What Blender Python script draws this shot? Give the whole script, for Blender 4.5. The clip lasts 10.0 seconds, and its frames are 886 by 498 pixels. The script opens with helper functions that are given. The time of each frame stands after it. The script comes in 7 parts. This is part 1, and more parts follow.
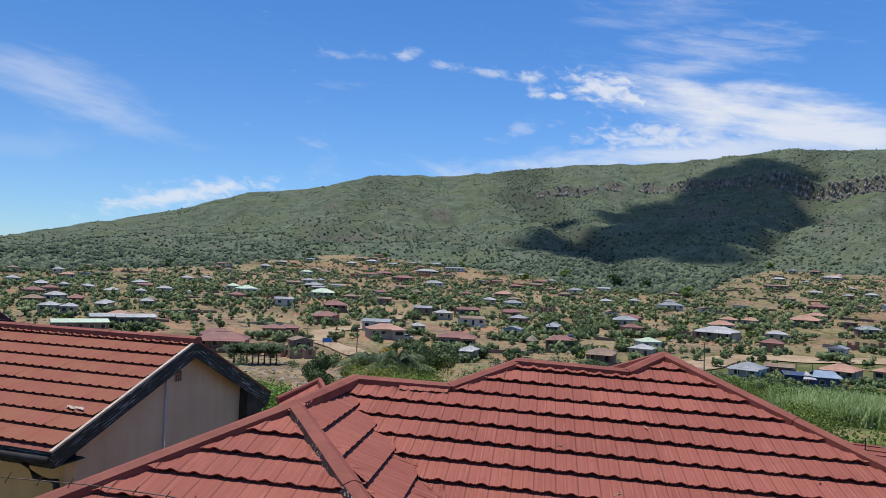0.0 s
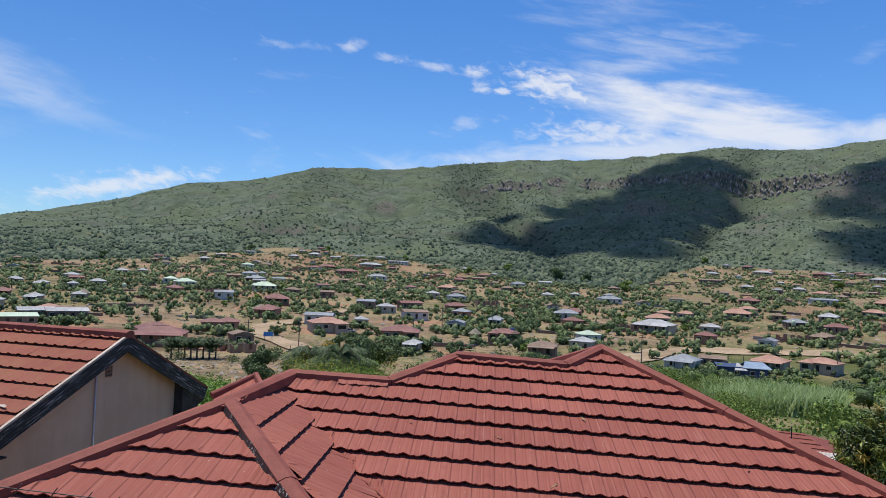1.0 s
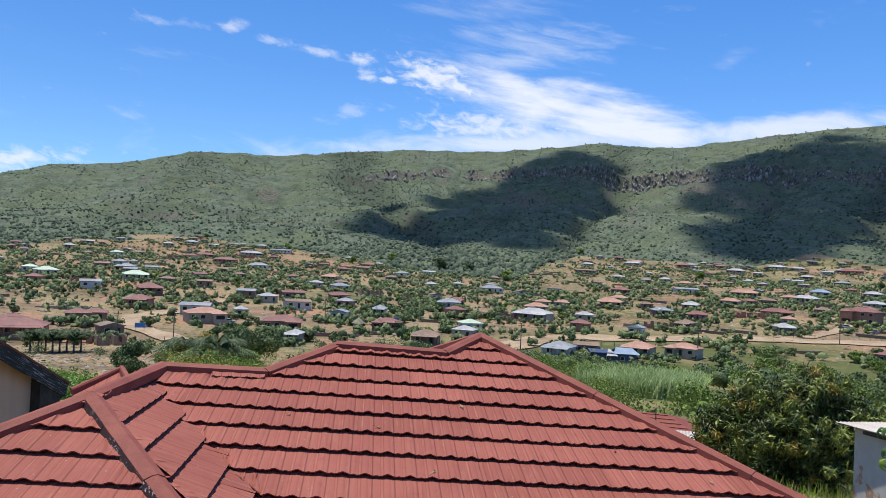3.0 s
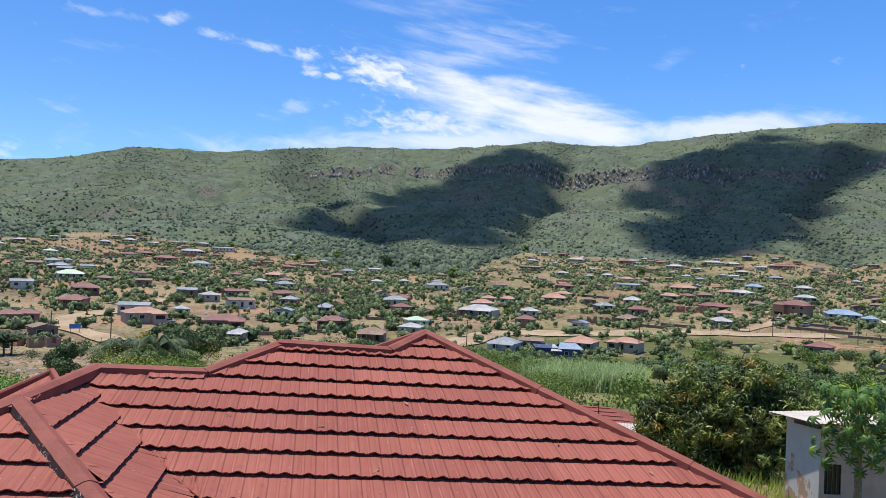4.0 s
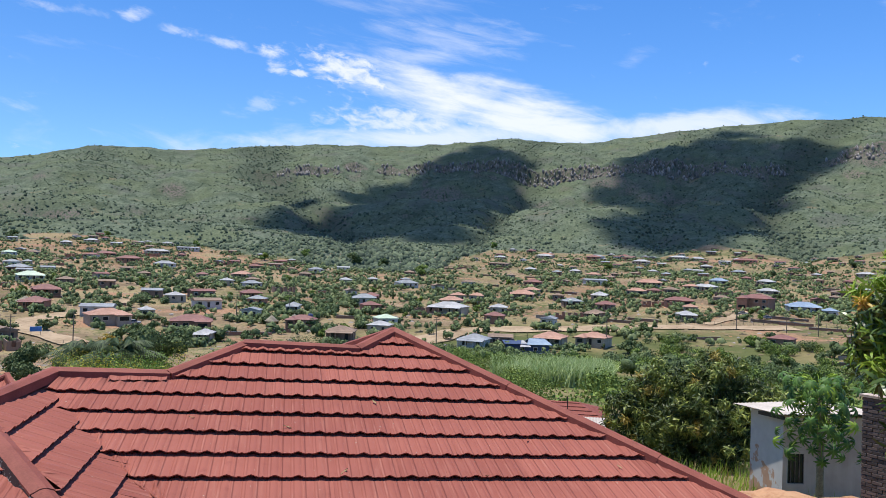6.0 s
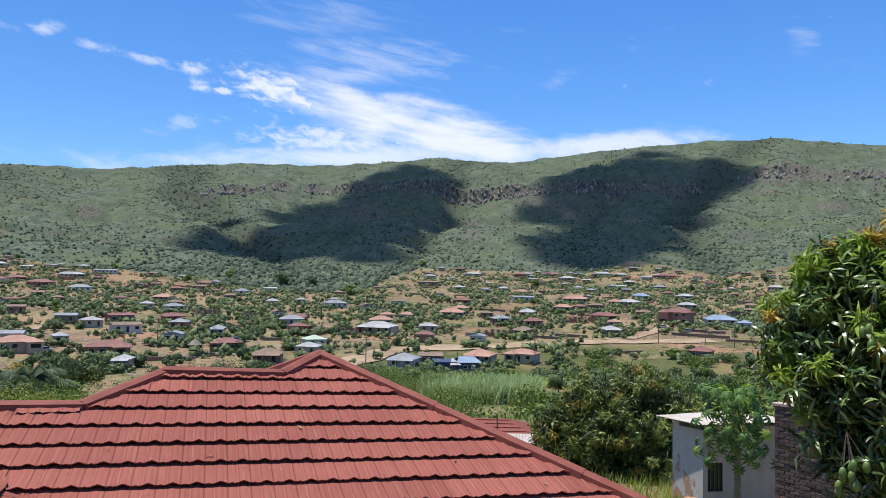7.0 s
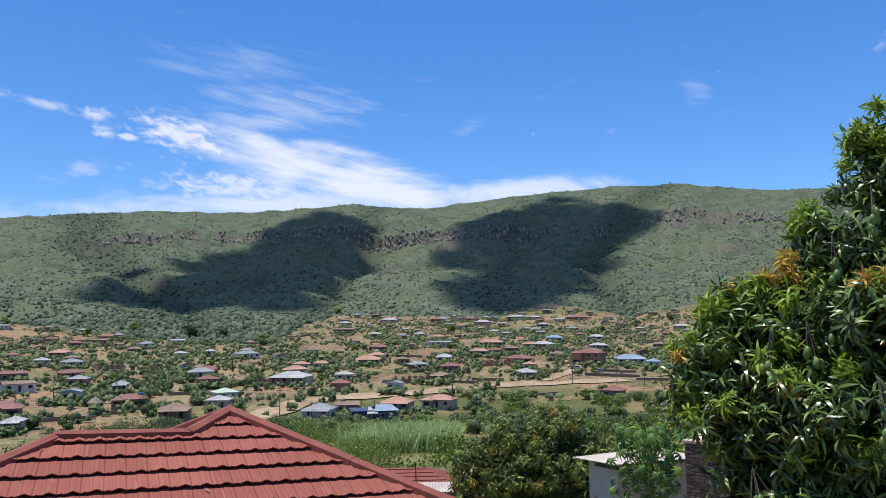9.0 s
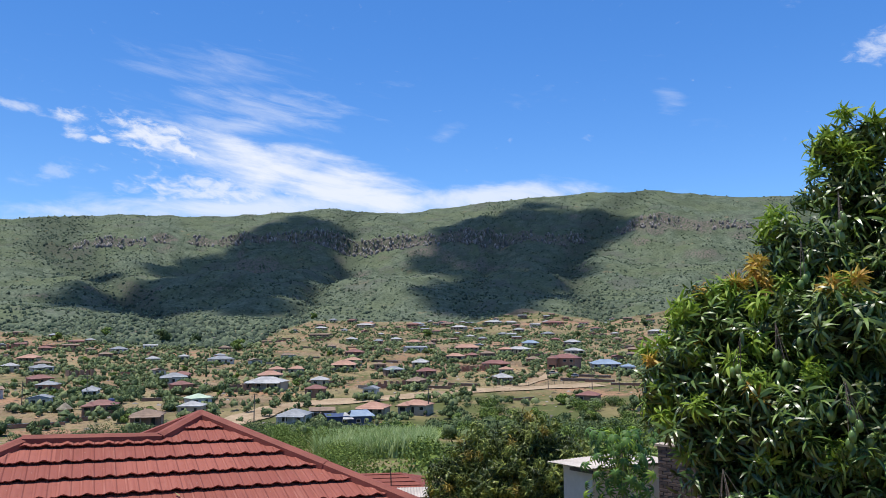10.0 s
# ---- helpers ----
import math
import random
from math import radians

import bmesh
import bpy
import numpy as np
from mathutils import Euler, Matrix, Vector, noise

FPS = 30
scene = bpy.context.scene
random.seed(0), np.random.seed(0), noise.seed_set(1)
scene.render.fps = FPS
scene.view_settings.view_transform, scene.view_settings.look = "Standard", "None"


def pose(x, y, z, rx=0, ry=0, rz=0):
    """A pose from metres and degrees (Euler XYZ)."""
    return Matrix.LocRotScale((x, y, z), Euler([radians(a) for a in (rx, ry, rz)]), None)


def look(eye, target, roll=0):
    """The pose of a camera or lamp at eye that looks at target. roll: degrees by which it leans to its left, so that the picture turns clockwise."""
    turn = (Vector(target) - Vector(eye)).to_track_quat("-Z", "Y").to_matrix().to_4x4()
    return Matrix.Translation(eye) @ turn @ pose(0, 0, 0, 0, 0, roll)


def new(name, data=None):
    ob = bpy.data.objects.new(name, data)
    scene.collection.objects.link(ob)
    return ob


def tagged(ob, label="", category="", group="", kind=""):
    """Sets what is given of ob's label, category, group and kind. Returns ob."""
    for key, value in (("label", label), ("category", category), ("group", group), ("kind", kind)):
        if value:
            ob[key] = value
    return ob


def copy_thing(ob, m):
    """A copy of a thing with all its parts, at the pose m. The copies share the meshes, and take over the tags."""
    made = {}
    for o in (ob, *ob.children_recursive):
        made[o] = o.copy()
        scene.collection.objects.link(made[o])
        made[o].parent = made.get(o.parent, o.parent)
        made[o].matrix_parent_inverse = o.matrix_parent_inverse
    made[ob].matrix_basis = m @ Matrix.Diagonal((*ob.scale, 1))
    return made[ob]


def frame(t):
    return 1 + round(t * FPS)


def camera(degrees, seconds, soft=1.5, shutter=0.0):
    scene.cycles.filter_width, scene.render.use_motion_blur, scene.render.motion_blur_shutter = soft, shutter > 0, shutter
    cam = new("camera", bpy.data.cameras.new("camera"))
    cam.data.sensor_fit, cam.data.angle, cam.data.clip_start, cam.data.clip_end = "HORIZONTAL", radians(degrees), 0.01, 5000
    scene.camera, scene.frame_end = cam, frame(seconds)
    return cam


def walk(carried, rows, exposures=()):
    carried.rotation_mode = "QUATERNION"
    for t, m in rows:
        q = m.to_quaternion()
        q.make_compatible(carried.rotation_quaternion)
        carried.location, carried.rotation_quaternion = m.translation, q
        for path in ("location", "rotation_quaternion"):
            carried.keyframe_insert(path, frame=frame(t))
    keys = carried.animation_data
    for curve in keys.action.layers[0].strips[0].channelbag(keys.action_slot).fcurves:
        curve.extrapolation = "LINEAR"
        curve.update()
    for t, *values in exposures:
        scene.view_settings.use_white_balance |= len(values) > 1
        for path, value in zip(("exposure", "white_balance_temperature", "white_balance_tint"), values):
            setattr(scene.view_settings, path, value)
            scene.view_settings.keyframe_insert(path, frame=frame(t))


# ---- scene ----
# ---------------------------------------------------------------- camera
cam = camera(62.5, 10.0, 0.66)
EXPO, SUN_POWER, SKY_STRENGTH = 0.0, 5.0, 0.108
SKY_HIGH, SKY_LOW, CLOUD_WHITE = (0.50, 0.99, 1.53, 1.0), (0.80, 1.10, 1.45, 1.0), (8.0, 8.3, 9.0, 1.0)
ROWS = [
    (0.0, 0.000, 0.000, 6.000, 92.00, -2.20, -0.08),
    (0.5, 0.022, 0.028, 6.002, 91.88, -2.29, -3.01),
    (1.0, 0.038, 0.061, 5.994, 91.67, -2.42, -4.49),
    (1.5, 0.040, 0.048, 5.992, 91.45, -2.55, -5.11),
    (2.0, 0.040, 0.038, 5.991, 91.25, -2.60, -5.38),
    (2.5, 0.051, 0.073, 5.986, 91.17, -2.66, -7.98),
    (3.0, 0.080, 0.084, 5.994, 91.24, -2.72, -13.55),
    (3.2, 0.085, 0.088, 5.995, 91.30, -2.70, -15.02),
    (4.5, 0.127, 0.148, 5.979, 91.08, -2.25, -18.34),
    (5.0, 0.140, 0.185, 5.975, 90.97, -2.20, -18.80),
    (6.3, 0.150, 0.160, 5.990, 91.31, -1.63, -21.41),
    (6.5, 0.157, 0.153, 6.001, 91.69, -1.43, -22.47),
    (7.0, 0.167, 0.132, 6.006, 92.71, -1.02, -25.76),
    (7.5, 0.202, 0.161, 6.017, 94.59, -0.49, -31.44),
    (8.0, 0.212, 0.132, 6.027, 95.41, 0.32, -32.72),
    (8.5, 0.201, 0.147, 6.029, 95.72, 0.49, -32.45),
    (9.0, 0.201, 0.169, 6.037, 96.32, 0.48, -32.30),
    (9.5, 0.192, 0.164, 6.034, 96.89, 0.26, -32.05),
    (10.0, 0.219, 0.154, 6.013, 96.71, 0.44, -34.14),
]
walk(cam, [(t, pose(x, y, z, rx, ry, rz)) for t, x, y, z, rx, ry, rz in ROWS], [(0.0, EXPO - 0.13), (2.5, EXPO + 0.05), (5.0, EXPO + 0.23), (7.0, EXPO + 0.15), (8.5, EXPO + 0.06), (10.0, EXPO + 0.08)])

# ---------------------------------------------------------------- sky, sun, exposure
SUN_EL, SUN_AZ = 76.0, -42.0  # degrees up; degrees from +y towards +x


def heading(az, el=0.0):
    a, e = radians(az), radians(el)
    return Vector((math.sin(a) * math.cos(e), math.cos(a) * math.cos(e), math.sin(e)))


SUNWARD = heading(SUN_AZ, SUN_EL)
world = bpy.data.worlds.new("world")
scene.world = world
world.use_nodes = True


class Nodes:
    """Short hand for building a node tree."""

    def __init__(self, tree):
        self.tree = tree
        tree.nodes.clear()

    def add(self, kind, ins=()):
        node = self.tree.nodes.new(kind)
        for key, value in dict(ins).items():
            self.put(node, key, value)
        return node

    def put(self, node, key, value):
        if isinstance(value, bpy.types.NodeSocket):
            self.tree.links.new(value, node.inputs[key])
        elif isinstance(value, bpy.types.Node):
            self.tree.links.new(value.outputs[0], node.inputs[key])
        else:
            node.inputs[key].default_value = value

    def math(self, op, a, b=0.0, c=0.0):
        node = self.add("ShaderNodeMath", {0: a, 1: b, 2: c})
        node.operation = op
        return node.outputs[0]

    def mix(self, fac, a, b, blend="MIX"):
        node = self.add("ShaderNodeMix")
        node.data_type, node.blend_type = "RGBA", blend
        for key, value in ((0, fac), (6, a), (7, b)):
            self.put(node, key, value)
        return node.outputs[2]

    def step(self, value, lo, hi):
        node = self.add("ShaderNodeMapRange", {0: value, 1: lo, 2: hi})
        node.interpolation_type = "SMOOTHSTEP"
        return node.outputs[0]

    def noise(self, vec, scale, detail=4.0, rough=0.55, **more):
        return self.add("ShaderNodeTexNoise", {"Vector": vec, "Scale": scale, "Detail": detail, "Roughness": rough, **more}).outputs[0]


def make_sky():
    n = Nodes(world.node_tree)
    sky = n.add("ShaderNodeTexSky")
    sky.sky_type, sky.sun_disc, sky.sun_elevation, sky.sun_rotation = "NISHITA", False, radians(SUN_EL), radians(SUN_AZ)
    sky.altitude, sky.air_density, sky.dust_density, sky.ozone_density = 900, 1.0, 0.35, 2.0
    way = n.add("ShaderNodeTexCoord").outputs["Generated"]
    xyz = n.add("ShaderNodeSeparateXYZ", {0: way})
    az = n.math("MULTIPLY", n.math("ARCTAN2", xyz.outputs[0], xyz.outputs[1]), 57.2958)
    el = n.math("MULTIPLY", n.math("ARCSINE", xyz.outputs[2]), 57.2958)

    def streaks(along, across, turn, size, seed):
        c, s = math.cos(radians(turn)), math.sin(radians(turn))
        u = n.math("ADD", n.math("MULTIPLY", az, c), n.math("MULTIPLY", el, s))
        w = n.math("SUBTRACT", n.math("MULTIPLY", el, c), n.math("MULTIPLY", az, s))
        vec = n.add("ShaderNodeCombineXYZ", {0: n.math("DIVIDE", u, along), 1: n.math("DIVIDE", w, across), 2: seed})
        return n.noise(vec, size, 7.0, 0.6, Distortion=0.4)

    def bank(a, e, wide, high, turn, veil, lo, hi, most):
        """One cloud: centre and half sizes in degrees, its tilt, and how a noise breaks it up."""
        c, s = math.cos(radians(turn)), math.sin(radians(turn))
        da, de = n.math("SUBTRACT", az, a), n.math("SUBTRACT", el, e)
        u = n.math("DIVIDE", n.math("ADD", n.math("MULTIPLY", da, c), n.math("MULTIPLY", de, s)), wide)
        w = n.math("DIVIDE", n.math("SUBTRACT", n.math("MULTIPLY", de, c), n.math("MULTIPLY", da, s)), high)
        far = n.math("ADD", n.math("MULTIPLY", u, u), n.math("MULTIPLY", w, w))
        body = n.math("EXPONENT", n.math("MULTIPLY", far, -1.0))
        ragged = n.math("MULTIPLY", n.math("SUBTRACT", veil, 0.5), 2.1)
        return n.math("MULTIPLY", n.step(n.math("ADD", body, ragged), lo, hi), most)

    fibres, curds, soft = streaks(5.0, 0.9, -9, 1.0, 3.0), streaks(1.5, 0.7, -9, 1.0, 11.0), streaks(7.0, 2.4, -6, 1.0, 27.0)
    both = n.math("ADD", n.math("MULTIPLY", fibres, 0.5), n.math("MULTIPLY", soft, 0.5))
    clouds = [
        bank(20.0, 13.0, 10.0, 2.5, -13, both, 0.32, 1.15, 0.90),
        bank(12.5, 14.4, 4.2, 1.5, -12, curds, 0.35, 1.1, 0.85),
        bank(27.5, 11.2, 8.0, 2.2, -14, both, 0.25, 1.05, 0.88),
        bank(17.0, 10.6, 7.0, 1.7, -4, curds, 0.35, 1.2, 0.72),
        bank(37, 10.6, 11.0, 1.3, 2, soft, 0.25, 1.1, 0.75),
        bank(18, 9.4, 22.0, 1.5, 4, soft, 0.25, 1.2, 0.72),
        bank(20.5, 17.4, 8.5, 1.7, -3, fibres, 0.40, 1.45, 0.40),
        bank(18, 15.9, 6.5, 1.2, -6, fibres, 0.35, 1.45, 0.45),
        bank(17, 20.0, 8.0, 1.6, 2, fibres, 0.4, 1.5, 0.28),
        bank(6.4, 15.5, 1.5, 0.5, -4, curds, 0.35, 1.15, 0.75),
        bank(6.8, 14.2, 1.1, 0.45, -3, curds, 0.35, 1.15, 0.70),
        bank(8.6, 14.0, 1.0, 0.35, -3, curds, 0.40, 1.0, 0.7),
        bank(3.3, 15.7, 2.0, 0.5, -8, curds, 0.35, 1.3, 0.55),
        bank(-3.4, 16.8, 1.3, 0.6, 12, curds, 0.30, 1.35, 0.55),
        bank(-0.3, 16.1, 2.2, 0.4, -6, curds, 0.40, 1.35, 0.45),
        bank(-8.0, 16.4, 4.0, 0.4, 2, curds, 0.42, 1.4, 0.32),
        bank(6.0, 11.5, 3.0, 1.0, 10, curds, 0.55, 1.4, 0.30),
        bank(-28, 11.9, 8.5, 2.2, -14, both, 0.35, 1.35, 0.42),
        bank(-22, 9.5, 9.0, 1.0, -12, soft, 0.40, 1.4, 0.20),
        bank(-19.5, 5.2, 6.5, 1.0, 12, curds, 0.30, 1.15, 0.75),
        bank(-32, 7.5, 9.0, 2.0, 4, soft, 0.4, 1.4, 0.12),
        bank(34.5, 15.8, 1.8, 0.9, 15, fibres, 0.5, 1.4, 0.2),
        bank(52, 17.5, 1.6, 2.4, 15, fibres, 0.6, 1.4, 0.2),
        bank(66.3, 19.0, 2.2, 1.2, 15, curds, 0.35, 1.2, 0.6),
    ]
    mask = clouds[0]
    for other in clouds[1:]:
        mask = n.math("MAXIMUM", mask, other)
    blue = n.mix(n.step(el, 26.0, -2.0), SKY_HIGH, SKY_LOW)
    tint = n.mix(1.0, sky.outputs[0], blue, "MULTIPLY")
    even = n.math("MULTIPLY_ADD", xyz.outputs[0], 0.17, 0.95)
    tint = n.mix(1.0, tint, n.add("ShaderNodeCombineXYZ", {0: even, 1: even, 2: even}).outputs[0], "MULTIPLY")
    colour = n.mix(mask, tint, CLOUD_WHITE)
    back = n.add("ShaderNodeBackground", {0: colour, 1: SKY_STRENGTH})
    n.tree.links.new(back.outputs[0], n.add("ShaderNodeOutputWorld").inputs[0])


make_sky()
sun = new("sun", bpy.data.lights.new("sun", "SUN"))
sun.data.energy, sun.data.angle, sun.data.color = SUN_POWER, radians(0.9), (1.0, 0.955, 0.88)
sun.matrix_world = look(SUNWARD * 50, (0, 0, 0))

# ---------------------------------------------------------------- materials


def material(name, build, rough=0.8, metal=0.0, bump=0.0, spec=0.5, thin=0.0):
    """A procedural material. build(n, place) returns its colour and, where it has relief, a height."""
    m = bpy.data.materials.new(name)
    m.use_nodes = True
    n = Nodes(m.node_tree)
    place = n.add("ShaderNodeTexCoord").outputs["Object"]
    made = build(n, place)
    colour, height = made if isinstance(made, tuple) else (made, None)
    bsdf = n.add("ShaderNodeBsdfPrincipled", {"Base Color": colour, "Roughness": rough, "Metallic": metal, "Specular IOR Level": spec})
    if height is not None and bump:
        b = n.add("ShaderNodeBump", {"Height": height, "Strength": 1.0, "Distance": bump})
        n.put(bsdf, "Normal", b)
    if thin:
        glow = n.add("ShaderNodeBsdfTranslucent", {"Color": colour})
        bsdf = n.add("ShaderNodeMixShader", {0: thin, 1: bsdf.outputs[0], 2: glow.outputs[0]})
    n.tree.links.new(bsdf.outputs[0], n.add("ShaderNodeOutputMaterial").inputs[0])
    return m


def rgb(r, g, b):
    return (r, g, b, 1.0)


def mottled(low, high, fine=30.0, coarse=2.0, speck=None):
    """Two colours mixed by noise at two sizes, with optional specks of a third."""
    def build(n, place):
        a, b = n.noise(place, coarse, 4), n.noise(place, fine, 3)
        mix = n.math("ADD", n.math("MULTIPLY", a, 0.65), n.math("MULTIPLY", b, 0.35))
        colour = n.mix(n.step(mix, 0.34, 0.66), rgb(*low), rgb(*high))
        if speck:
            colour = n.mix(n.step(n.noise(place, fine * 0.7, 5), speck[3], speck[3] + 0.05), colour, rgb(*speck[:3]))
        return colour, b
    return build


def by_piece(low, high, fine=40.0):
    """Like mottled, but each object takes a tone of its own."""
    def build(n, place):
        tone = n.add("ShaderNodeObjectInfo").outputs["Random"]
        a = n.noise(place, fine, 4)
        mix = n.math("ADD", n.math("MULTIPLY", tone, 0.5), n.math("MULTIPLY", a, 0.5))
        return n.mix(n.step(mix, 0.2, 0.8), rgb(*low), rgb(*high)), a
    return build


def leafy(dark, light, fine=3.0):
    """Each loose leaf takes a tone of its own."""
    def build(n, place):
        tone = n.add("ShaderNodeNewGeometry").outputs["Random Per Island"]
        patch = n.noise(place, fine, 3)
        mix = n.math("ADD", n.math("MULTIPLY", tone, 0.6), n.math("MULTIPLY", patch, 0.4))
        return n.mix(n.step(mix, 0.15, 0.85), rgb(*dark), rgb(*light))
    return build


def roof_paint(n, place):
    tone = n.add("ShaderNodeObjectInfo").outputs["Random"]
    grain = n.noise(place, 90.0, 3)
    xyz = n.add("ShaderNodeSeparateXYZ", {0: place})
    run = n.add("ShaderNodeCombineXYZ", {0: n.math("MULTIPLY", xyz.outputs[0], 26.0), 1: n.math("MULTIPLY", xyz.outputs[1], 1.6), 2: tone})
    streak = n.noise(run, 1.0, 3)
    cloudy = n.noise(place, 1.3, 3)
    base = n.mix(n.step(n.math("ADD", n.math("MULTIPLY", cloudy, 0.6), n.math("MULTIPLY", tone, 0.4)), 0.25, 0.75), rgb(0.250, 0.074, 0.053), rgb(0.322, 0.103, 0.073))
    base = n.mix(n.math("MULTIPLY", n.step(streak, 0.52, 0.74), 0.24), base, rgb(0.42, 0.185, 0.135))
    base = n.mix(n.math("MULTIPLY", n.step(n.noise(place, 7.0, 5), 0.60, 0.74), 0.35), base, rgb(0.18, 0.045, 0.038))
    base = n.mix(n.math("MULTIPLY", n.step(n.noise(place, 160.0, 4, 0.8), 0.5, 0.8), 0.35), base, rgb(0.13, 0.035, 0.026))
    dirt = n.add("ShaderNodeCombineXYZ", {0: n.math("MULTIPLY", xyz.outputs[0], 9.0), 1: n.math("MULTIPLY", xyz.outputs[1], 0.9), 2: n.math("MULTIPLY", tone, 7.0)})
    base = n.mix(n.math("MULTIPLY", n.step(n.noise(dirt, 1.0, 5, 0.7), 0.55, 0.75), 0.4), base, rgb(0.19, 0.065, 0.045))
    base = n.mix(n.step(n.noise(place, 38.0, 2), 0.74, 0.765), base, rgb(0.48, 0.38, 0.31))
    fold = n.math("ABSOLUTE", n.math("SUBTRACT", n.math("FRACT", n.math("MULTIPLY", xyz.outputs[0], 10.0)), 0.5))
    # Broken pale lines along the ribs paint the light on their crests.
    base = n.mix(n.math("MULTIPLY", n.math("MULTIPLY", n.step(fold, 0.10, 0.03), n.step(n.noise(run, 2.0, 3), 0.46, 0.66)), 0.30), base, rgb(0.43, 0.19, 0.14))
    return base, n.math("ADD", n.math("MULTIPLY", grain, 1.2), n.math("MULTIPLY", n.step(fold, 0.22, 0.05), 7.0))


def peeling(n, place):
    grain = n.add("ShaderNodeMapping", {"Vector": place, "Scale": (2.6, 2.6, 46.0)})
    flakes = n.math("ADD", n.math("MULTIPLY", n.noise(grain, 1.0, 6, 0.75), 0.8), n.math("MULTIPLY", n.noise(place, 3.0, 3), 0.2))
    base = n.mix(n.noise(place, 30.0, 4), rgb(0.008, 0.008, 0.010), rgb(0.03, 0.03, 0.032))
    return n.mix(n.math("MULTIPLY", n.step(flakes, 0.53, 0.60), 0.85), base, rgb(0.34, 0.34, 0.35)), flakes


def flaking(n, place):
    flakes = n.noise(place, 16.0, 6, 0.75)
    where = n.step(n.noise(place, 1.1, 2), 0.44, 0.58)
    return n.mix(n.math("MULTIPLY", n.step(flakes, 0.55, 0.59), where), rgb(0.034, 0.015, 0.012), rgb(0.55, 0.52, 0.47)), flakes


def plaster_wall(low, high):
    def build(n, place):
        xyz = n.add("ShaderNodeSeparateXYZ", {0: place})
        run = n.add("ShaderNodeCombineXYZ", {0: n.math("MULTIPLY", xyz.outputs[0], 5.0), 1: n.math("MULTIPLY", xyz.outputs[1], 5.0), 2: n.math("MULTIPLY", xyz.outputs[2], 0.5)})
        a = n.math("ADD", n.math("MULTIPLY", n.noise(place, 1.4, 4), 0.6), n.math("MULTIPLY", n.noise(run, 1.0, 4), 0.4))
        return n.mix(n.step(a, 0.3, 0.7), rgb(*low), rgb(*high)), n.noise(place, 60.0, 3)
    return build


def worn_plaster(n, place):
    xyz = n.add("ShaderNodeSeparateXYZ", {0: place})
    lift = n.math("ADD", n.noise(place, 1.7, 5, 0.65), n.math("MULTIPLY", xyz.outputs[2], -0.16))
    white = n.mix(n.noise(place, 3.0, 5), rgb(0.36, 0.35, 0.33), rgb(0.52, 0.505, 0.48))
    bare = n.mix(n.noise(place, 5.0, 5), rgb(0.30, 0.17, 0.10), rgb(0.42, 0.27, 0.18))
    return n.mix(n.step(lift, 0.50, 0.55), white, bare), n.noise(place, 40.0, 3)


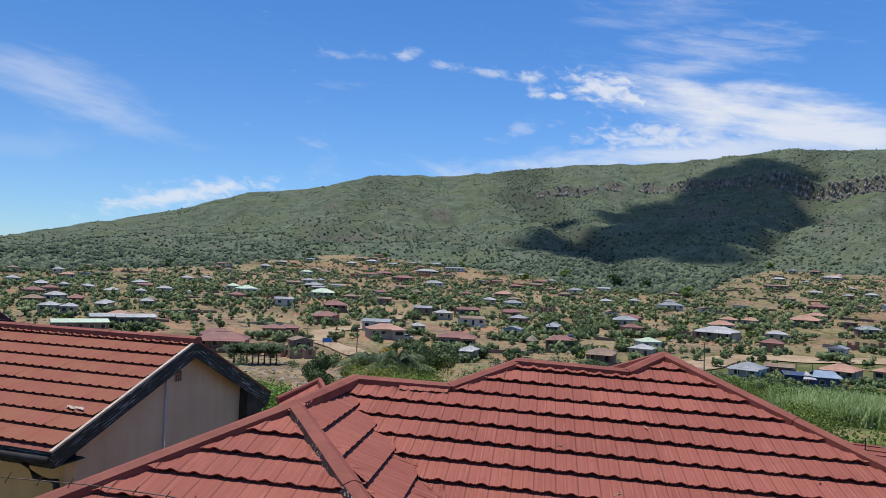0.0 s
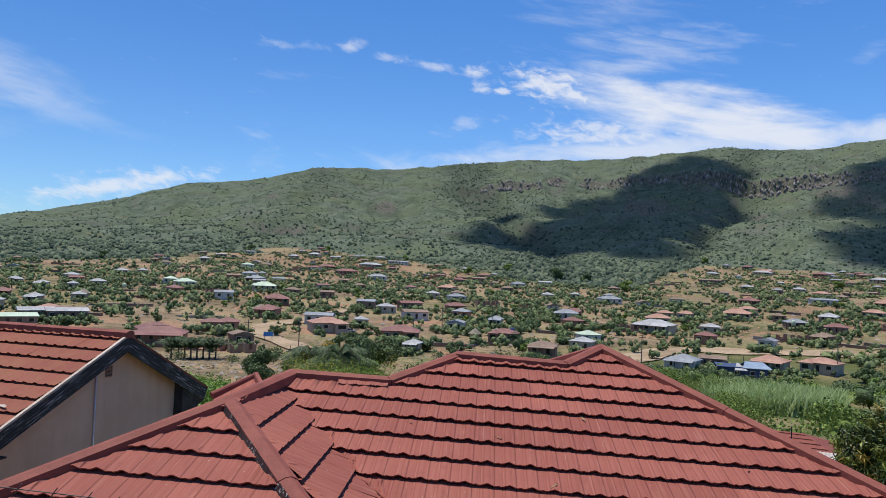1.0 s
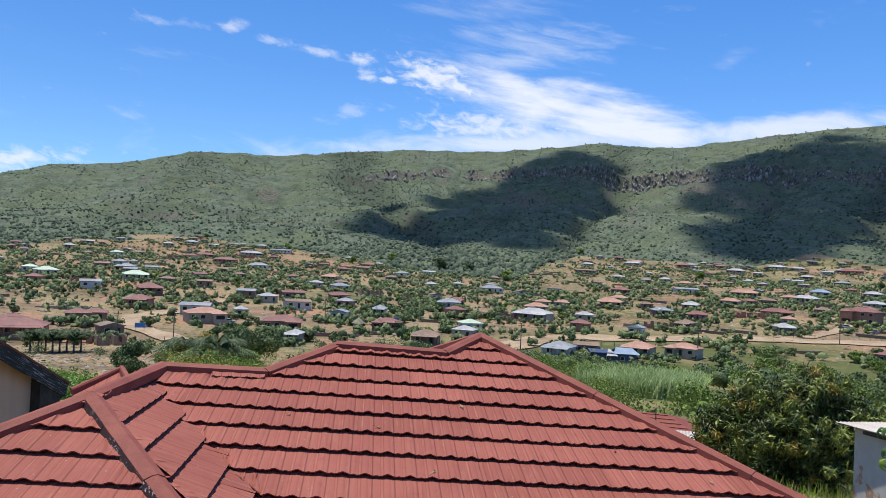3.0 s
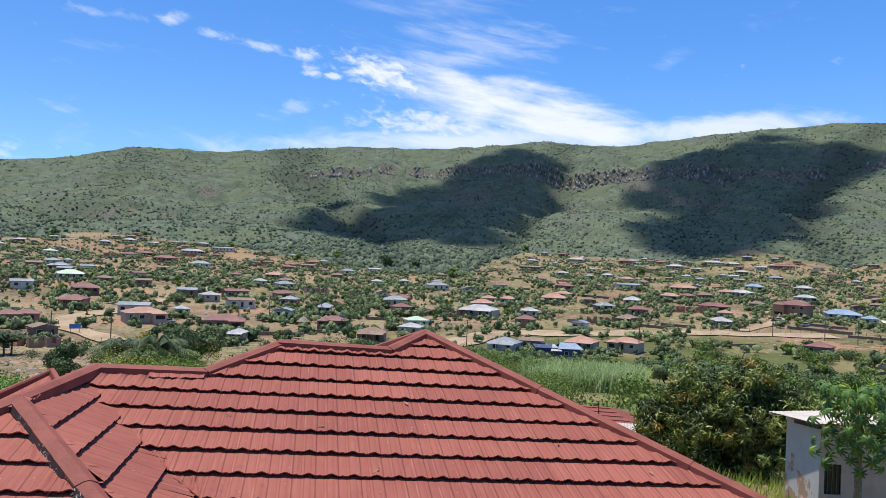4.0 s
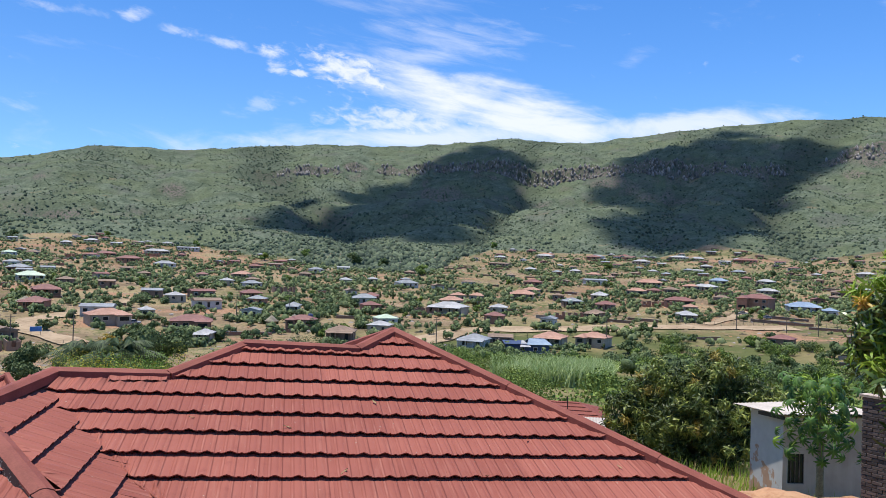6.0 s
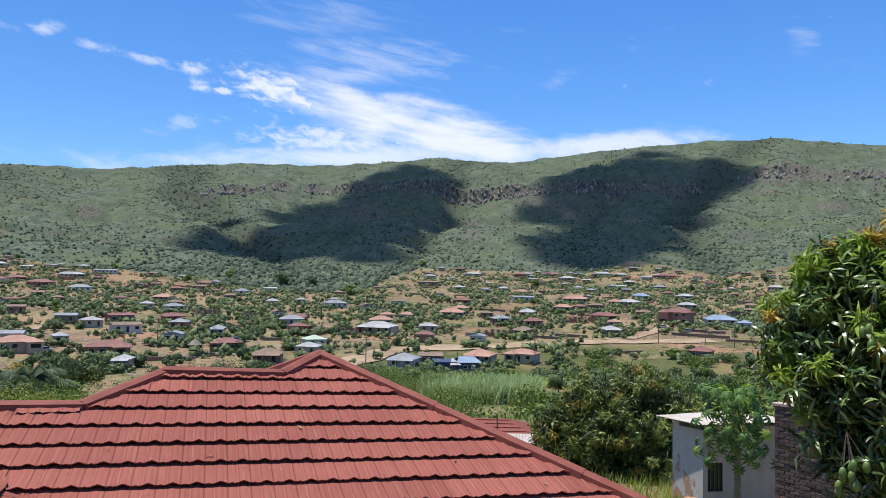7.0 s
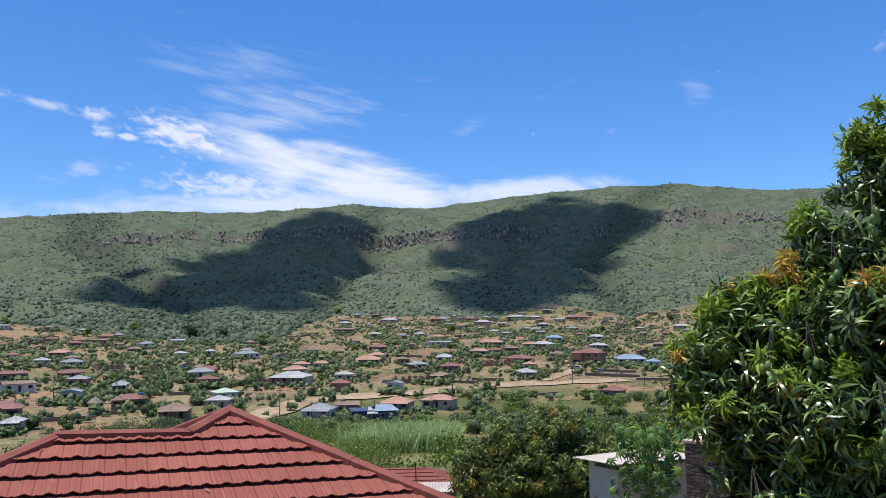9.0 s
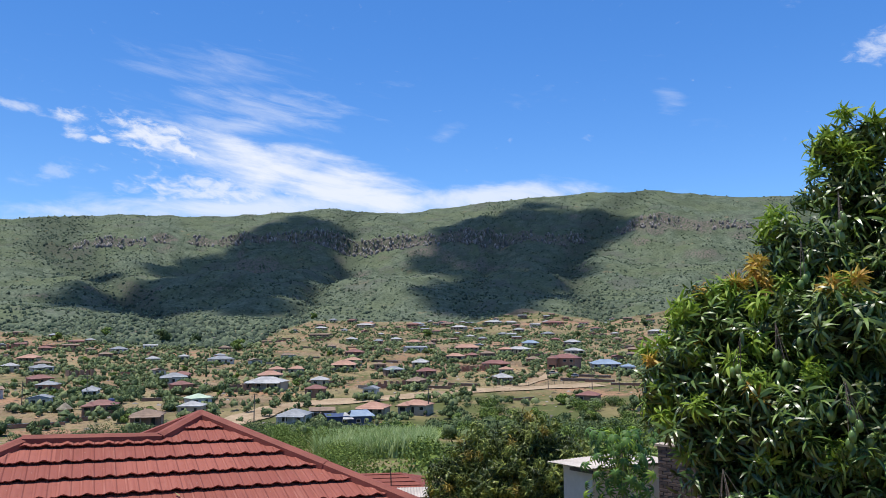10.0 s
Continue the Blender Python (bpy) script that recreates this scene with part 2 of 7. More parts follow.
def ground_cover(n, place):
    xyz = n.add("ShaderNodeSeparateXYZ", {0: place})
    r = n.math("SQRT", n.math("ADD", n.math("POWER", xyz.outputs[0], 2.0), n.math("POWER", xyz.outputs[1], 2.0)))
    flat = n.add("ShaderNodeCombineXYZ", {0: xyz.outputs[0], 1: xyz.outputs[1], 2: 0.0})
    big, mid, fine = n.noise(flat, 0.009, 5), n.noise(flat, 0.045, 5, 0.6), n.noise(flat, 0.25, 5, 0.65)
    dry = n.mix(n.step(n.math("ADD", n.math("MULTIPLY", mid, 0.6), n.math("MULTIPLY", fine, 0.4)), 0.36, 0.64), rgb(0.136, 0.095, 0.058), rgb(0.335, 0.240, 0.152))
    red = n.mix(fine, rgb(0.27, 0.14, 0.082), rgb(0.40, 0.245, 0.155))
    straw = n.mix(fine, rgb(0.178, 0.138, 0.070), rgb(0.37, 0.292, 0.162))
    dry = n.mix(n.step(n.noise(flat, 0.022, 5), 0.46, 0.56), dry, straw)
    dry = n.mix(n.step(n.noise(flat, 0.03, 4), 0.53, 0.64), dry, red)
    clay = n.add("ShaderNodeAttribute")
    clay.attribute_name = "clay"
    cuts = n.math("MULTIPLY", clay.outputs["Fac"], n.step(n.noise(flat, 0.05, 5, 0.65), 0.40, 0.55))
    dry = n.mix(cuts, dry, n.mix(fine, rgb(0.23, 0.105, 0.062), rgb(0.42, 0.225, 0.14)))
    grass = n.mix(fine, rgb(0.050, 0.066, 0.022), rgb(0.135, 0.142, 0.052))
    town = n.mix(n.step(n.math("ADD", n.math("MULTIPLY", big, 0.5), n.math("MULTIPLY", fine, 0.5)), 0.50, 0.60), dry, grass)
    valley = n.mix(n.step(mid, 0.46, 0.60), grass, n.mix(fine, rgb(0.13, 0.12, 0.05), rgb(0.25, 0.20, 0.10)))
    weeds = n.math("MULTIPLY", n.step(n.noise(flat, 0.9, 4, 0.7), 0.53, 0.62), 0.75)
    town = n.mix(weeds, town, n.mix(fine, rgb(0.055, 0.052, 0.026), rgb(0.125, 0.115, 0.05)))
    valley = n.mix(n.step(xyz.outputs[0], 45.0, 15.0), valley, town)
    # Hill tones are greyed and blued to stand in for distance haze.
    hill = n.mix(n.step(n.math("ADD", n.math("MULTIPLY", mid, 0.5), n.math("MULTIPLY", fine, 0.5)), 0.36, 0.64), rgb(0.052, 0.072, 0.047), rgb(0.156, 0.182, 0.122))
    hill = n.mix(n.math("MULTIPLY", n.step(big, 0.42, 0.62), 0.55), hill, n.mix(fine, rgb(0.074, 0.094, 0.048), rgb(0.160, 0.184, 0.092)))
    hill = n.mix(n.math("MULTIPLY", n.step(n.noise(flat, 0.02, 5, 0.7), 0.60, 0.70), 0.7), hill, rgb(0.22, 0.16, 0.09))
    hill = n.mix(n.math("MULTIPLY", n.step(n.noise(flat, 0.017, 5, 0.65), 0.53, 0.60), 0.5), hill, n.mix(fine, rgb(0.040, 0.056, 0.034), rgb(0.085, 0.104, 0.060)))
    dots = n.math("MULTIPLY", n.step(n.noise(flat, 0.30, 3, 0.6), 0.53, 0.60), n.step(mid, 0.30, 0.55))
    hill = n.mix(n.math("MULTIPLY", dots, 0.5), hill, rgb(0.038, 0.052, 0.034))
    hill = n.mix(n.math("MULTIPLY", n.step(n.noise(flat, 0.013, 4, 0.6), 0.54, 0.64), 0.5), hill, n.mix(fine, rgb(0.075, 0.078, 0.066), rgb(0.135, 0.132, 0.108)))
    steep = n.add("ShaderNodeSeparateXYZ", {0: n.add("ShaderNodeNewGeometry").outputs["Normal"]})
    rock = n.mix(fine, rgb(0.085, 0.072, 0.062), rgb(0.23, 0.19, 0.16))
    cliff = n.math("MULTIPLY", n.step(steep.outputs[2], 0.86, 0.78), n.step(fine, 0.42, 0.56))
    hill = n.mix(cliff, hill, rock)
    wob = n.math("ADD", r, n.math("MULTIPLY", n.math("SUBTRACT", big, 0.5), 300.0))
    yard = n.mix(n.step(mid, 0.45, 0.6), rgb(0.10, 0.12, 0.03), rgb(0.33, 0.20, 0.11))
    colour = n.mix(n.step(r, 22.0, 40.0), yard, valley)
    near = n.math("SUBTRACT", wob, n.math("MULTIPLY", n.step(xyz.outputs[0], 50.0, 110.0), 62.0))
    colour = n.mix(n.step(near, 165.0, 200.0), colour, town)
    gully = n.add("ShaderNodeAttribute")
    gully.attribute_name = "gully"
    hill = n.mix(n.math("MULTIPLY", n.step(gully.outputs["Fac"], 0.15, 0.7), 0.65), hill, n.mix(fine, rgb(0.036, 0.050, 0.034), rgb(0.078, 0.092, 0.058)))
    village = n.add("ShaderNodeAttribute")
    village.attribute_name = "town"
    bare = n.math("SUBTRACT", village.outputs["Fac"], n.math("MULTIPLY", n.math("SUBTRACT", fine, 0.5), 0.9))
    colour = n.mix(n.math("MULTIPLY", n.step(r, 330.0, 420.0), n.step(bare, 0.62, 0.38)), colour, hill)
    return colour, fine


M_ROOF = material("roof_paint", roof_paint, 0.72, 0.0, 0.0012, 0.18)
M_FADED = material("faded_roof_paint", lambda n, place: (n.mix(n.step(n.noise(place, 2.2, 5), 0.35, 0.68), n.mix(0.45, roof_paint(n, place)[0], rgb(0.21, 0.066, 0.038)), rgb(0.265, 0.10, 0.058)), n.noise(place, 90.0, 3)), 0.75, 0.0, 0.0012, 0.18)
M_CAP = material("cap_paint", mottled((0.185, 0.054, 0.039), (0.265, 0.082, 0.058), 60.0, 3.0, (0.42, 0.28, 0.24, 0.74)), 0.7, 0.0, 0.001, 0.2)
M_FLAKE = material("flaking_edge", flaking, 0.8, 0.0, 0.002)
M_BARGE = material("peeling_black_paint", peeling, 0.75, 0.0, 0.004)
M_EDGE = material("pale_edge_flashing", mottled((0.36, 0.27, 0.20), (0.56, 0.46, 0.37), 40.0, 4.0), 0.6)
M_GABLE = material("beige_plaster", plaster_wall((0.58, 0.37, 0.25), (0.70, 0.47, 0.33)), 0.9, 0.0, 0.003)
M_OCHRE = material("ochre_plaster", plaster_wall((0.52, 0.34, 0.15), (0.62, 0.43, 0.2)), 0.9, 0.0, 0.003)
M_SHED = material("worn_plaster", worn_plaster, 0.9, 0.0, 0.006)
M_SHEDFRONT = material("dusty_pink_plaster", plaster_wall((0.42, 0.31, 0.245), (0.56, 0.44, 0.36)), 0.9, 0.0, 0.004)
M_ZINC = material("pale_corrugated_iron", mottled((0.42, 0.36, 0.30), (0.60, 0.53, 0.46), 9.0, 0.8, (0.30, 0.19, 0.12, 0.68)), 0.6, 0.2)
M_BRICK = material("dark_brick", by_piece((0.055, 0.043, 0.040), (0.14, 0.105, 0.092)), 0.95, 0.0, 0.004)
M_MORTAR = material("grey_mortar", mottled((0.11, 0.10, 0.09), (0.19, 0.17, 0.155), 30.0, 3.0), 0.95, 0.0, 0.004)
M_EARTH = material("red_earth", mottled((0.30, 0.135, 0.065), (0.46, 0.26, 0.14), 12.0, 1.2), 0.95, 0.0, 0.03)
M_GROUND = material("ground_cover", ground_cover, 0.97, 0.0, 0.35, 0.1)
M_ROAD = material("dirt_road", mottled((0.25, 0.18, 0.11), (0.42, 0.315, 0.21), 0.8, 0.08), 0.97, 0.0, 0.05, 0.1)
M_THATCH = material("thatch", mottled((0.15, 0.125, 0.09), (0.30, 0.26, 0.19), 6.0, 0.8), 0.95, 0.0, 0.05)
M_ROCK = material("cliff_rock", leafy((0.11, 0.10, 0.09), (0.30, 0.265, 0.24), 0.05), 0.95)
M_BARK = material("bark", mottled((0.07, 0.055, 0.042), (0.17, 0.14, 0.11), 20.0, 3.0), 0.95, 0.0, 0.02)
M_PAPAYA = material("papaya_trunk", mottled((0.16, 0.14, 0.10), (0.30, 0.27, 0.2), 24.0, 3.0), 0.9, 0.0, 0.01)
M_MANGO = material("mango_leaf", leafy((0.022, 0.052, 0.012), (0.155, 0.235, 0.042)), 0.36, 0.0, 0.0, 0.5, 0.05)
M_SHOOT = material("young_leaf", leafy((0.46, 0.36, 0.05), (0.58, 0.34, 0.08)), 0.5, 0.0, 0.0, 0.3, 0.3)
M_LIME = material("lime_leaf", leafy((0.16, 0.27, 0.03), (0.34, 0.46, 0.06)), 0.5, 0.0, 0.0, 0.3, 0.35)
M_FRUIT = material("green_fruit", mottled((0.10, 0.18, 0.04), (0.18, 0.26, 0.07), 8.0, 2.0), 0.45)
# Dark leaf tone; it also paints the shade inside the crowns.
M_DARKMANGO = material("dark_shaded_mango_leaf", leafy((0.013, 0.028, 0.008), (0.105, 0.135, 0.03)), 0.45, 0.0, 0.0, 0.22, 0.02)
M_SUNLITLEAF = material("sunlit_mango_leaf", leafy((0.085, 0.125, 0.022), (0.30, 0.33, 0.07)), 0.42, 0.0, 0.0, 0.3, 0.06)
M_BUSH = material("bush_leaf", leafy((0.040, 0.070, 0.026), (0.155, 0.205, 0.078), 0.3), 0.65, 0.0, 0.0, 0.2, 0.12)
M_OLIVE = material("olive_leaf", leafy((0.078, 0.108, 0.044), (0.225, 0.262, 0.112), 0.1), 0.7, 0.0, 0.0, 0.2, 0.12)
M_FRESH = material("valley_leaf", leafy((0.062, 0.108, 0.022), (0.225, 0.300, 0.066), 0.1), 0.7, 0.0, 0.0, 0.2, 0.12)
M_GARDEN = material("garden_leaf", leafy((0.06, 0.13, 0.02), (0.20, 0.33, 0.05), 0.4), 0.6, 0.0, 0.0, 0.3, 0.25)
# Lifted bluish tones: distance haze is mixed into these two colours.
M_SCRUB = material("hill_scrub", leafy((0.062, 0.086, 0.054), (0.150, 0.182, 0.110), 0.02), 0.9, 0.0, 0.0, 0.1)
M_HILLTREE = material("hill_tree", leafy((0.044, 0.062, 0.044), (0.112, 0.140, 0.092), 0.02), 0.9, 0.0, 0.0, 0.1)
M_CANE = material("cane_leaf", leafy((0.18, 0.27, 0.08), (0.40, 0.48, 0.22), 0.3), 0.6, 0.0, 0.0, 0.2, 0.3)
M_PALM = material("palm_frond", leafy((0.026, 0.052, 0.022), (0.115, 0.16, 0.064), 0.5), 0.6, 0.0, 0.0, 0.3, 0.2)
M_YELLOW = material("yellow_leaf", leafy((0.11, 0.16, 0.028), (0.46, 0.40, 0.05), 1.0), 0.5, 0.0, 0.0, 0.3, 0.3)
M_ORANGE = material("orange_leaf", leafy((0.16, 0.13, 0.03), (0.46, 0.30, 0.04), 1.0), 0.6, 0.0, 0.0, 0.2, 0.25)
M_YELLOWGREEN = material("yellow_green_leaf", leafy((0.16, 0.12, 0.025), (0.40, 0.31, 0.06)), 0.5, 0.0, 0.0, 0.3, 0.25)
M_STRAW = material("dry_grass", leafy((0.25, 0.20, 0.08), (0.46, 0.38, 0.19), 0.5), 0.9)
M_STALK = material("dry_shrub", leafy((0.060, 0.048, 0.026), (0.20, 0.155, 0.085), 0.05), 0.95)
M_PAPLEAF = material("papaya_leaf", leafy((0.022, 0.065, 0.016), (0.115, 0.215, 0.045)), 0.5, 0.0, 0.0, 0.2, 0.1)
M_GLASS = material("window_pane", mottled((0.012, 0.015, 0.018), (0.03, 0.035, 0.04), 2.0, 0.6), 0.12)
M_STEEL = material("rusty_wire", mottled((0.075, 0.05, 0.04), (0.19, 0.14, 0.115), 60.0, 9.0), 0.75, 0.2)
M_PIPE = material("white_conduit", mottled((0.55, 0.50, 0.46), (0.7, 0.66, 0.62), 30.0, 3.0), 0.5)
M_DARK = material("dark_timber", mottled((0.015, 0.013, 0.012), (0.05, 0.042, 0.036), 20.0, 3.0), 0.8)
M_POLE = material("weathered_pole", mottled((0.10, 0.085, 0.07), (0.2, 0.17, 0.14), 8.0, 1.0), 0.9)
M_CLOUD = material("cloud_white", mottled((0.85, 0.85, 0.86), (0.92, 0.92, 0.92), 0.02, 0.004), 1.0, 0.0, 0.0, 0.0)
cloud_nodes = M_CLOUD.node_tree
see_through, veil_mix = cloud_nodes.nodes.new("ShaderNodeBsdfTransparent"), cloud_nodes.nodes.new("ShaderNodeMixShader")
cloud_out = next(x for x in cloud_nodes.nodes if x.type == "OUTPUT_MATERIAL")
veil_mix.inputs[0].default_value = 0.26
cloud_nodes.links.new(see_through.outputs[0], veil_mix.inputs[1])
cloud_nodes.links.new(cloud_out.inputs[0].links[0].from_socket, veil_mix.inputs[2])
cloud_nodes.links.new(veil_mix.outputs[0], cloud_out.inputs[0])
ROOF_TONES = {
    "W": material("white_roof_sheet", mottled((0.25, 0.25, 0.25), (0.46, 0.45, 0.44), 1.0, 0.15), 0.85),
    "P": material("salmon_roof", mottled((0.29, 0.145, 0.095), (0.45, 0.25, 0.175), 1.0, 0.15), 0.7),
    "R": material("maroon_roof", mottled((0.15, 0.058, 0.048), (0.25, 0.105, 0.085), 1.0, 0.15), 0.7),
    "T": material("grey_roof", mottled((0.16, 0.17, 0.18), (0.30, 0.31, 0.32), 1.0, 0.15), 0.6),
    "G": material("pale_green_roof", mottled((0.36, 0.44, 0.32), (0.52, 0.60, 0.44), 1.0, 0.15), 0.6),
    "N": material("rusty_roof", mottled((0.15, 0.10, 0.07), (0.28, 0.19, 0.13), 1.0, 0.15), 0.8),
    "B": material("blue_roof", mottled((0.16, 0.22, 0.31), (0.27, 0.34, 0.42), 1.0, 0.15), 0.8),
}
ROOF_WORDS = {"W": "white sheet-metal roof", "P": "salmon-orange tiled roof", "R": "maroon tiled roof", "T": "grey iron roof", "G": "pale green roof", "N": "rusty brown iron roof", "B": "light blue metal roof"}
WALL_TONES = [
    (material("cream_wall", mottled((0.32, 0.27, 0.20), (0.44, 0.38, 0.30), 1.0, 0.2), 0.9), "cream-plastered"),
    (material("brown_wall", mottled((0.17, 0.11, 0.08), (0.28, 0.18, 0.13), 1.0, 0.2), 0.9), "bare brown brick"),
    (material("white_wall", mottled((0.44, 0.43, 0.40), (0.60, 0.58, 0.55), 1.0, 0.2), 0.9), "white-painted"),
    (material("terracotta_wall", mottled((0.28, 0.14, 0.09), (0.40, 0.21, 0.14), 1.0, 0.2), 0.9), "terracotta-coloured"),
    (material("blue_wall", mottled((0.032, 0.052, 0.12), (0.058, 0.09, 0.18), 1.0, 0.2), 0.9), "deep blue painted"),
]

# ---------------------------------------------------------------- helpers for meshes


def fast_mesh(name, verts, faces, mat, smooth=False):
    """A mesh from arrays: verts (n, 3), faces (m, 3) or (m, 4)."""
    verts, faces = np.asarray(verts, np.float32), np.asarray(faces, np.int32)
    me = bpy.data.meshes.new(name)
    k = faces.shape[1]
    me.vertices.add(len(verts))
    me.vertices.foreach_set("co", verts.ravel())
    me.loops.add(faces.size)
    me.loops.foreach_set("vertex_index", faces.ravel())
    me.polygons.add(len(faces))
    me.polygons.foreach_set("loop_start", np.arange(0, faces.size, k, dtype=np.int32))
    me.update(calc_edges=True)
    me.validate()
    me.materials.append(mat)
    if smooth:
        me.polygons.foreach_set("use_smooth", np.ones(len(me.polygons), bool))
    return me


def part_of(ob, parent, label=""):
    ob.parent = parent
    return tagged(ob, label) if label else ob


def part(name, bm, mat, parent=None, label="", smooth=False):
    """Links a bmesh as one mesh object, under parent."""
    me = bpy.data.meshes.new(name)
    bmesh.ops.recalc_face_normals(bm, faces=bm.faces)
    bm.to_mesh(me)
    bm.free()
    me.materials.append(mat)
    if smooth:
        for p in me.polygons:
            p.use_smooth = True
    ob = new(name, me)
    if parent is not None:
        ob.parent = parent
    return tagged(ob, label) if label else ob


def box(bm, lo, hi, bevel=0.0):
    """Adds a box between two corners to a bmesh."""
    m = Matrix.LocRotScale([(a + b) / 2 for a, b in zip(lo, hi)], None, [abs(b - a) for a, b in zip(lo, hi)])
    made = bmesh.ops.create_cube(bm, size=1.0, matrix=m)
    if bevel:
        edges = list({e for v in made["verts"] for e in v.link_edges})
        bmesh.ops.bevel(bm, geom=edges, offset=bevel, segments=1, affect="EDGES")
    return bm


def boxed(lo, hi, bevel=0.0):
    return box(bmesh.new(), lo, hi, bevel)


def slab(corners, thick, down=Vector((0, 0, -1))):
    """A plate: a polygon of corners, with thickness."""
    bm = bmesh.new()
    top = [bm.verts.new(c) for c in corners]
    low = [bm.verts.new(Vector(c) + down * thick) for c in corners]
    bm.faces.new(top)
    bm.faces.new(low[::-1])
    for i in range(len(top)):
        j = (i + 1) % len(top)
        bm.faces.new((top[j], top[i], low[i], low[j]))
    return bm


def tube(points, radii, sides=8):
    """A tapered tube along points."""
    bm = bmesh.new()
    rings = []
    for i, p in enumerate(points):
        p = Vector(p)
        d = (Vector(points[min(i + 1, len(points) - 1)]) - Vector(points[max(i - 1, 0)])).normalized()
        side = d.orthogonal().normalized()
        up = d.cross(side)
        r = radii[i] if isinstance(radii, (list, tuple)) else radii
        rings.append([bm.verts.new(p + (side * math.cos(a) + up * math.sin(a)) * r) for a in (2 * math.pi * k / sides for k in range(sides))])
    for a, b in zip(rings, rings[1:]):
        for k in range(sides):
            bm.faces.new((a[k], a[(k + 1) % sides], b[(k + 1) % sides], b[k]))
    bm.faces.new(rings[0][::-1])
    bm.faces.new(rings[-1])
    return bm


def empty(name, place=(0, 0, 0), turn=0.0):
    ob = new(name)
    ob.matrix_world = pose(*place, 0, 0, turn)
    return ob


RNG = np.random.default_rng(5)


def turns(n, tilt=1.0):
    """n random rotation matrices; tilt 0 keeps them upright."""
    a, b, c = RNG.uniform(0, 2 * np.pi, n), RNG.normal(0, tilt, n), RNG.normal(0, tilt, n)
    ca, sa, cb, sb, cc, sc = np.cos(a), np.sin(a), np.cos(b), np.sin(b), np.cos(c), np.sin(c)
    o, e = np.zeros(n), np.ones(n)
    rz = np.stack([ca, -sa, o, sa, ca, o, o, o, e], -1).reshape(n, 3, 3)
    rx = np.stack([e, o, o, o, cb, -sb, o, sb, cb], -1).reshape(n, 3, 3)
    ry = np.stack([cc, o, sc, o, e, o, -sc, o, cc], -1).reshape(n, 3, 3)
    return rz @ rx @ ry


def scatter(verts, faces, rots, places, sizes):
    """Copies of one small shape, joined: returns verts and faces."""
    v = np.einsum("nij,kj->nki", rots, verts) * np.reshape(sizes, (-1, 1, 1)) + places[:, None, :]
    f = faces[None] + (np.arange(len(places)) * len(verts))[:, None, None]
    return v.reshape(-1, 3), f.reshape(-1, faces.shape[1])


LEAF_V = np.array([(0, 0, 0), (-0.095, 0.35, 0.04), (0.095, 0.35, 0.04), (-0.08, 0.7, 0.0), (0.08, 0.7, 0.0), (0, 1, -0.14)])
LEAF_F = np.array([(0, 2, 1), (1, 2, 4), (1, 4, 3), (3, 4, 5)])


def whorl(leaves, droop, seed=0):
    """A spray of long leaves round the tip of a twig, 1 long: the young ones rise, the old ones hang."""
    some = random.Random(seed)
    vs, fs = [], []
    for k in range(leaves):
        a = k * 2.4 + some.uniform(-0.5, 0.5)
        lift = radians(48 - droop * (k + 0.5) / leaves + some.uniform(-16, 16))
        m = np.array((Matrix.Rotation(a, 3, "Z") @ Matrix.Rotation(lift, 3, "X") @ Matrix.Rotation(some.uniform(-0.6, 0.6), 3, "Y")))
        v = LEAF_V.copy()
        v[:, 2] -= some.uniform(0.2, 0.6) * v[:, 1] ** 2
        v = v @ m.T * some.uniform(0.6, 1.05)
        v[:, 2] -= 0.35 * k / leaves
        vs.append(v)
        fs.append(LEAF_F + 6 * k)
    return np.concatenate(vs), np.concatenate(fs)


def shell(centre, radii, n, inner=0.75):
    """n points near the surface of an ellipsoid, and their outward ways."""
    d = RNG.normal(0, 1, (n, 3))
    d /= np.linalg.norm(d, axis=1, keepdims=True)
    return np.asarray(centre) + d * np.asarray(radii) * RNG.uniform(inner, 1.02, (n, 1)), d


def facing(ways, wild=0.35):
    """Rotation matrices whose z axis follows ways, roughly."""
    z = ways + RNG.normal(0, wild, ways.shape)
    z /= np.linalg.norm(z, axis=1, keepdims=True)
    h = RNG.normal(0, 1, ways.shape)
    x = np.cross(h, z)
    x /= np.linalg.norm(x, axis=1, keepdims=True)
    return np.stack([x, np.cross(z, x), z], -1)

# ---------------------------------------------------------------- the ground
EYE = 6.0
CREST_AZ = [-180, -75, -50, -31, -20.5, -15, -9, -6, 1, 9.5, 17, 25.5, 31, 38, 46, 50, 56, 61, 80, 110, 180]
CREST_EL = [1.5, 1.2, 0.6, 1.5, 3.9, 5.6, 6.5, 7.45, 7.8, 8.75, 9.0, 9.8, 9.5, 10.35, 10.85, 10.75, 9.9, 9.55, 6.5, 2.0, 1.5]
RING = [0, 16, 26, 40, 70, 110, 150, 185, 260, 420, 600, 720]
RISE = [0, 0, -0.9, -3.2, -6.5, -9.5, -14, -16.5, -12.5, -5.5, 4.0, 14.0]
FOOT, TOP = 720.0, 1900.0


def hashed(i, j, k):
    h = np.sin(i * 127.1 + j * 311.7 + k * 74.7) * 43758.5453
    return h - np.floor(h)


def rough(x, y, k=0.0):
    """Smooth value noise, -1 to 1."""
    i, j = np.floor(x), np.floor(y)
    u, w = x - i, y - j
    u, w = u * u * (3 - 2 * u), w * w * (3 - 2 * w)
    a = hashed(i, j, k) * (1 - u) + hashed(i + 1, j, k) * u
    b = hashed(i, j + 1, k) * (1 - u) + hashed(i + 1, j + 1, k) * u
    return 2 * (a * (1 - w) + b * w) - 1


LEDGE_AZ = [-10, 3, 8, 13, 19, 24, 28, 31, 38, 44, 48, 56, 70]
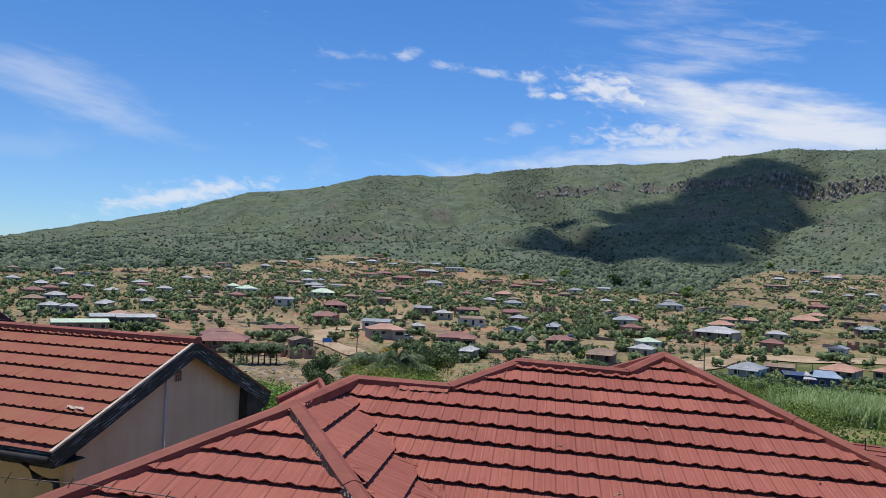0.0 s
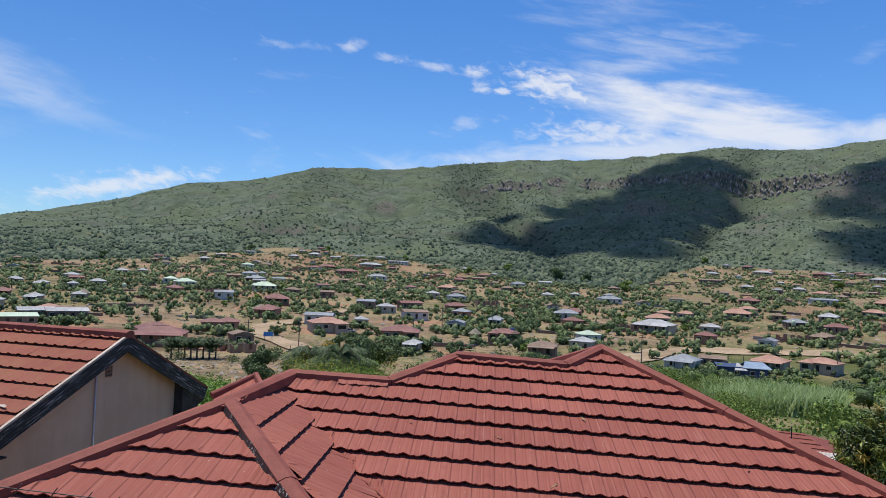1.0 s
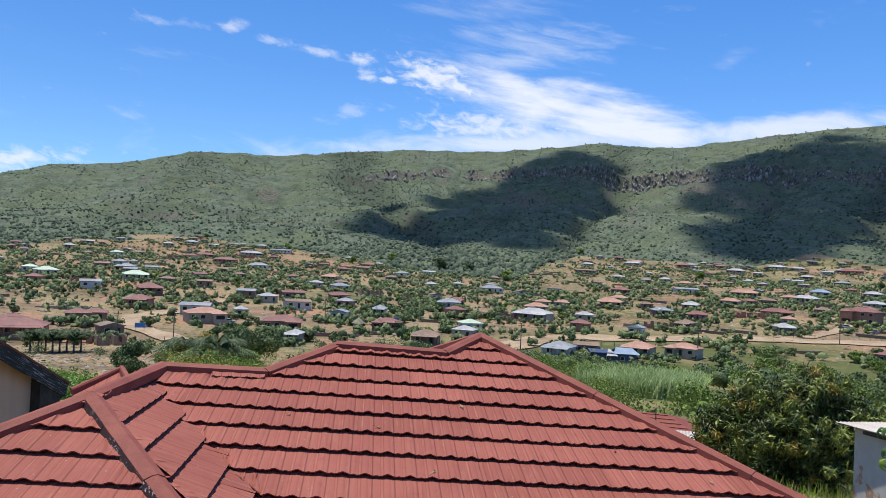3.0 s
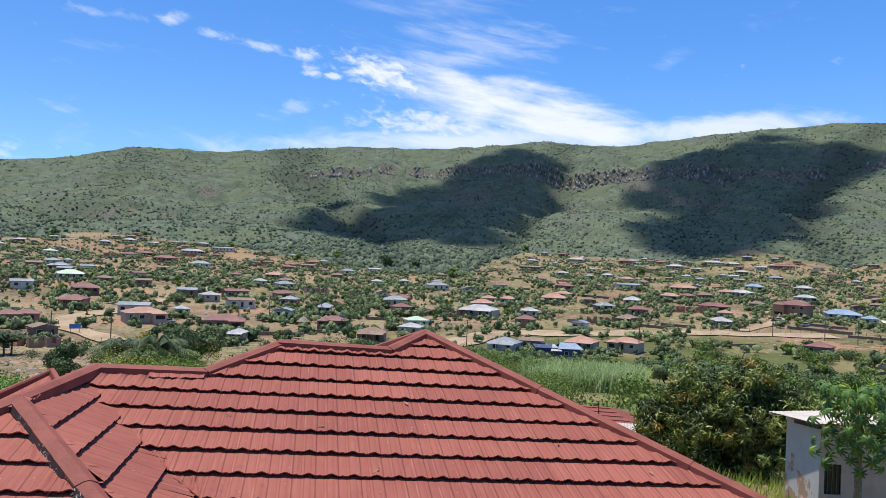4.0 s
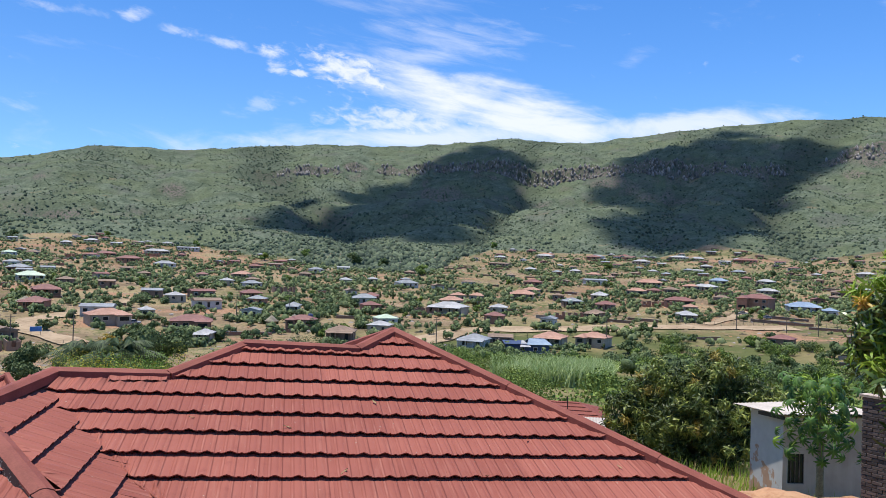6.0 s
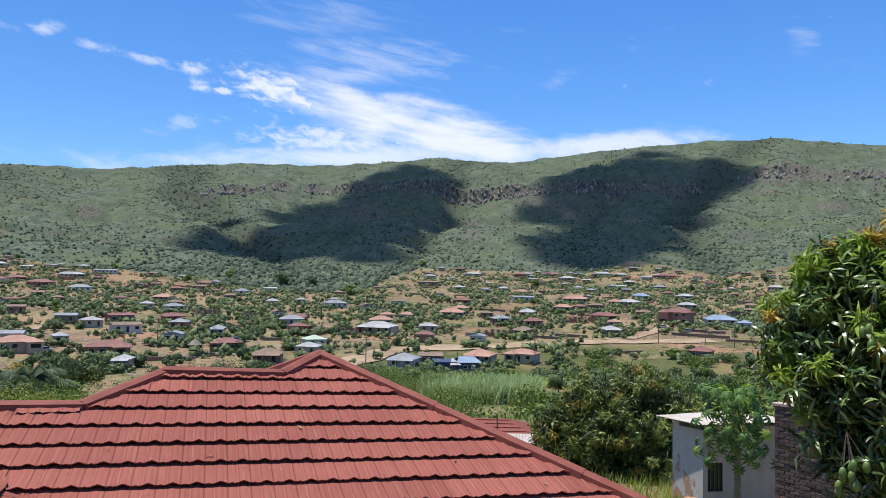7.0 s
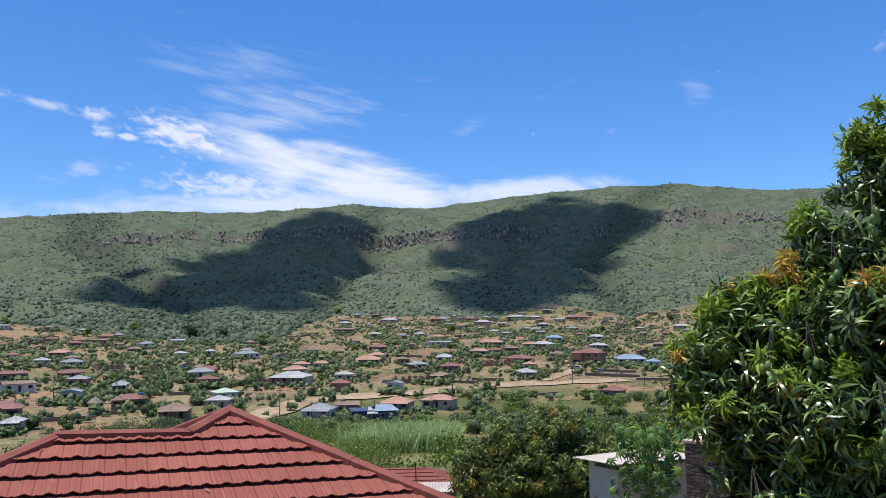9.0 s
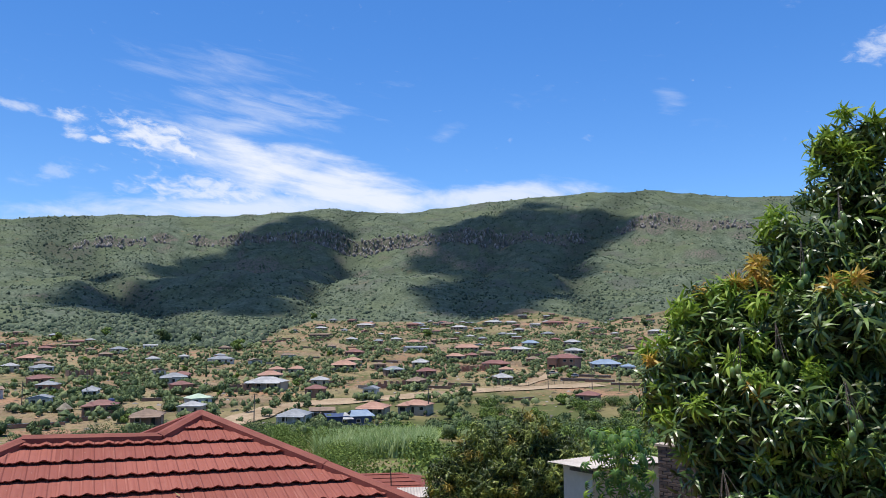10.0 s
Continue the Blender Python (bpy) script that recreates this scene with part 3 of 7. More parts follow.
LEDGE_S = [0.82, 0.82, 0.73, 0.795, 0.768, 0.759, 0.737, 0.732, 0.725, 0.727, 0.77, 0.775, 0.78]


def ledge_at(az):
    """How far up the mountain the cliff stands at a bearing, and how sheer it is there."""
    line = np.interp(az, LEDGE_AZ, LEDGE_S) + 0.010 * rough(az * 1.1, 0 * az, 14) + 0.007 * rough(az * 3.7, 0 * az, 15)
    sheer = np.clip((az - 5) / 4, 0, 1) * np.interp(az, [45, 49, 58, 62], [1.0, 0.55, 0.45, 0.0]) * np.clip(0.8 + 0.5 * rough(az * 0.3, 0 * az, 16) + 0.25 * rough(az * 1.9, 0 * az, 17), 0, 1)
    return line, sheer


def ravines(az, s):
    """How deep in one of the mountain's gullies a place lies, 0 to 1, by bearing and way up."""
    lines = (([15, 12.3, 9.2, 6.5, 5.5], 1.0, 1.9), ([47, 45.5, 44.3, 45.2, 49], 0.9, 1.7), ([22, 24.7, 25.6, 26.4, 27.2], 0.75, 1.3), ([-12, -10.5, -8, -6, -5], 0.45, 2.4), ([36, 36.5, 37.5, 38, 38.5], 0.4, 1.2), ([57, 58, 58.5, 60, 62], 0.6, 2.0), ([3, 1, -1, -2, -3], 0.3, 1.5))
    deep = 0 * az
    for way, strong, wide in lines:
        off = np.abs(az - np.interp(s, [0, 0.3, 0.5, 0.75, 1.0], way) - 0.7 * rough(s * 9, 0 * s, wide))
        deep = np.maximum(deep, strong * np.exp(-(off / wide) ** 1.4))
    return deep


RIM_AZ = [-180, -60, -31, -26, -20, -13, -10, -5, 0, 2.5, 5, 10, 14, 19, 21, 24, 30, 40, 50, 58, 66, 180]
RIM_R = [420, 420, 450, 510, 620, 690, 790, 850, 820, 700, 620, 570, 470, 500, 640, 830, 860, 870, 850, 760, 640, 420]


def town_at(x, y):
    """1 where the village has cleared the slope, 0 out in the bush."""
    az, r = np.degrees(np.arctan2(x, y)), np.hypot(x, y)
    far = np.interp(az, RIM_AZ, RIM_R) + 45 * rough(x / 70, y / 70, 41) + 22 * rough(x / 25, y / 25, 42)
    u = np.clip((far - r) / 60 + 0.5, 0, 1)
    return u * u * (3 - 2 * u)


def ground_height(x, y):
    x, y = np.asarray(x, float), np.asarray(y, float)
    r, az = np.hypot(x, y), np.degrees(np.arctan2(x, y))
    el = np.interp(az, CREST_AZ, CREST_EL) + 0.07 * rough(az * 0.9, 0 * az, 3) + 0.03 * rough(az * 3.1, 0 * az, 4)
    crest = EYE + TOP * np.tan(np.radians(el))
    z = np.interp(r, RING, RISE)
    s = np.clip((r - FOOT) / (TOP - FOOT), 0, 1)
    z = z + (crest - RISE[-1]) * (0.72 * s ** 1.25 + 0.28 * np.clip((s - 0.62) / 0.38, 0, 1) ** 0.8)
    ledge, strong = ledge_at(az)
    z = z + strong * 27 * (np.clip((s - ledge) / 0.012, 0, 1) - np.clip((s - 0.5) / 0.5, 0, 1))
    mid = 4 * s * (1 - s)
    z = z - 26 * ravines(az, s) * mid
    z = z + mid * (18 * rough(x / 190, y / 190, 1) + 13 * rough(x / 75, y / 75, 2) + 4.5 * rough(x / 28, y / 28, 5))
    z = z + np.clip((r - 60) / 200, 0, 1) * (1 - s) * (1.6 * rough(x / 90, y / 90, 6) + 0.4 * rough(x / 22, y / 22, 7))
    back = np.clip((np.abs(az) - 75) / 25, 0, 1)
    z = np.where(r < 200, z * (1 - 0.85 * back), z + back * np.minimum(r, 400) * 0.02)
    return z - np.clip(r - TOP, 0, 3000) * 0.06


def on_ground(az, r):
    """The place on the ground at a bearing (degrees) and a distance (metres) from the viewpoint."""
    x, y = r * math.sin(radians(az)), r * math.cos(radians(az))
    return Vector((x, y, float(ground_height(x, y))))


def clay_at(x, y):
    """Where the cut red clay lies open among the upper houses."""
    az, r = np.degrees(np.arctan2(x, y)), np.hypot(x, y)
    return np.exp(-((az + 3) / 6) ** 2 - ((r - 640) / 140) ** 2) + 0.8 * np.exp(-((az - 6) / 4) ** 2 - ((r - 560) / 60) ** 2) + 0.6 * np.exp(-((az - 33) / 5) ** 2 - ((r - 380) / 60) ** 2) + 0.5 * np.exp(-((az + 14) / 4) ** 2 - ((r - 420) / 60) ** 2)


def make_ground():
    az = np.concatenate([np.arange(-180, -46, 4.0), np.arange(-46, 78, 0.3), np.arange(78, 180, 4.0)])
    r = np.concatenate([np.linspace(0.02, 60, 30), np.geomspace(66, 700, 60), np.linspace(712, 1540, 70), np.linspace(1546, 1720, 44), np.linspace(1728, 1960, 20), np.geomspace(2050, 4600, 10)])
    a, d = np.meshgrid(np.radians(az), r, indexing="ij")
    x, y = d * np.sin(a), d * np.cos(a)
    z = ground_height(x, y)
    na, nr = a.shape
    verts = np.stack([x, y, z], -1).reshape(-1, 3)
    i, j = np.meshgrid(np.arange(na), np.arange(nr - 1), indexing="ij")
    k = (i + 1) % na
    quads = np.stack([i * nr + j, i * nr + j + 1, k * nr + j + 1, k * nr + j], -1).reshape(-1, 4)
    me = fast_mesh("ground", verts, quads, M_GROUND, True)
    s = np.clip((d - FOOT) / (TOP - FOOT), 0, 1)
    for name, mask in (("town", town_at(x, y)), ("gully", ravines(np.degrees(a), s) * np.clip(s * 8, 0, 1)), ("clay", clay_at(x, y))):
        me.attributes.new(name, "FLOAT", "POINT").data.foreach_set("value", mask.astype(np.float32).ravel())
    tagged(new("ground", me), "dry grass and red earth valley rising to a scrub-covered mountain", "ground", kind="structure")


make_ground()


def road(points, wide, label):
    """A dirt road laid on the ground along bearings and distances."""
    path = [on_ground(a, r) for a, r in points]
    dense = []
    for p, q in zip(path, path[1:]):
        steps = max(2, int((q - p).length / 4))
        dense += [p.lerp(q, k / steps) for k in range(steps)]
    dense.append(path[-1])
    verts = []
    for i, p in enumerate(dense):
        d = dense[min(i + 2, len(dense) - 1)] - dense[max(i - 2, 0)]
        side = Vector((d.y, -d.x, 0)).normalized()
        half = wide / 2 * (1 + 0.25 * math.sin(i * 1.3) * math.sin(i * 0.37))
        for k in (-1, -0.33, 0.33, 1):
            q = p + side * half * k
            verts.append((q.x, q.y, float(ground_height(q.x, q.y)) + 0.3))
    faces = [(4 * i + k, 4 * i + k + 1, 4 * i + k + 5, 4 * i + k + 4) for i in range(len(dense) - 1) for k in range(3)]
    return tagged(new("road", fast_mesh("road", verts, faces, M_ROAD, True)), label, "road", kind="structure")


road([(16.2, 186), (17.3, 191), (19.1, 204), (21.3, 219), (23.3, 226), (27.7, 233), (31.5, 242), (35.5, 252), (40, 262), (46, 275)], 10.0, "wide sandy dirt road crossing the valley slope")
road([(38.4, 266), (40.2, 274), (41.1, 285), (42.2, 301), (42.5, 321), (42.0, 339), (41, 380)], 5.0, "pale dirt track climbing between the houses")
road([(-6.2, 192), (-7.1, 200), (-8.3, 208), (-9.3, 219), (-9.1, 233), (-7.1, 243), (-3.9, 274), (-1.6, 309), (2.0, 363), (4, 420)], 7.0, "pale dirt road winding up through the village")
road([(-12, 500), (-7.7, 464), (-5.7, 428), (-1, 400)], 4.0, "narrow dirt lane along the upper village")

# ---------------------------------------------------------------- the tiled house in front
COURSE, WAVE, LIP, SWELL = 0.3645, 0.20, 0.038, 0.0098  # tile course, corrugation, height of the nose, depth of the waves


def spans(points):
    """A function v -> u through corner points given from the top down, with jumps allowed."""
    vs, us = [p[1] for p in points][::-1], [p[0] for p in points][::-1]
    return lambda v: float(np.interp(v, vs, us))


def tile_slope(house, name, m, left, right, v_top, v_low, breaks=(), phase=0.0, sheet=1.2, label="", lead=0.0, mat=None, step=COURSE):
    """A roof slope of pressed metal tile sheets, each a piece of its own, lapped course over course.
    m: the slope's frame (u along the courses, v up the slope, n out of it); left, right: its edges as functions of v."""
    deck = bmesh.new()
    vs = sorted({v_top, v_low, *[b + e for b in breaks for e in (-0.002, 0.002)]})
    for a, b in zip(vs, vs[1:]):
        if b - a < 0.01 or right(a) - left(a) < 0.001:
            continue
        q = [deck.verts.new(p) for p in ((left(a), a, -0.012), (right(a), a, -0.012), (max(right(b), left(b) + 0.001), b, -0.012), (left(b), b, -0.012))]
        deck.faces.new(q)
    base = part(name, deck, M_CAP, house, label)
    base.matrix_world = m
    rows = int((v_top - v_low) / step) + 1
    for i in range(rows):
        hi, lo = v_top - lead - (i - 1) * step, v_top - lead - i * step
        hi_c, lo = min(hi + 0.06, v_top), max(lo, v_low)
        if hi_c - lo < 0.02:
            continue
        lines = sorted({hi_c, lo, *[b + e for b in breaks for e in (-0.002, 0.002) if lo + 0.01 < b < hi_c - 0.01]}, reverse=True)
        ends = [(left(v), right(v)) for v in lines]
        u0 = math.floor((min(e[0] for e in ends) - phase) / sheet) * sheet + phase + (0.6 if i % 2 else 0.0) - (sheet if i % 2 else 0)
        while u0 < max(e[1] for e in ends):
            cols = np.arange(u0, u0 + sheet + 0.001, WAVE / 10)
            sag = 0.004 * math.sin(u0 * 3.7 + i * 2.1)
            verts, faces = [], []
            top = [(v, e, LIP * (hi - v) / step, v, 0.35 + 0.65 * (hi - v) / step) for v, e in zip(lines, ends)]
            fold = [(lo, ends[-1], LIP, lo, 1.0), (lo, ends[-1], LIP - 0.012, lo + 0.003, 1.0)]
            under = [(lo, ends[-1], LIP - 0.012, lo + 0.003, 1.0), (lo, ends[-1], -0.008, lo + 0.075, 0.3)]
            n = len(cols)
            for strips in (top, fold, under):
                first = len(verts)
                for v, (a, b), lift, at, much in strips:
                    for u in cols:
                        s = (u / WAVE) % 1.0
                        wave = SWELL * (1.1 * math.cos(2 * math.pi * s) + 0.35 * math.cos(4 * math.pi * s) + 0.75 * max(0.0, 1 - abs(s - 0.5) / 0.11) + 0.3 * max(0.0, 1 - min(s, 1 - s) / 0.11))
                        verts.append((min(max(u, a), max(a, b)), at, lift + wave * much + (sag if v == lo and lift > 0 else 0)))
                for r in range(len(strips) - 1):
                    for k in range(n - 1):
                        a, b = first + r * n + k, first + r * n + k + 1
                        c, d = b + n, a + n
                        if verts[b][0] - verts[a][0] > 1e-4 or verts[c][0] - verts[d][0] > 1e-4:
                            faces.append((d, c, b, a))
            if faces:
                me = fast_mesh("tile_sheet", verts, faces, mat or M_ROOF, True)
                ob = new("tile_sheet", me)
                ob.parent = base
            u0 += sheet
    return base


def cap(house, p, q, up, mat=None, wide=0.17, high=0.075, name="ridge_cap", label="", flake=False):
    """A folded metal cap over a ridge or hip, from p to q, with an overlapped joint or two."""
    p, q, up = Vector(p), Vector(q), Vector(up)
    d = (q - p).normalized()
    side = d.cross(up).normalized()
    up = side.cross(d).normalized()
    length = (q - p).length
    pieces = max(1, round(length / 1.8))
    bm = bmesh.new()
    for k in range(pieces):
        a, b = p + d * (length * k / pieces - 0.02), p + d * (length * (k + 1) / pieces + 0.02)
        rings = []
        for c, grow in ((a, 0.0), (b, 0.006)):
            rings.append([bm.verts.new(c + side * s + up * h) for s, h in ((-wide / 2 - grow, -0.035), (-wide / 2 + 0.008 - grow, high * 0.62 + grow), (-0.02, high + grow), (0.02, high + grow), (wide / 2 - 0.008 + grow, high * 0.62 + grow), (wide / 2 + grow, -0.035))])
        for i in range(5):
            bm.faces.new((rings[0][i], rings[0][i + 1], rings[1][i + 1], rings[1][i]))
        bm.faces.new(rings[0][::-1])
        bm.faces.new(rings[1])
    ob = part(name, bm, mat or M_CAP, house, label)
    if flake:
        a, b = p + d * 0.12 + side * (wide / 2 + 0.02), q + side * (wide / 2 + 0.02)
        edge = bmesh.new()
        for k in range(12):
            s, e = a.lerp(b, k / 12), a.lerp(b, (k + 1) / 12)
            w = 0.085 + 0.010 * math.sin(k * 2.3)
            edge.faces.new([edge.verts.new(c) for c in (s - up * 0.035, e - up * 0.035, e - side * 0.022 + up * (w - 0.035), s - side * 0.022 + up * (w - 0.035))])
        part("flaking_strip", edge, M_FLAKE, ob, "dark brown edge with flaking white paint")
    return ob


PITCH = radians(17.7)
HO = Vector((1.764, 8.940, 4.834))
HU, HW, HK = Vector((0.991, -0.129, -0.035)).normalized(), Vector((0.129, 0.992, 0.002)), Vector((0.035, -0.007, 0.999))
HW = (HW - HU * HW.dot(HU)).normalized()
HK = HU.cross(HW)


def at(u, w, h):
    """A place of the front house: along its ridge, away, and up."""
    return HO + HU * u + HW * w + HK * h


def slope_frame(origin, along, uphill):
    n = along.cross(uphill)
    return Matrix((along, uphill, n)).transposed().to_4x4() if origin is None else Matrix.Translation(origin) @ Matrix((along, uphill, n)).transposed().to_4x4()


CP, SP = math.cos(PITCH), math.sin(PITCH)


def on_main(u, v):
    return at(u, v * CP, v * SP)


def make_house():
    house = tagged(empty("house"), "house with a maroon pressed-metal tile roof of stepped hips", "house")
    # the long slope, stepped down to the left
    left = spans([(1.06, 0.77), (0.52, 0.152), (-0.80, 0.148), (-1.55, -0.678), (-2.70, -0.682), (-2.70, -1.22), (0.16, -4.6)])
    right = spans([(1.06, 0.77), (3.40, -2.22), (5.25, -4.6)])
    frame_main = slope_frame(HO, HU, HW * CP + HK * SP)
    tile_slope(house, "roof_slope", frame_main, left, right, 0.76, -4.6, (0.15, -0.68, -1.22), 0.1, label="maroon corrugated tile sheets with streaks and specks", lead=0.76 - 2 * COURSE + 0.0)
    up = HK
    A, R1, L1, R2, J = on_main(1.06, 0.77), on_main(0.53, 0.14), on_main(-0.81, 0.16), on_main(-1.55, -0.67), on_main(-2.68, -0.69)
    J = J - HK * 0.016
    for p, q in ((A, R1), (R1, L1), (L1 - HK * 0.006, R2 - HK * 0.01), (R2 - HK * 0.01, J), (A, on_main(3.40, -2.22)), (on_main(3.40, -2.22), on_main(5.25, -4.6))):
        cap(house, p, q, up)
    # the wing that comes forward: its front slope, its side slope and the valley
    hu, hw, hh = -2.863, -2.24, -0.268
    H = at(hu, hw, hh)
    lleft = spans([(0, 0), (-3.55, -4.9)])
    lright = spans([(0, 0), (3.55, -4.9)])
    tile_slope(house, "roof_slope", slope_frame(H, HU, HW * CP + HK * SP), lleft, lright, -0.02, -4.6, (), 0.05, label="maroon tile sheets on the hipped wing", lead=0.135)
    side_pitch = math.atan2(4.6 * SP, 3.33)
    cs, ss = math.cos(side_pitch), math.sin(side_pitch)
    # side slope faces +u: its courses run along w
    S_left = spans([(-0.02, 0.0), (-4.5, -4.7)])
    S_right = spans([(1.48, 0.0), (1.30, -0.3), (-2.0, -4.7)])
    tile_slope(house, "roof_slope", slope_frame(H + HK * 0.035, HW, -HU * cs + HK * ss), S_left, S_right, 0.0, -4.4, (), 0.0, label="narrow maroon slope beside the valley", lead=0.1, step=0.315)
    cap(house, H, at(hu - 1.5, hw - 1.97, hh - 1.97 * SP / CP), up)
    cap(house, at(hu - 1.5, hw - 1.97, hh - 1.97 * SP / CP), at(hu - 3.3, hw - 4.34, hh - 4.34 * SP / CP), up)
    cap(house, H, at(hu + 1.75, hw - 2.23, hh - 2.23 * SP / CP), up, flake=True)
    cap(house, at(hu + 1.75, hw - 2.23, hh - 2.23 * SP / CP), at(hu + 3.3, hw - 4.3, hh - 4.3 * SP / CP), up, flake=True)
    cap(house, H, J, up)
    # slopes that face away
    back = bmesh.new()
    far = at(0.1, 2.6, -0.55)
    left_out = at(-3.6, hw - 1.2, hh - 0.75)

    def tri(*ps):
        back.faces.new([back.verts.new(p) for p in ps])

    tri(A, far, R1)
    tri(R1, far, at(-1.5, 2.6, -0.6), L1)
    tri(L1, at(-1.5, 2.6, -0.6), at(-2.4, 2.0, -0.9), R2)
    tri(R2, at(-2.4, 2.0, -0.9), at(-3.2, 1.6, -0.9), J)
    tri(A, on_main(5.25, -4.6), at(5.6, 2.4, -1.6), far)
    tri(J, at(-3.2, 1.6, -0.9), at(-4.6, 0.6, -1.9), at(-4.6, hw, -1.75), H)
    tri(H, at(-4.6, hw, -1.75), at(hu - 3.3, hw - 4.34, hh - 4.34 * SP / CP))
    part("back_slope", back, M_CAP, house, "far slopes of the maroon roof")
    cap(house, A, far.lerp(A, 0.2) - HU * 0.25, up)
    # small ridge end behind the wing
    F = at(-3.02, -0.93, -0.215)
    cap(house, F, at(-3.36, -1.27, -0.40), up, name="back_hip_cap", wide=0.07, high=0.035)
    cap(house, F, at(-2.80, -1.30, -0.32), up, name="back_hip_cap", wide=0.07, high=0.04)
    small = bmesh.new()
    small.faces.new([small.verts.new(p) for p in (F, at(-3.36, -1.27, -0.42), at(-3.1, -1.9, -0.6), at(-2.80, -1.30, -0.34))])
    part("back_slope", small, M_ROOF, house)
    # a crooked strip of sheet tucked under the ridge
    strip = bmesh.new()
    rows = []
    for lift, drop in ((0.030, 0.0), (0.034, 0.07), (0.030, 0.125)):
        rows.append([strip.verts.new(on_main(-2.12 + 0.027 * k, -0.74 - drop + 0.0015 * k * (drop > 0.1) + 0.01 * math.sin(k * 1.9) * (drop > 0.1)) + HK * (lift + 0.003 * math.cos(k * 0.85))) for k in range(22)])
    for lo, hi in zip(rows[1:], rows):
        for k in range(21):
            strip.faces.new((lo[k], lo[k + 1], hi[k + 1], hi[k]))
    part("patch_sheet", strip, M_ROOF, house, "crooked offcut of tile sheet", True)
    # walls under the eaves
    body = bmesh.new()
    for lo, hi in (((-0.2, -3.9), (4.4, 2.0)), ((hu - 1.4, hw - 3.6), (0.6, 0.9))):
        corners = [at(u, w, -1.8) for u, w in ((lo[0], lo[1]), (hi[0], lo[1]), (hi[0], hi[1]), (lo[0], hi[1]))]
        tops = [body.verts.new(c) for c in corners]
        lows = [body.verts.new((c.x, c.y, -0.3)) for c in corners]
        for i in range(4):
            j = (i + 1) % 4
            body.faces.new((lows[i], lows[j], tops[j], tops[i]))
        body.faces.new(tops)
    part("wall", body, M_GABLE, house, "beige plastered walls")
    return house


make_house()

# ---------------------------------------------------------------- the gabled house beside it
GP = Vector((-4.246, 12.747, 4.679))
GW, GN = Vector((math.sin(radians(19.7)), math.cos(radians(19.7)), 0)), Vector((math.cos(radians(19.7)), -math.sin(radians(19.7)), 0))


def gable_at(w, dz, out=0.0):
    return GP + GW * w + Vector((0, 0, dz)) + GN * out


def make_gable_house():
    house = tagged(empty("house"), "gabled house with weathered maroon tile roof and beige plaster wall", "house")
    near, far = math.atan2(1.27, 2.89), math.atan2(1.20, 2.36)
    run_n, run_f = 2.89 / math.cos(near), 2.36 / math.cos(far)
    m = slope_frame(gable_at(0, -0.02), GN, GW * math.cos(near) + Vector((0, 0, math.sin(near))))
    tile_slope(house, "roof_slope", m, lambda v: -7.5, lambda v: 0.0, -0.02, -run_n, (), 0.0, label="sun-faded maroon tile sheets", lead=0.12, mat=M_FADED)
    m = slope_frame(gable_at(0, -0.02), -GN, -GW * math.cos(far) + Vector((0, 0, math.sin(far))))
    tile_slope(house, "roof_slope", m, lambda v: 0.0, lambda v: 7.5, -0.02, -run_f, (), 0.0, label="maroon tile sheets", lead=0.12)
    cap(house, gable_at(0, 0.0, -7.5), gable_at(0, 0.0, 0.05), (0, 0, 1), wide=0.2)
    # barge boards along the gable, with a pale flashing on top
    for w, dz, name in ((-2.93, -1.29, "barge_board"), (2.40, -1.22, "barge_board")):
        p, q = gable_at(0, 0.0), gable_at(w, dz)
        d = (q - p).normalized()
        down = GN.cross(d)
        down = down if down.z < 0 else -down
        run = (q - p).length
        skew = 0.25 * abs(d.z) / math.hypot(d.x, d.y)
        board = part(name, slab([(0, 0, 0.01), (run, 0, 0.01), (run, 0, -0.25), (skew, 0, -0.25)], 0.03, Vector((0, -1, 0))), M_BARGE, house, "black barge board with flaking paint")
        board.matrix_world = Matrix.Translation(p + GN * 0.05) @ Matrix((d, GN, -down)).transposed().to_4x4()
        bm = slab([p - down * 0.022 + GN * 0.06, q - down * 0.022 + GN * 0.06, q + down * 0.010 + GN * 0.06, p + down * 0.010 + GN * 0.06], 0.05, -GN)
        part("edge_flashing", bm, M_EDGE if w < 0 else M_CAP, house, "pale metal edge flashing" if w < 0 else "")
    # gable wall, left uncut behind the vent, and the long wall below the eaves
    inset = -0.16
    wall = slab([gable_at(0, -0.12, inset), gable_at(1.62, -0.98, inset), gable_at(1.62, -5.2, inset), gable_at(-2.3, -5.2, inset), gable_at(-2.3, -1.12, inset)], 0.2, -GN)
    part("wall", wall, M_GABLE, house, "beige plaster gable wall")
    for w in (-2.3, 1.62):
        bm = slab([gable_at(w, -1.1, inset - 0.2), gable_at(w, -1.1, -7.4), gable_at(w, -5.2, -7.4), gable_at(w, -5.2, inset - 0.2)], 0.2, GW if w < 0 else -GW)
        part("wall", bm, M_OCHRE, house, "ochre plaster wall under the eaves")
    # vent: a grille over a dark plate that paints the shade of square holes
    vent = bmesh.new()
    for i in range(4):
        for span in ((i, True), (i, False)):
            k = -0.075 + 0.05 * i
            a = (gable_at(-0.20 + k - 0.008, -0.68, inset + 0.012), gable_at(-0.20 + k + 0.008, -0.68, inset + 0.012), gable_at(-0.20 + k + 0.008, -0.50, inset + 0.012), gable_at(-0.20 + k - 0.008, -0.50, inset + 0.012))
            z = -0.68 + 0.058 * i
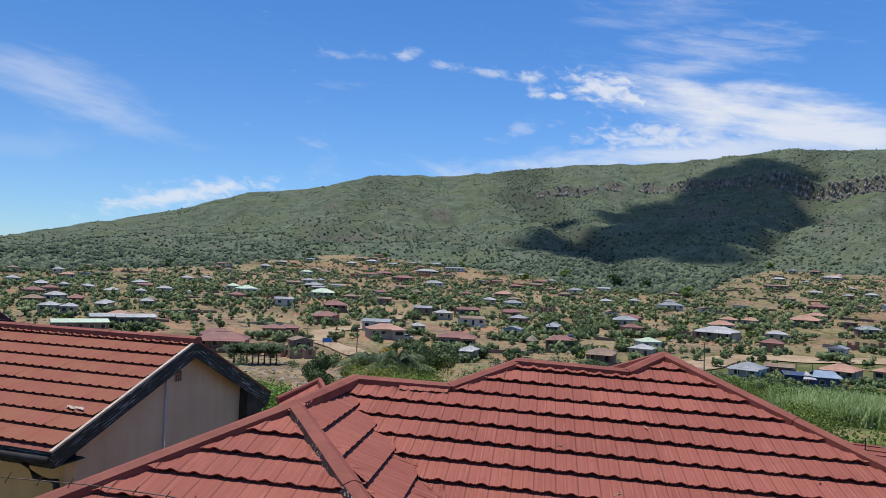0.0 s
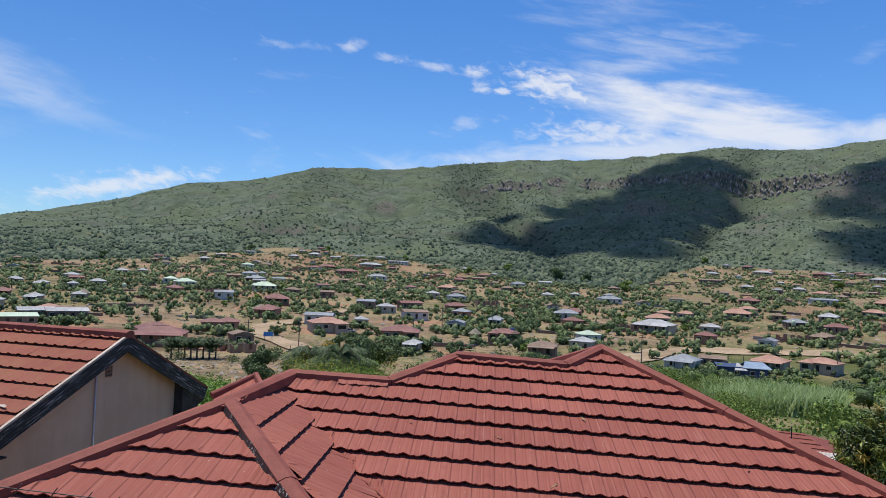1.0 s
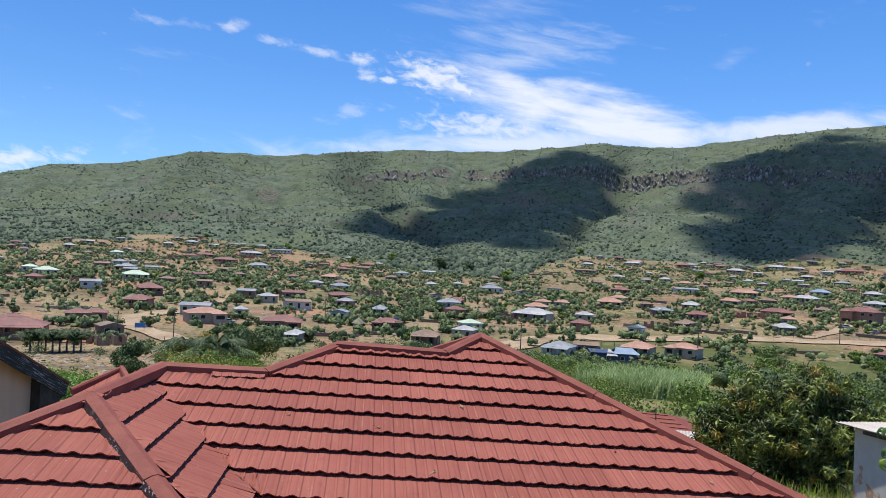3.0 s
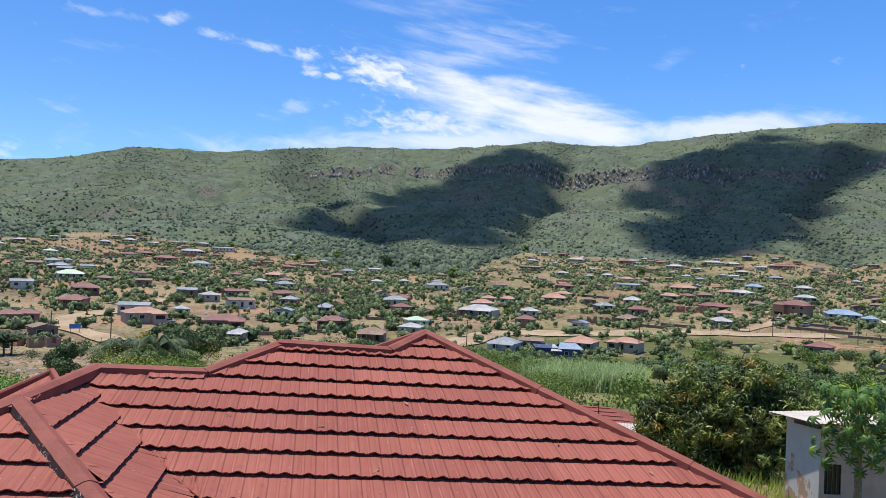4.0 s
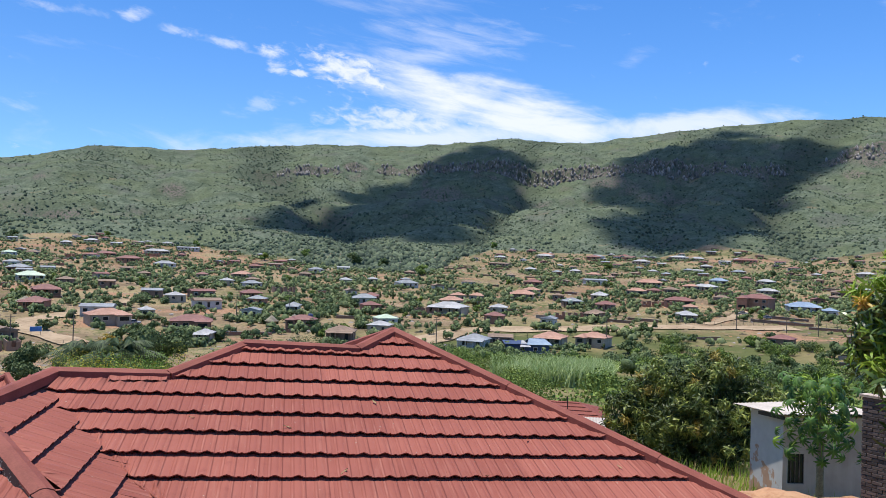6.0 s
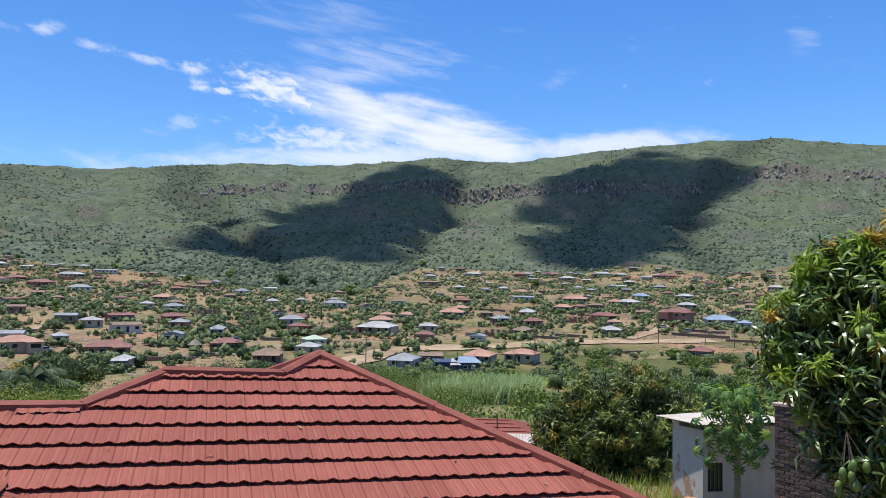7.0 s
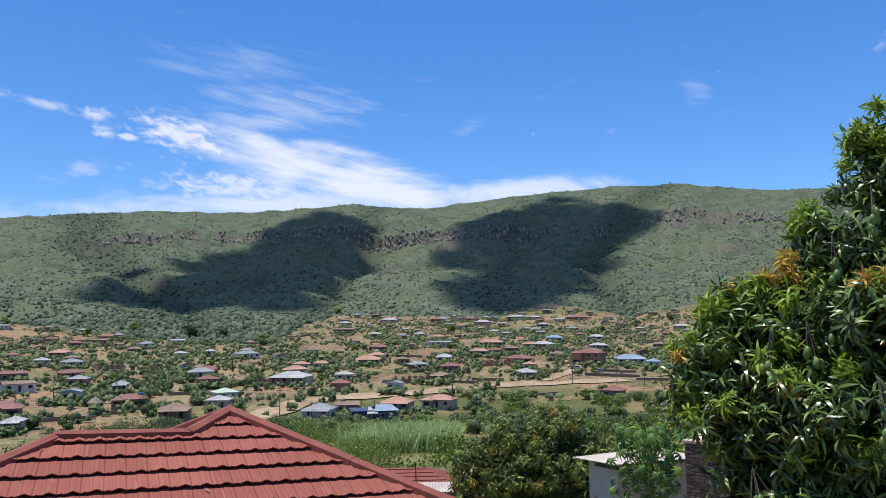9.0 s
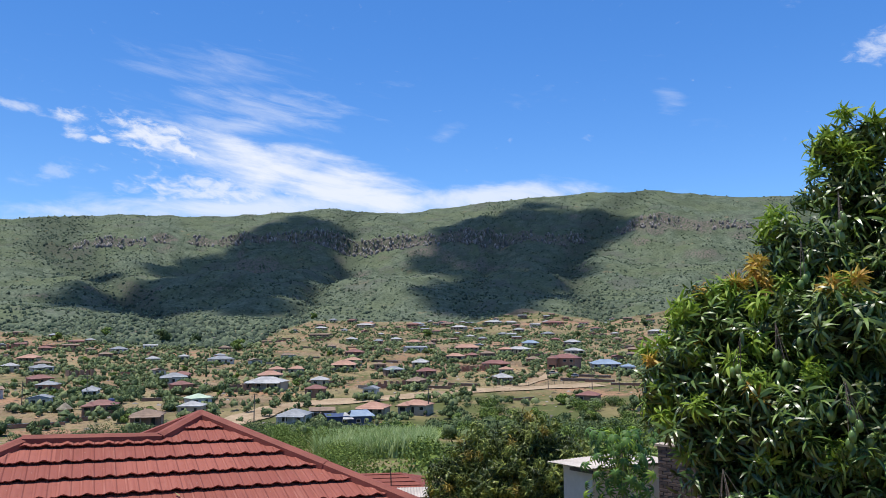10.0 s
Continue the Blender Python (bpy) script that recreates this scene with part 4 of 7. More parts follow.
            b = (gable_at(-0.28, z - 0.008, inset + 0.014), gable_at(-0.12, z - 0.008, inset + 0.014), gable_at(-0.12, z + 0.008, inset + 0.014), gable_at(-0.28, z + 0.008, inset + 0.014))
            vent.faces.new([vent.verts.new(p) for p in (a if span[1] else b)])
    grille = part("vent_grille", vent, WALL_TONES[3][0], house, "small terracotta vent grille")
    part("vent_hole", slab([gable_at(-0.28, -0.68, inset + 0.005), gable_at(-0.12, -0.68, inset + 0.005), gable_at(-0.12, -0.50, inset + 0.005), gable_at(-0.28, -0.50, inset + 0.005)], 0.02, -GN), M_DARK, grille)
    part("conduit", tube([gable_at(-0.50, -0.60, inset + 0.02), gable_at(-0.47, -5.0, inset + 0.02)], 0.014), M_PIPE, house, "pale electrical conduit", True)
    part("conduit_bracket", slab([gable_at(-0.62, -0.62, inset + 0.03), gable_at(-0.48, -0.56, inset + 0.03), gable_at(-0.48, -0.60, inset + 0.03), gable_at(-0.62, -0.66, inset + 0.03)], 0.02, -GN), M_DARK, house)
    # eaves: fascia, soffit and gutter
    for w, dz, s in ((-2.86, -1.31, -1), (2.33, -1.24, 1)):
        part("fascia", slab([gable_at(w, dz, 0.02), gable_at(w, dz, -7.5), gable_at(w, dz - 0.22, -7.5), gable_at(w, dz - 0.22, 0.02)], 0.03, GW * -s), M_BARGE, house, "black fascia board")
        inner = -2.3 if s < 0 else 1.62
        part("soffit", slab([gable_at(w, dz - 0.2, 0.0), gable_at(w, dz - 0.2, -7.5), gable_at(inner, dz - 0.18, -7.5), gable_at(inner, dz - 0.18, 0.0)], 0.02), M_DARK, house)
    part("verge_soffit", slab([gable_at(1.62, -1.05, 0.02), gable_at(2.36, -1.42, 0.02), gable_at(1.62, -1.75, 0.02)], 0.2, -GN), M_DARK, house, "dark boarded eave end")
    gut = tube([gable_at(-2.96, -1.40, 0.0), gable_at(-2.96, -1.44, -7.5)], 0.055, 10)
    part("gutter", gut, M_DARK, house, "dark eave gutter", True)
    part("downpipe", tube([gable_at(-2.93, -1.46, -0.45), gable_at(-2.75, -1.72, -0.40), gable_at(-2.42, -1.86, -0.38), gable_at(-2.40, -2.1, -0.38), gable_at(-2.40, -5.0, -0.38)], 0.05, 10), M_DARK, house, "black downpipe", True)
    return house


make_gable_house()


def beside(az, r, z):
    v = heading(az) * r
    return Vector((v.x, v.y, z))


def make_far_gable():
    """The dark verge of the next roof, behind the ridge."""
    house = tagged(empty("house"), "neighbouring house with a dark weathered barge board", "house")
    p, q = beside(-32.6, 20, 5.15), beside(-28.8, 20, 4.15)
    part("barge_board", slab([p, q, q + Vector((0, 0, -0.3)), p + Vector((0, 0, -0.3))], 0.05, Vector((0, 1, 0))), M_BARGE, house, "black barge board with flaking paint")
    part("roof_slope", slab([p, q, q + Vector((-2.2, 3.9, -1.6)), p + Vector((-2.2, 3.9, -1.6))], 0.06), M_ROOF, house, "maroon roof")
    part("wall", slab([p + Vector((0, 0.2, -0.2)), q + Vector((-0.3, 0.2, -0.2)), q + Vector((-0.3, 0.2, -4.4)), p + Vector((0, 0.2, -5.4))], 0.2, Vector((0, 1, 0))), M_GABLE, house)
    return house


make_far_gable()


def barbed_wire():
    wire = tagged(empty("barbed_wire"), "slack strand of rusty barbed wire above the eaves", "wire")
    pts = [Vector(p) for p in (heading(-33.5, -14.0) * 4.6, heading(-30.3, -14.4) * 4.6, heading(-25.3, -15.3) * 4.55, heading(-19.6, -16.5) * 4.5, heading(-15.0, -17.6) * 4.5)]
    pts = [p + Vector((0, 0, EYE)) for p in pts]
    part("strand", tube(pts, 0.0035, 6), M_STEEL, wire, "", True)
    for k in range(10):
        t = 0.3 + k * 0.38
        i = min(int(t), 3)
        c = pts[i].lerp(pts[i + 1], t - i)
        bm = tube([c + Vector((0.02, 0.0, 0.028)), c, c + Vector((-0.018, 0.01, -0.03))], 0.003, 5)
        part("barb", bm, M_STEEL, wire)
    # the post that holds it, past the roof's edge
    foot = pts[0] + Vector((-0.1, 0.02, 0.25))
    part("post", tube([(foot.x, foot.y, -0.2), foot], 0.035, 8), M_POLE, wire, "thin steel fence post", True)
    return wire


barbed_wire()

def roof_litter():
    """A few dry leaves and a scrap of sheeting lying on the tiles."""
    first = None
    for u, v, turn, size in ((0.6, -1.22, 20, 1.0), (2.1, -1.9, 140, 0.8), (-0.3, -1.75, 75, 0.9), (1.5, -2.55, 200, 0.7), (0.2, -2.5, 310, 1.1), (2.9, -2.4, 15, 0.8), (-1.2, -1.6, 95, 0.7)):
        m = Matrix.Translation(on_main(u, v) + HK * 0.035) @ Matrix.Rotation(radians(turn), 4, "Z") @ Matrix.Rotation(radians(16), 4, "X") @ Matrix.Scale(size, 4)
        if first is None:
            bm = bmesh.new()
            rows = [[bm.verts.new((x * 0.011 * w, y, 0.004 + abs(x) * 0.006 + 0.5 * y * y)) for x in (-1, 0, 1)] for y, w in ((-0.04, 0.1), (-0.015, 1.0), (0.02, 0.8), (0.05, 0.1))]
            for lo, hi in zip(rows, rows[1:]):
                for k in range(2):
                    bm.faces.new((lo[k], lo[k + 1], hi[k + 1], hi[k]))
            first = tagged(part("dry_leaf", bm, M_STRAW), "small curled dry leaf lying on the roof tiles", "leaf", "dry leaves")
            first.matrix_world = m
        else:
            copy_thing(first, m)
    bm = bmesh.new()
    rows = [[bm.verts.new((0.055 * i + 0.02 * math.sin(j * 2), 0.028 * j + 0.012 * math.sin(i * 1.7), 0.012 + 0.008 * math.sin(i * 2.1 + j))) for i in range(7)] for j in range(3)]
    for lo, hi in zip(rows, rows[1:]):
        for k in range(6):
            bm.faces.new((lo[k], lo[k + 1], hi[k + 1], hi[k]))
    scrap = tagged(part("scrap", bm, M_EDGE), "crumpled pale scrap lying on the gabled roof", "scrap")
    scrap.matrix_world = Matrix.Translation(gable_at(-2.1, -0.885, -0.62)) @ Matrix((GN, (GW * math.cos(0.414) + Vector((0, 0, math.sin(0.414)))), GN.cross(GW * math.cos(0.414) + Vector((0, 0, math.sin(0.414)))))).transposed().to_4x4()


roof_litter()

# ---------------------------------------------------------------- shed, brick wall and yard


def corrugated(corners, waves, depth, thick=0.004):
    """A corrugated sheet over four corners (a, b along the waves' ends; d, c on the far side)."""
    a, b, c, d = [Vector(p) for p in corners]
    bm = bmesh.new()
    rows = []
    nrm = (b - a).cross(d - a).normalized()
    nrm = nrm if nrm.z > 0 else -nrm
    for lift in (0.0, -thick - 0.004):
        for p, q in ((a, b), (d, c)):
            rows.append([bm.verts.new(p.lerp(q, k / (waves * 4)) + nrm * (depth * math.sin(k * math.pi / 2) + lift)) for k in range(waves * 4 + 1)])
    for k in range(waves * 4):
        bm.faces.new((rows[0][k], rows[0][k + 1], rows[1][k + 1], rows[1][k]))
        bm.faces.new((rows[2][k], rows[3][k], rows[3][k + 1], rows[2][k + 1]))
        bm.faces.new((rows[0][k], rows[2][k], rows[2][k + 1], rows[0][k + 1]))
        bm.faces.new((rows[1][k], rows[1][k + 1], rows[3][k + 1], rows[3][k]))
    return bm


def make_shed():
    shed = tagged(empty("shed"), "small shed with peeling white plaster and pale corrugated iron roof", "shed")
    g = -0.75
    a, b, c = beside(43.3, 25.2, 0), beside(45.4, 23.4, 0), beside(50.6, 24.6, 0)
    d = c + (a - b)
    tops = {0: 1.74, 1: 1.90, 2: 1.98, 3: 1.90}
    corners = [a, b, c, d]
    for i in range(4):
        j = (i + 1) % 4
        p, q = corners[i], corners[j]
        inward = Vector((-(q - p).y, (q - p).x, 0)).normalized()
        inward = inward if inward.dot((a + c) / 2 - p) > 0 else -inward
        if i == 1:
            # front wall with a real opening for the window
            e = (q - p)
            cut = [(0, 0.05, 1), (0.05, 0.25, 0), (0.25, 1.0, 1)]
            bm = bmesh.new()
            for s, t, full in cut:
                spans_z = ((g - 0.4, 1.93),) if full else ((g - 0.4, 0.0), (0.85, 1.91))
                for z0, z1 in spans_z:
                    lo, hi = p + e * s, p + e * t
                    vs = [bm.verts.new((x.x, x.y, z)) for x in (lo, hi, hi + inward * 0.15, lo + inward * 0.15) for z in (z0, z1)]
                    for f in ((0, 2, 3, 1), (2, 4, 5, 3), (4, 6, 7, 5), (6, 0, 1, 7), (1, 3, 5, 7), (0, 6, 4, 2)):
                        bm.faces.new([vs[k] for k in f])
            part("wall", bm, M_SHEDFRONT, shed, "dusty pink plaster front wall")
            lo, hi = p + e * 0.05 + inward * 0.06, p + e * 0.25 + inward * 0.06
            win = part("window", slab([(lo.x, lo.y, 0.0), (hi.x, hi.y, 0.0), (hi.x, hi.y, 0.85), (lo.x, lo.y, 0.85)], 0.01, inward), M_GLASS, shed, "dark window with steel bars")
            for k in range(5):
                s = lo.lerp(hi, k / 4)
                part("window_bar", boxed((s.x - 0.012, s.y - 0.03, 0.0), (s.x + 0.012, s.y - 0.01, 0.85)), M_STEEL, win)
        else:
            part("wall", slab([(p.x, p.y, g - 0.4), (q.x, q.y, g - 0.4), (q.x, q.y, tops[j]), (p.x, p.y, tops[i])], 0.15, inward), M_SHED, shed, "flaking white plaster over brown render")
    o1, o2 = (a - b).normalized(), (c - b).normalized()
    ra, rb, rc, rd = a - o2 * 0.45 + o1 * 0.25, b - o2 * 0.25 - o1 * 0.3, c + o2 * 0.15 - o1 * 0.3, d + o2 * 0.15 + o1 * 0.25
    part("roof", corrugated([Vector((ra.x, ra.y, 1.84)), Vector((rd.x, rd.y, 2.02)), Vector((rc.x, rc.y, 2.10)), Vector((rb.x, rb.y, 2.02))], 26, 0.012), M_ZINC, shed, "pale corrugated iron sheets")
    part("rafter", slab([ra.lerp(rb, 0.5) + Vector((0.1, 0, 1.86)), rb + Vector((0.1, 0, 1.96)), rb + Vector((0.1, 0, 1.86)), ra.lerp(rb, 0.5) + Vector((0.1, 0, 1.76))], 0.06, o2), M_DARK, shed, "dark rafter under the sheets")
    return shed


make_shed()


def make_small_roof():
    hut = tagged(empty("outbuilding"), "low outbuilding with maroon roof and a white iron sheet", "outbuilding")
    a = beside(29.6, 37, 0)
    m = Matrix.Translation((a.x, a.y, -3.25)) @ Matrix.Rotation(radians(-28), 4, "Z")
    walls = part("wall", boxed((-2.2, -1.5, -0.3), (2.2, 1.5, 2.0)), WALL_TONES[0][0], hut)
    roof = part("roof", slab([(-2.5, -1.8, 2.05), (2.3, -1.8, 2.05), (0.9, 0, 2.6), (-2.5, 0, 2.6)], 0.05), M_CAP, hut, "maroon roof sheet")
    rear = part("roof", slab([(-2.5, 1.8, 2.05), (2.3, 1.8, 2.05), (0.9, 0, 2.6), (-2.5, 0, 2.6)], 0.05), M_CAP, hut, "maroon roof sheet")
    hip = part("roof", slab([(2.3, -1.8, 2.05), (2.3, 1.8, 2.05), (0.9, 0, 2.6)], 0.05), M_CAP, hut, "maroon hip end")
    courses = []
    for k in range(5):
        f = (k + 0.5) / 5
        courses.append(part("tile_nose", boxed((-2.5, -1.82 + 1.8 * f, 2.06 + 0.55 * f), (2.25 - 1.4 * f, -1.79 + 1.8 * f, 2.085 + 0.55 * f)), M_ROOF, roof))
    lean = part("lean_to_roof", corrugated([(0.1, -2.7, 1.98), (2.6, -2.7, 1.98), (2.6, -1.5, 2.18), (0.1, -1.5, 2.18)], 18, 0.012), M_ZINC, hut, "white corrugated iron sheet")
    pole = part("aerial_pole", tube([(0.4, -2.0, 1.0), (0.35, -2.0, 3.2)], 0.025, 8), M_DARK, hut, "thin dark pole")
    post = part("lean_to_post", tube([(2.5, -2.6, -0.3), (2.5, -2.6, 1.98)], 0.05, 8), M_POLE, hut)
    for ob in (walls, roof, rear, hip, lean, pole, post):
        ob.matrix_world = m
    return hut


make_small_roof()


def earth_mound():
    c = beside(46.9, 17.5, 0)
    n = 28
    u, w = np.meshgrid(np.linspace(-1, 1, n), np.linspace(-1, 1, n), indexing="ij")
    x, y = c.x + 2.6 * u + 0.5 * w, c.y - 1.3 * u + 1.2 * w
    z = ground_height(x, y) + 1.55 * np.clip(1 - (u ** 4 + w ** 2), 0, 1) ** 0.6 + 0.10 * rough(x * 2.2, y * 2.2, 9) + 0.05 * rough(x * 6, y * 6, 10) - 0.08
    i, j = np.meshgrid(np.arange(n - 1), np.arange(n - 1), indexing="ij")
    quads = np.stack([i * n + j, (i + 1) * n + j, (i + 1) * n + j + 1, i * n + j + 1], -1).reshape(-1, 4)
    tagged(new("earth_mound", fast_mesh("earth_mound", np.stack([x, y, z], -1).reshape(-1, 3), quads, M_EARTH, True)), "bank of crumbly red earth below the shed", "mound")


earth_mound()

# ---------------------------------------------------------------- trees near by


LUMP_V = np.array([(0.05, -0.05, 1.0), (0.8, 0.1, 0.52), (-0.1, 0.85, 0.45), (-0.82, -0.05, 0.5), (0.1, -0.8, 0.48), (0.75, 0.72, -0.45), (-0.7, 0.75, -0.5), (-0.72, -0.7, -0.45), (0.72, -0.72, -0.5)])
LUMP_F = np.array([(0, 1, 2), (0, 2, 3), (0, 3, 4), (0, 4, 1), (1, 5, 2), (2, 6, 3), (3, 7, 4), (4, 8, 1), (2, 5, 6), (3, 6, 7), (4, 7, 8), (1, 8, 5)])


def lumps(places, radii, wild=0.16):
    """Small uneven leaf masses, one at each place: returns verts and faces."""
    k = len(places)
    verts, faces = scatter(LUMP_V, LUMP_F, turns(k, 0.25), np.zeros((k, 3)), np.ones(k))
    verts = verts.reshape(k, -1, 3) * (1 + RNG.normal(0, wild, (k, len(LUMP_V), 1)))
    return (verts * np.asarray(radii)[:, None, :] + np.asarray(places)[:, None, :]).reshape(-1, 3), faces


def limbs(tree, base, targets, thick, mat):
    """A trunk and the limbs that reach into the crown."""
    base = Vector(base)
    fork = base + Vector((0, 0, thick * 9))
    part("trunk", tube([base - Vector((0, 0, 0.3)), base + Vector((0.03, 0.02, thick * 4)), fork], [thick * 1.25, thick, thick * 0.85], 10), mat, tree, "", True)
    for t in targets:
        t = Vector(t)
        mid = fork.lerp(t, 0.5) + Vector((0.12, -0.1, 0.1 * (t - fork).length))
        part("limb", tube([fork - Vector((0, 0, 0.1)), mid, t], [thick * 0.55, thick * 0.35, thick * 0.12], 7), mat, tree, "", True)


def crown_part(tree, name, lobes, per_area, leaves, droop, size, mat, inner=0.6, label="", upward=0.5):
    """Sprays of long leaves over the lobes of a crown: centre x, y, z, radius each."""
    places, rots = [], []
    for x, y, z, r in lobes:
        n = max(6, int(per_area * r * r))
        p, d = shell((x, y, z), (r, r, r * 0.9), n, inner)
        d[:, 2] += upward
        places.append(p)
        rots.append(facing(d, 0.3))
    places, rots = np.concatenate(places), np.concatenate(rots)
    sizes = size * RNG.uniform(0.7, 1.25, len(places))
    every = [scatter(*whorl(leaves, droop, k), rots[k::5], places[k::5], sizes[k::5]) for k in range(5)]
    starts = np.cumsum([0] + [len(e[0]) for e in every])
    verts = np.concatenate([e[0] for e in every])
    faces = np.concatenate([e[1] + k for e, k in zip(every, starts)])
    return part_of(new(name, fast_mesh(name, verts, faces, mat)), tree, label)


def clumps(lobes, per_area, size, low=0.84):
    """Smaller lobes, set over the outside of the large ones with gaps between them."""
    found = []
    for x, y, z, r in lobes:
        p, d = shell((x, y, z), (r, r, r * 0.92), max(3, int(per_area * r * r)), low)
        found += [(*q, size * k) for q, k in zip(p, RNG.uniform(0.7, 1.3, len(p)))]
    return found


def lobe(az, el, r, radius):
    v = heading(az, el) * (r / math.cos(radians(el)))
    return (v.x, v.y, v.z + EYE, radius)


def mango_tree():
    tree = tagged(empty("mango_tree"), "large mango tree with glossy drooping leaves and green fruit", "tree")
    outer = [lobe(52.2, -2.6, 10.2, 0.50), lobe(50.9, -2.9, 10.2, 0.24), lobe(54.9, 0.4, 10.3, 0.56), lobe(53.6, 1.6, 10.3, 0.30), lobe(51.6, -5.5, 10.2, 0.30), lobe(55.6, -3.4, 9.9, 0.55), lobe(58.4, -0.4, 10.3, 0.75), lobe(59.2, 6.0, 10.9, 0.30), lobe(57.6, 2.6, 10.5, 0.34), lobe(61.0, 5.2, 10.8, 0.62),
             lobe(62.9, 9.6, 11.0, 0.40), lobe(62.8, 12.3, 11.1, 0.18), lobe(64.2, 12.9, 11.1, 0.28), lobe(65.2, 9.0, 11.1, 0.6), lobe(62.6, 0.4, 9.7, 0.66), lobe(54.2, -6.2, 9.9, 0.62), lobe(58.4, -5.6, 9.7, 0.78), lobe(62.8, -5.4, 9.6, 0.80)]
    low = [lobe(54.2, -10.2, 9.9, 0.50), lobe(58.2, -10.4, 9.8, 0.75), lobe(62.5, -10.0, 9.8, 0.8), lobe(67.5, 5.0, 11.4, 1.2), lobe(69.5, -4.0, 11.2, 1.7), lobe(68.0, -14.0, 10.6, 1.4), lobe(60.0, -15.0, 10.0, 1.0), lobe(55.6, -14.5, 9.9, 0.55), lobe(64.0, 2.0, 11.0, 1.1), lobe(61.5, -4.0, 10.8, 1.2), lobe(57.0, -5.0, 10.7, 0.9)]
    lobes = outer + low
    base = beside(65, 11.6, 0)
    limbs(tree, base, [l[:3] for l in lobes[0:26:3]], 0.2, M_BARK)
    crown_part(tree, "crown", lobes[:24] + clumps(outer, 12, 0.2, 0.95), 210, 11, 122, 0.20, M_MANGO, 0.72, upward=0.7)
    # Inner leaves take a darker colour: the crown's deep shade is painted in.
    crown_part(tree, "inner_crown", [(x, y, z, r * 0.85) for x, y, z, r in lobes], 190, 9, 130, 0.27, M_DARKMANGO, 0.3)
    # Brighter green sprays on clumps raised over the outer lobes.
    crown_part(tree, "fresh_leaves", clumps([(x, y, z + r * 0.22, r * 0.98) for x, y, z, r in outer], 7, 0.15, 0.97), 330, 11, 112, 0.19, M_LIME, 0.5, "bright green leaves on the upper outside")
    shoots = [lobe(az, el, r, q) for az, el, r, q in ((57.4, 5.0, 10.2, 0.15), (57.5, 4.2, 10.2, 0.15), (57.9, 3.5, 10.1, 0.11), (55.9, 3.7, 10.2, 0.13), (56.5, 3.6, 10.2, 0.09), (53.7, 3.0, 10.2, 0.11), (53.1, -0.3, 9.9, 0.10), (56.6, -3.9, 9.3, 0.08), (57.1, -4.2, 9.3, 0.07), (62.0, 3.3, 9.4, 0.10), (63.6, 3.6, 9.4, 0.12), (50.0, -1.8, 10.0, 0.06))]
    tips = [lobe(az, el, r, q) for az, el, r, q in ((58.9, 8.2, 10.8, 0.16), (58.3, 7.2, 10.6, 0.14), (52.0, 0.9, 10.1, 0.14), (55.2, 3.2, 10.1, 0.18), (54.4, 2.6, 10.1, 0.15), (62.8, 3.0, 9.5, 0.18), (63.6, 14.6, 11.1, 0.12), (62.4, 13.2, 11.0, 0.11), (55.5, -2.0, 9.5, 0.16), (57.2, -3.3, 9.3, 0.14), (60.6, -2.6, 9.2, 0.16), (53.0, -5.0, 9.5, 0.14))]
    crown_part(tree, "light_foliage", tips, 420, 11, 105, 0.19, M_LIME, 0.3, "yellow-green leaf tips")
    crown_part(tree, "young_foliage", shoots, 520, 10, 80, 0.15, M_SHOOT, 0.2, "orange and yellow young shoots")
    for az, el, r, many in ((54.7, -11.4, 9.1, 10), (62.6, -5.4, 8.8, 8), (63.0, 7.6, 10.3, 6), (58.6, -1.4, 9.4, 6), (60.4, -0.6, 9.5, 5), (56.3, -2.4, 9.3, 3), (60.5, 4.6, 10.0, 4)):
        c = Vector(lobe(az, el, r, 0)[:3])
        for k in range(many):
            p = c + Vector((RNG.normal(0, 0.07), RNG.normal(0, 0.06), -0.09 * (k % 4) + RNG.normal(0, 0.02)))
            bm = bmesh.new()
            bmesh.ops.create_uvsphere(bm, u_segments=10, v_segments=7, radius=0.05, matrix=Matrix.Translation(p) @ Matrix.Diagonal((0.85, 0.75, 1.3, 1)))
            fruit = part("mango", bm, M_FRUIT, tree, "", True)
            part("fruit_stalk", tube([p + Vector((0, 0, 0.05)), c + Vector((0.02, 0.05, 0.35))], 0.004, 5), M_BARK, fruit)
    return tree


mango_tree()


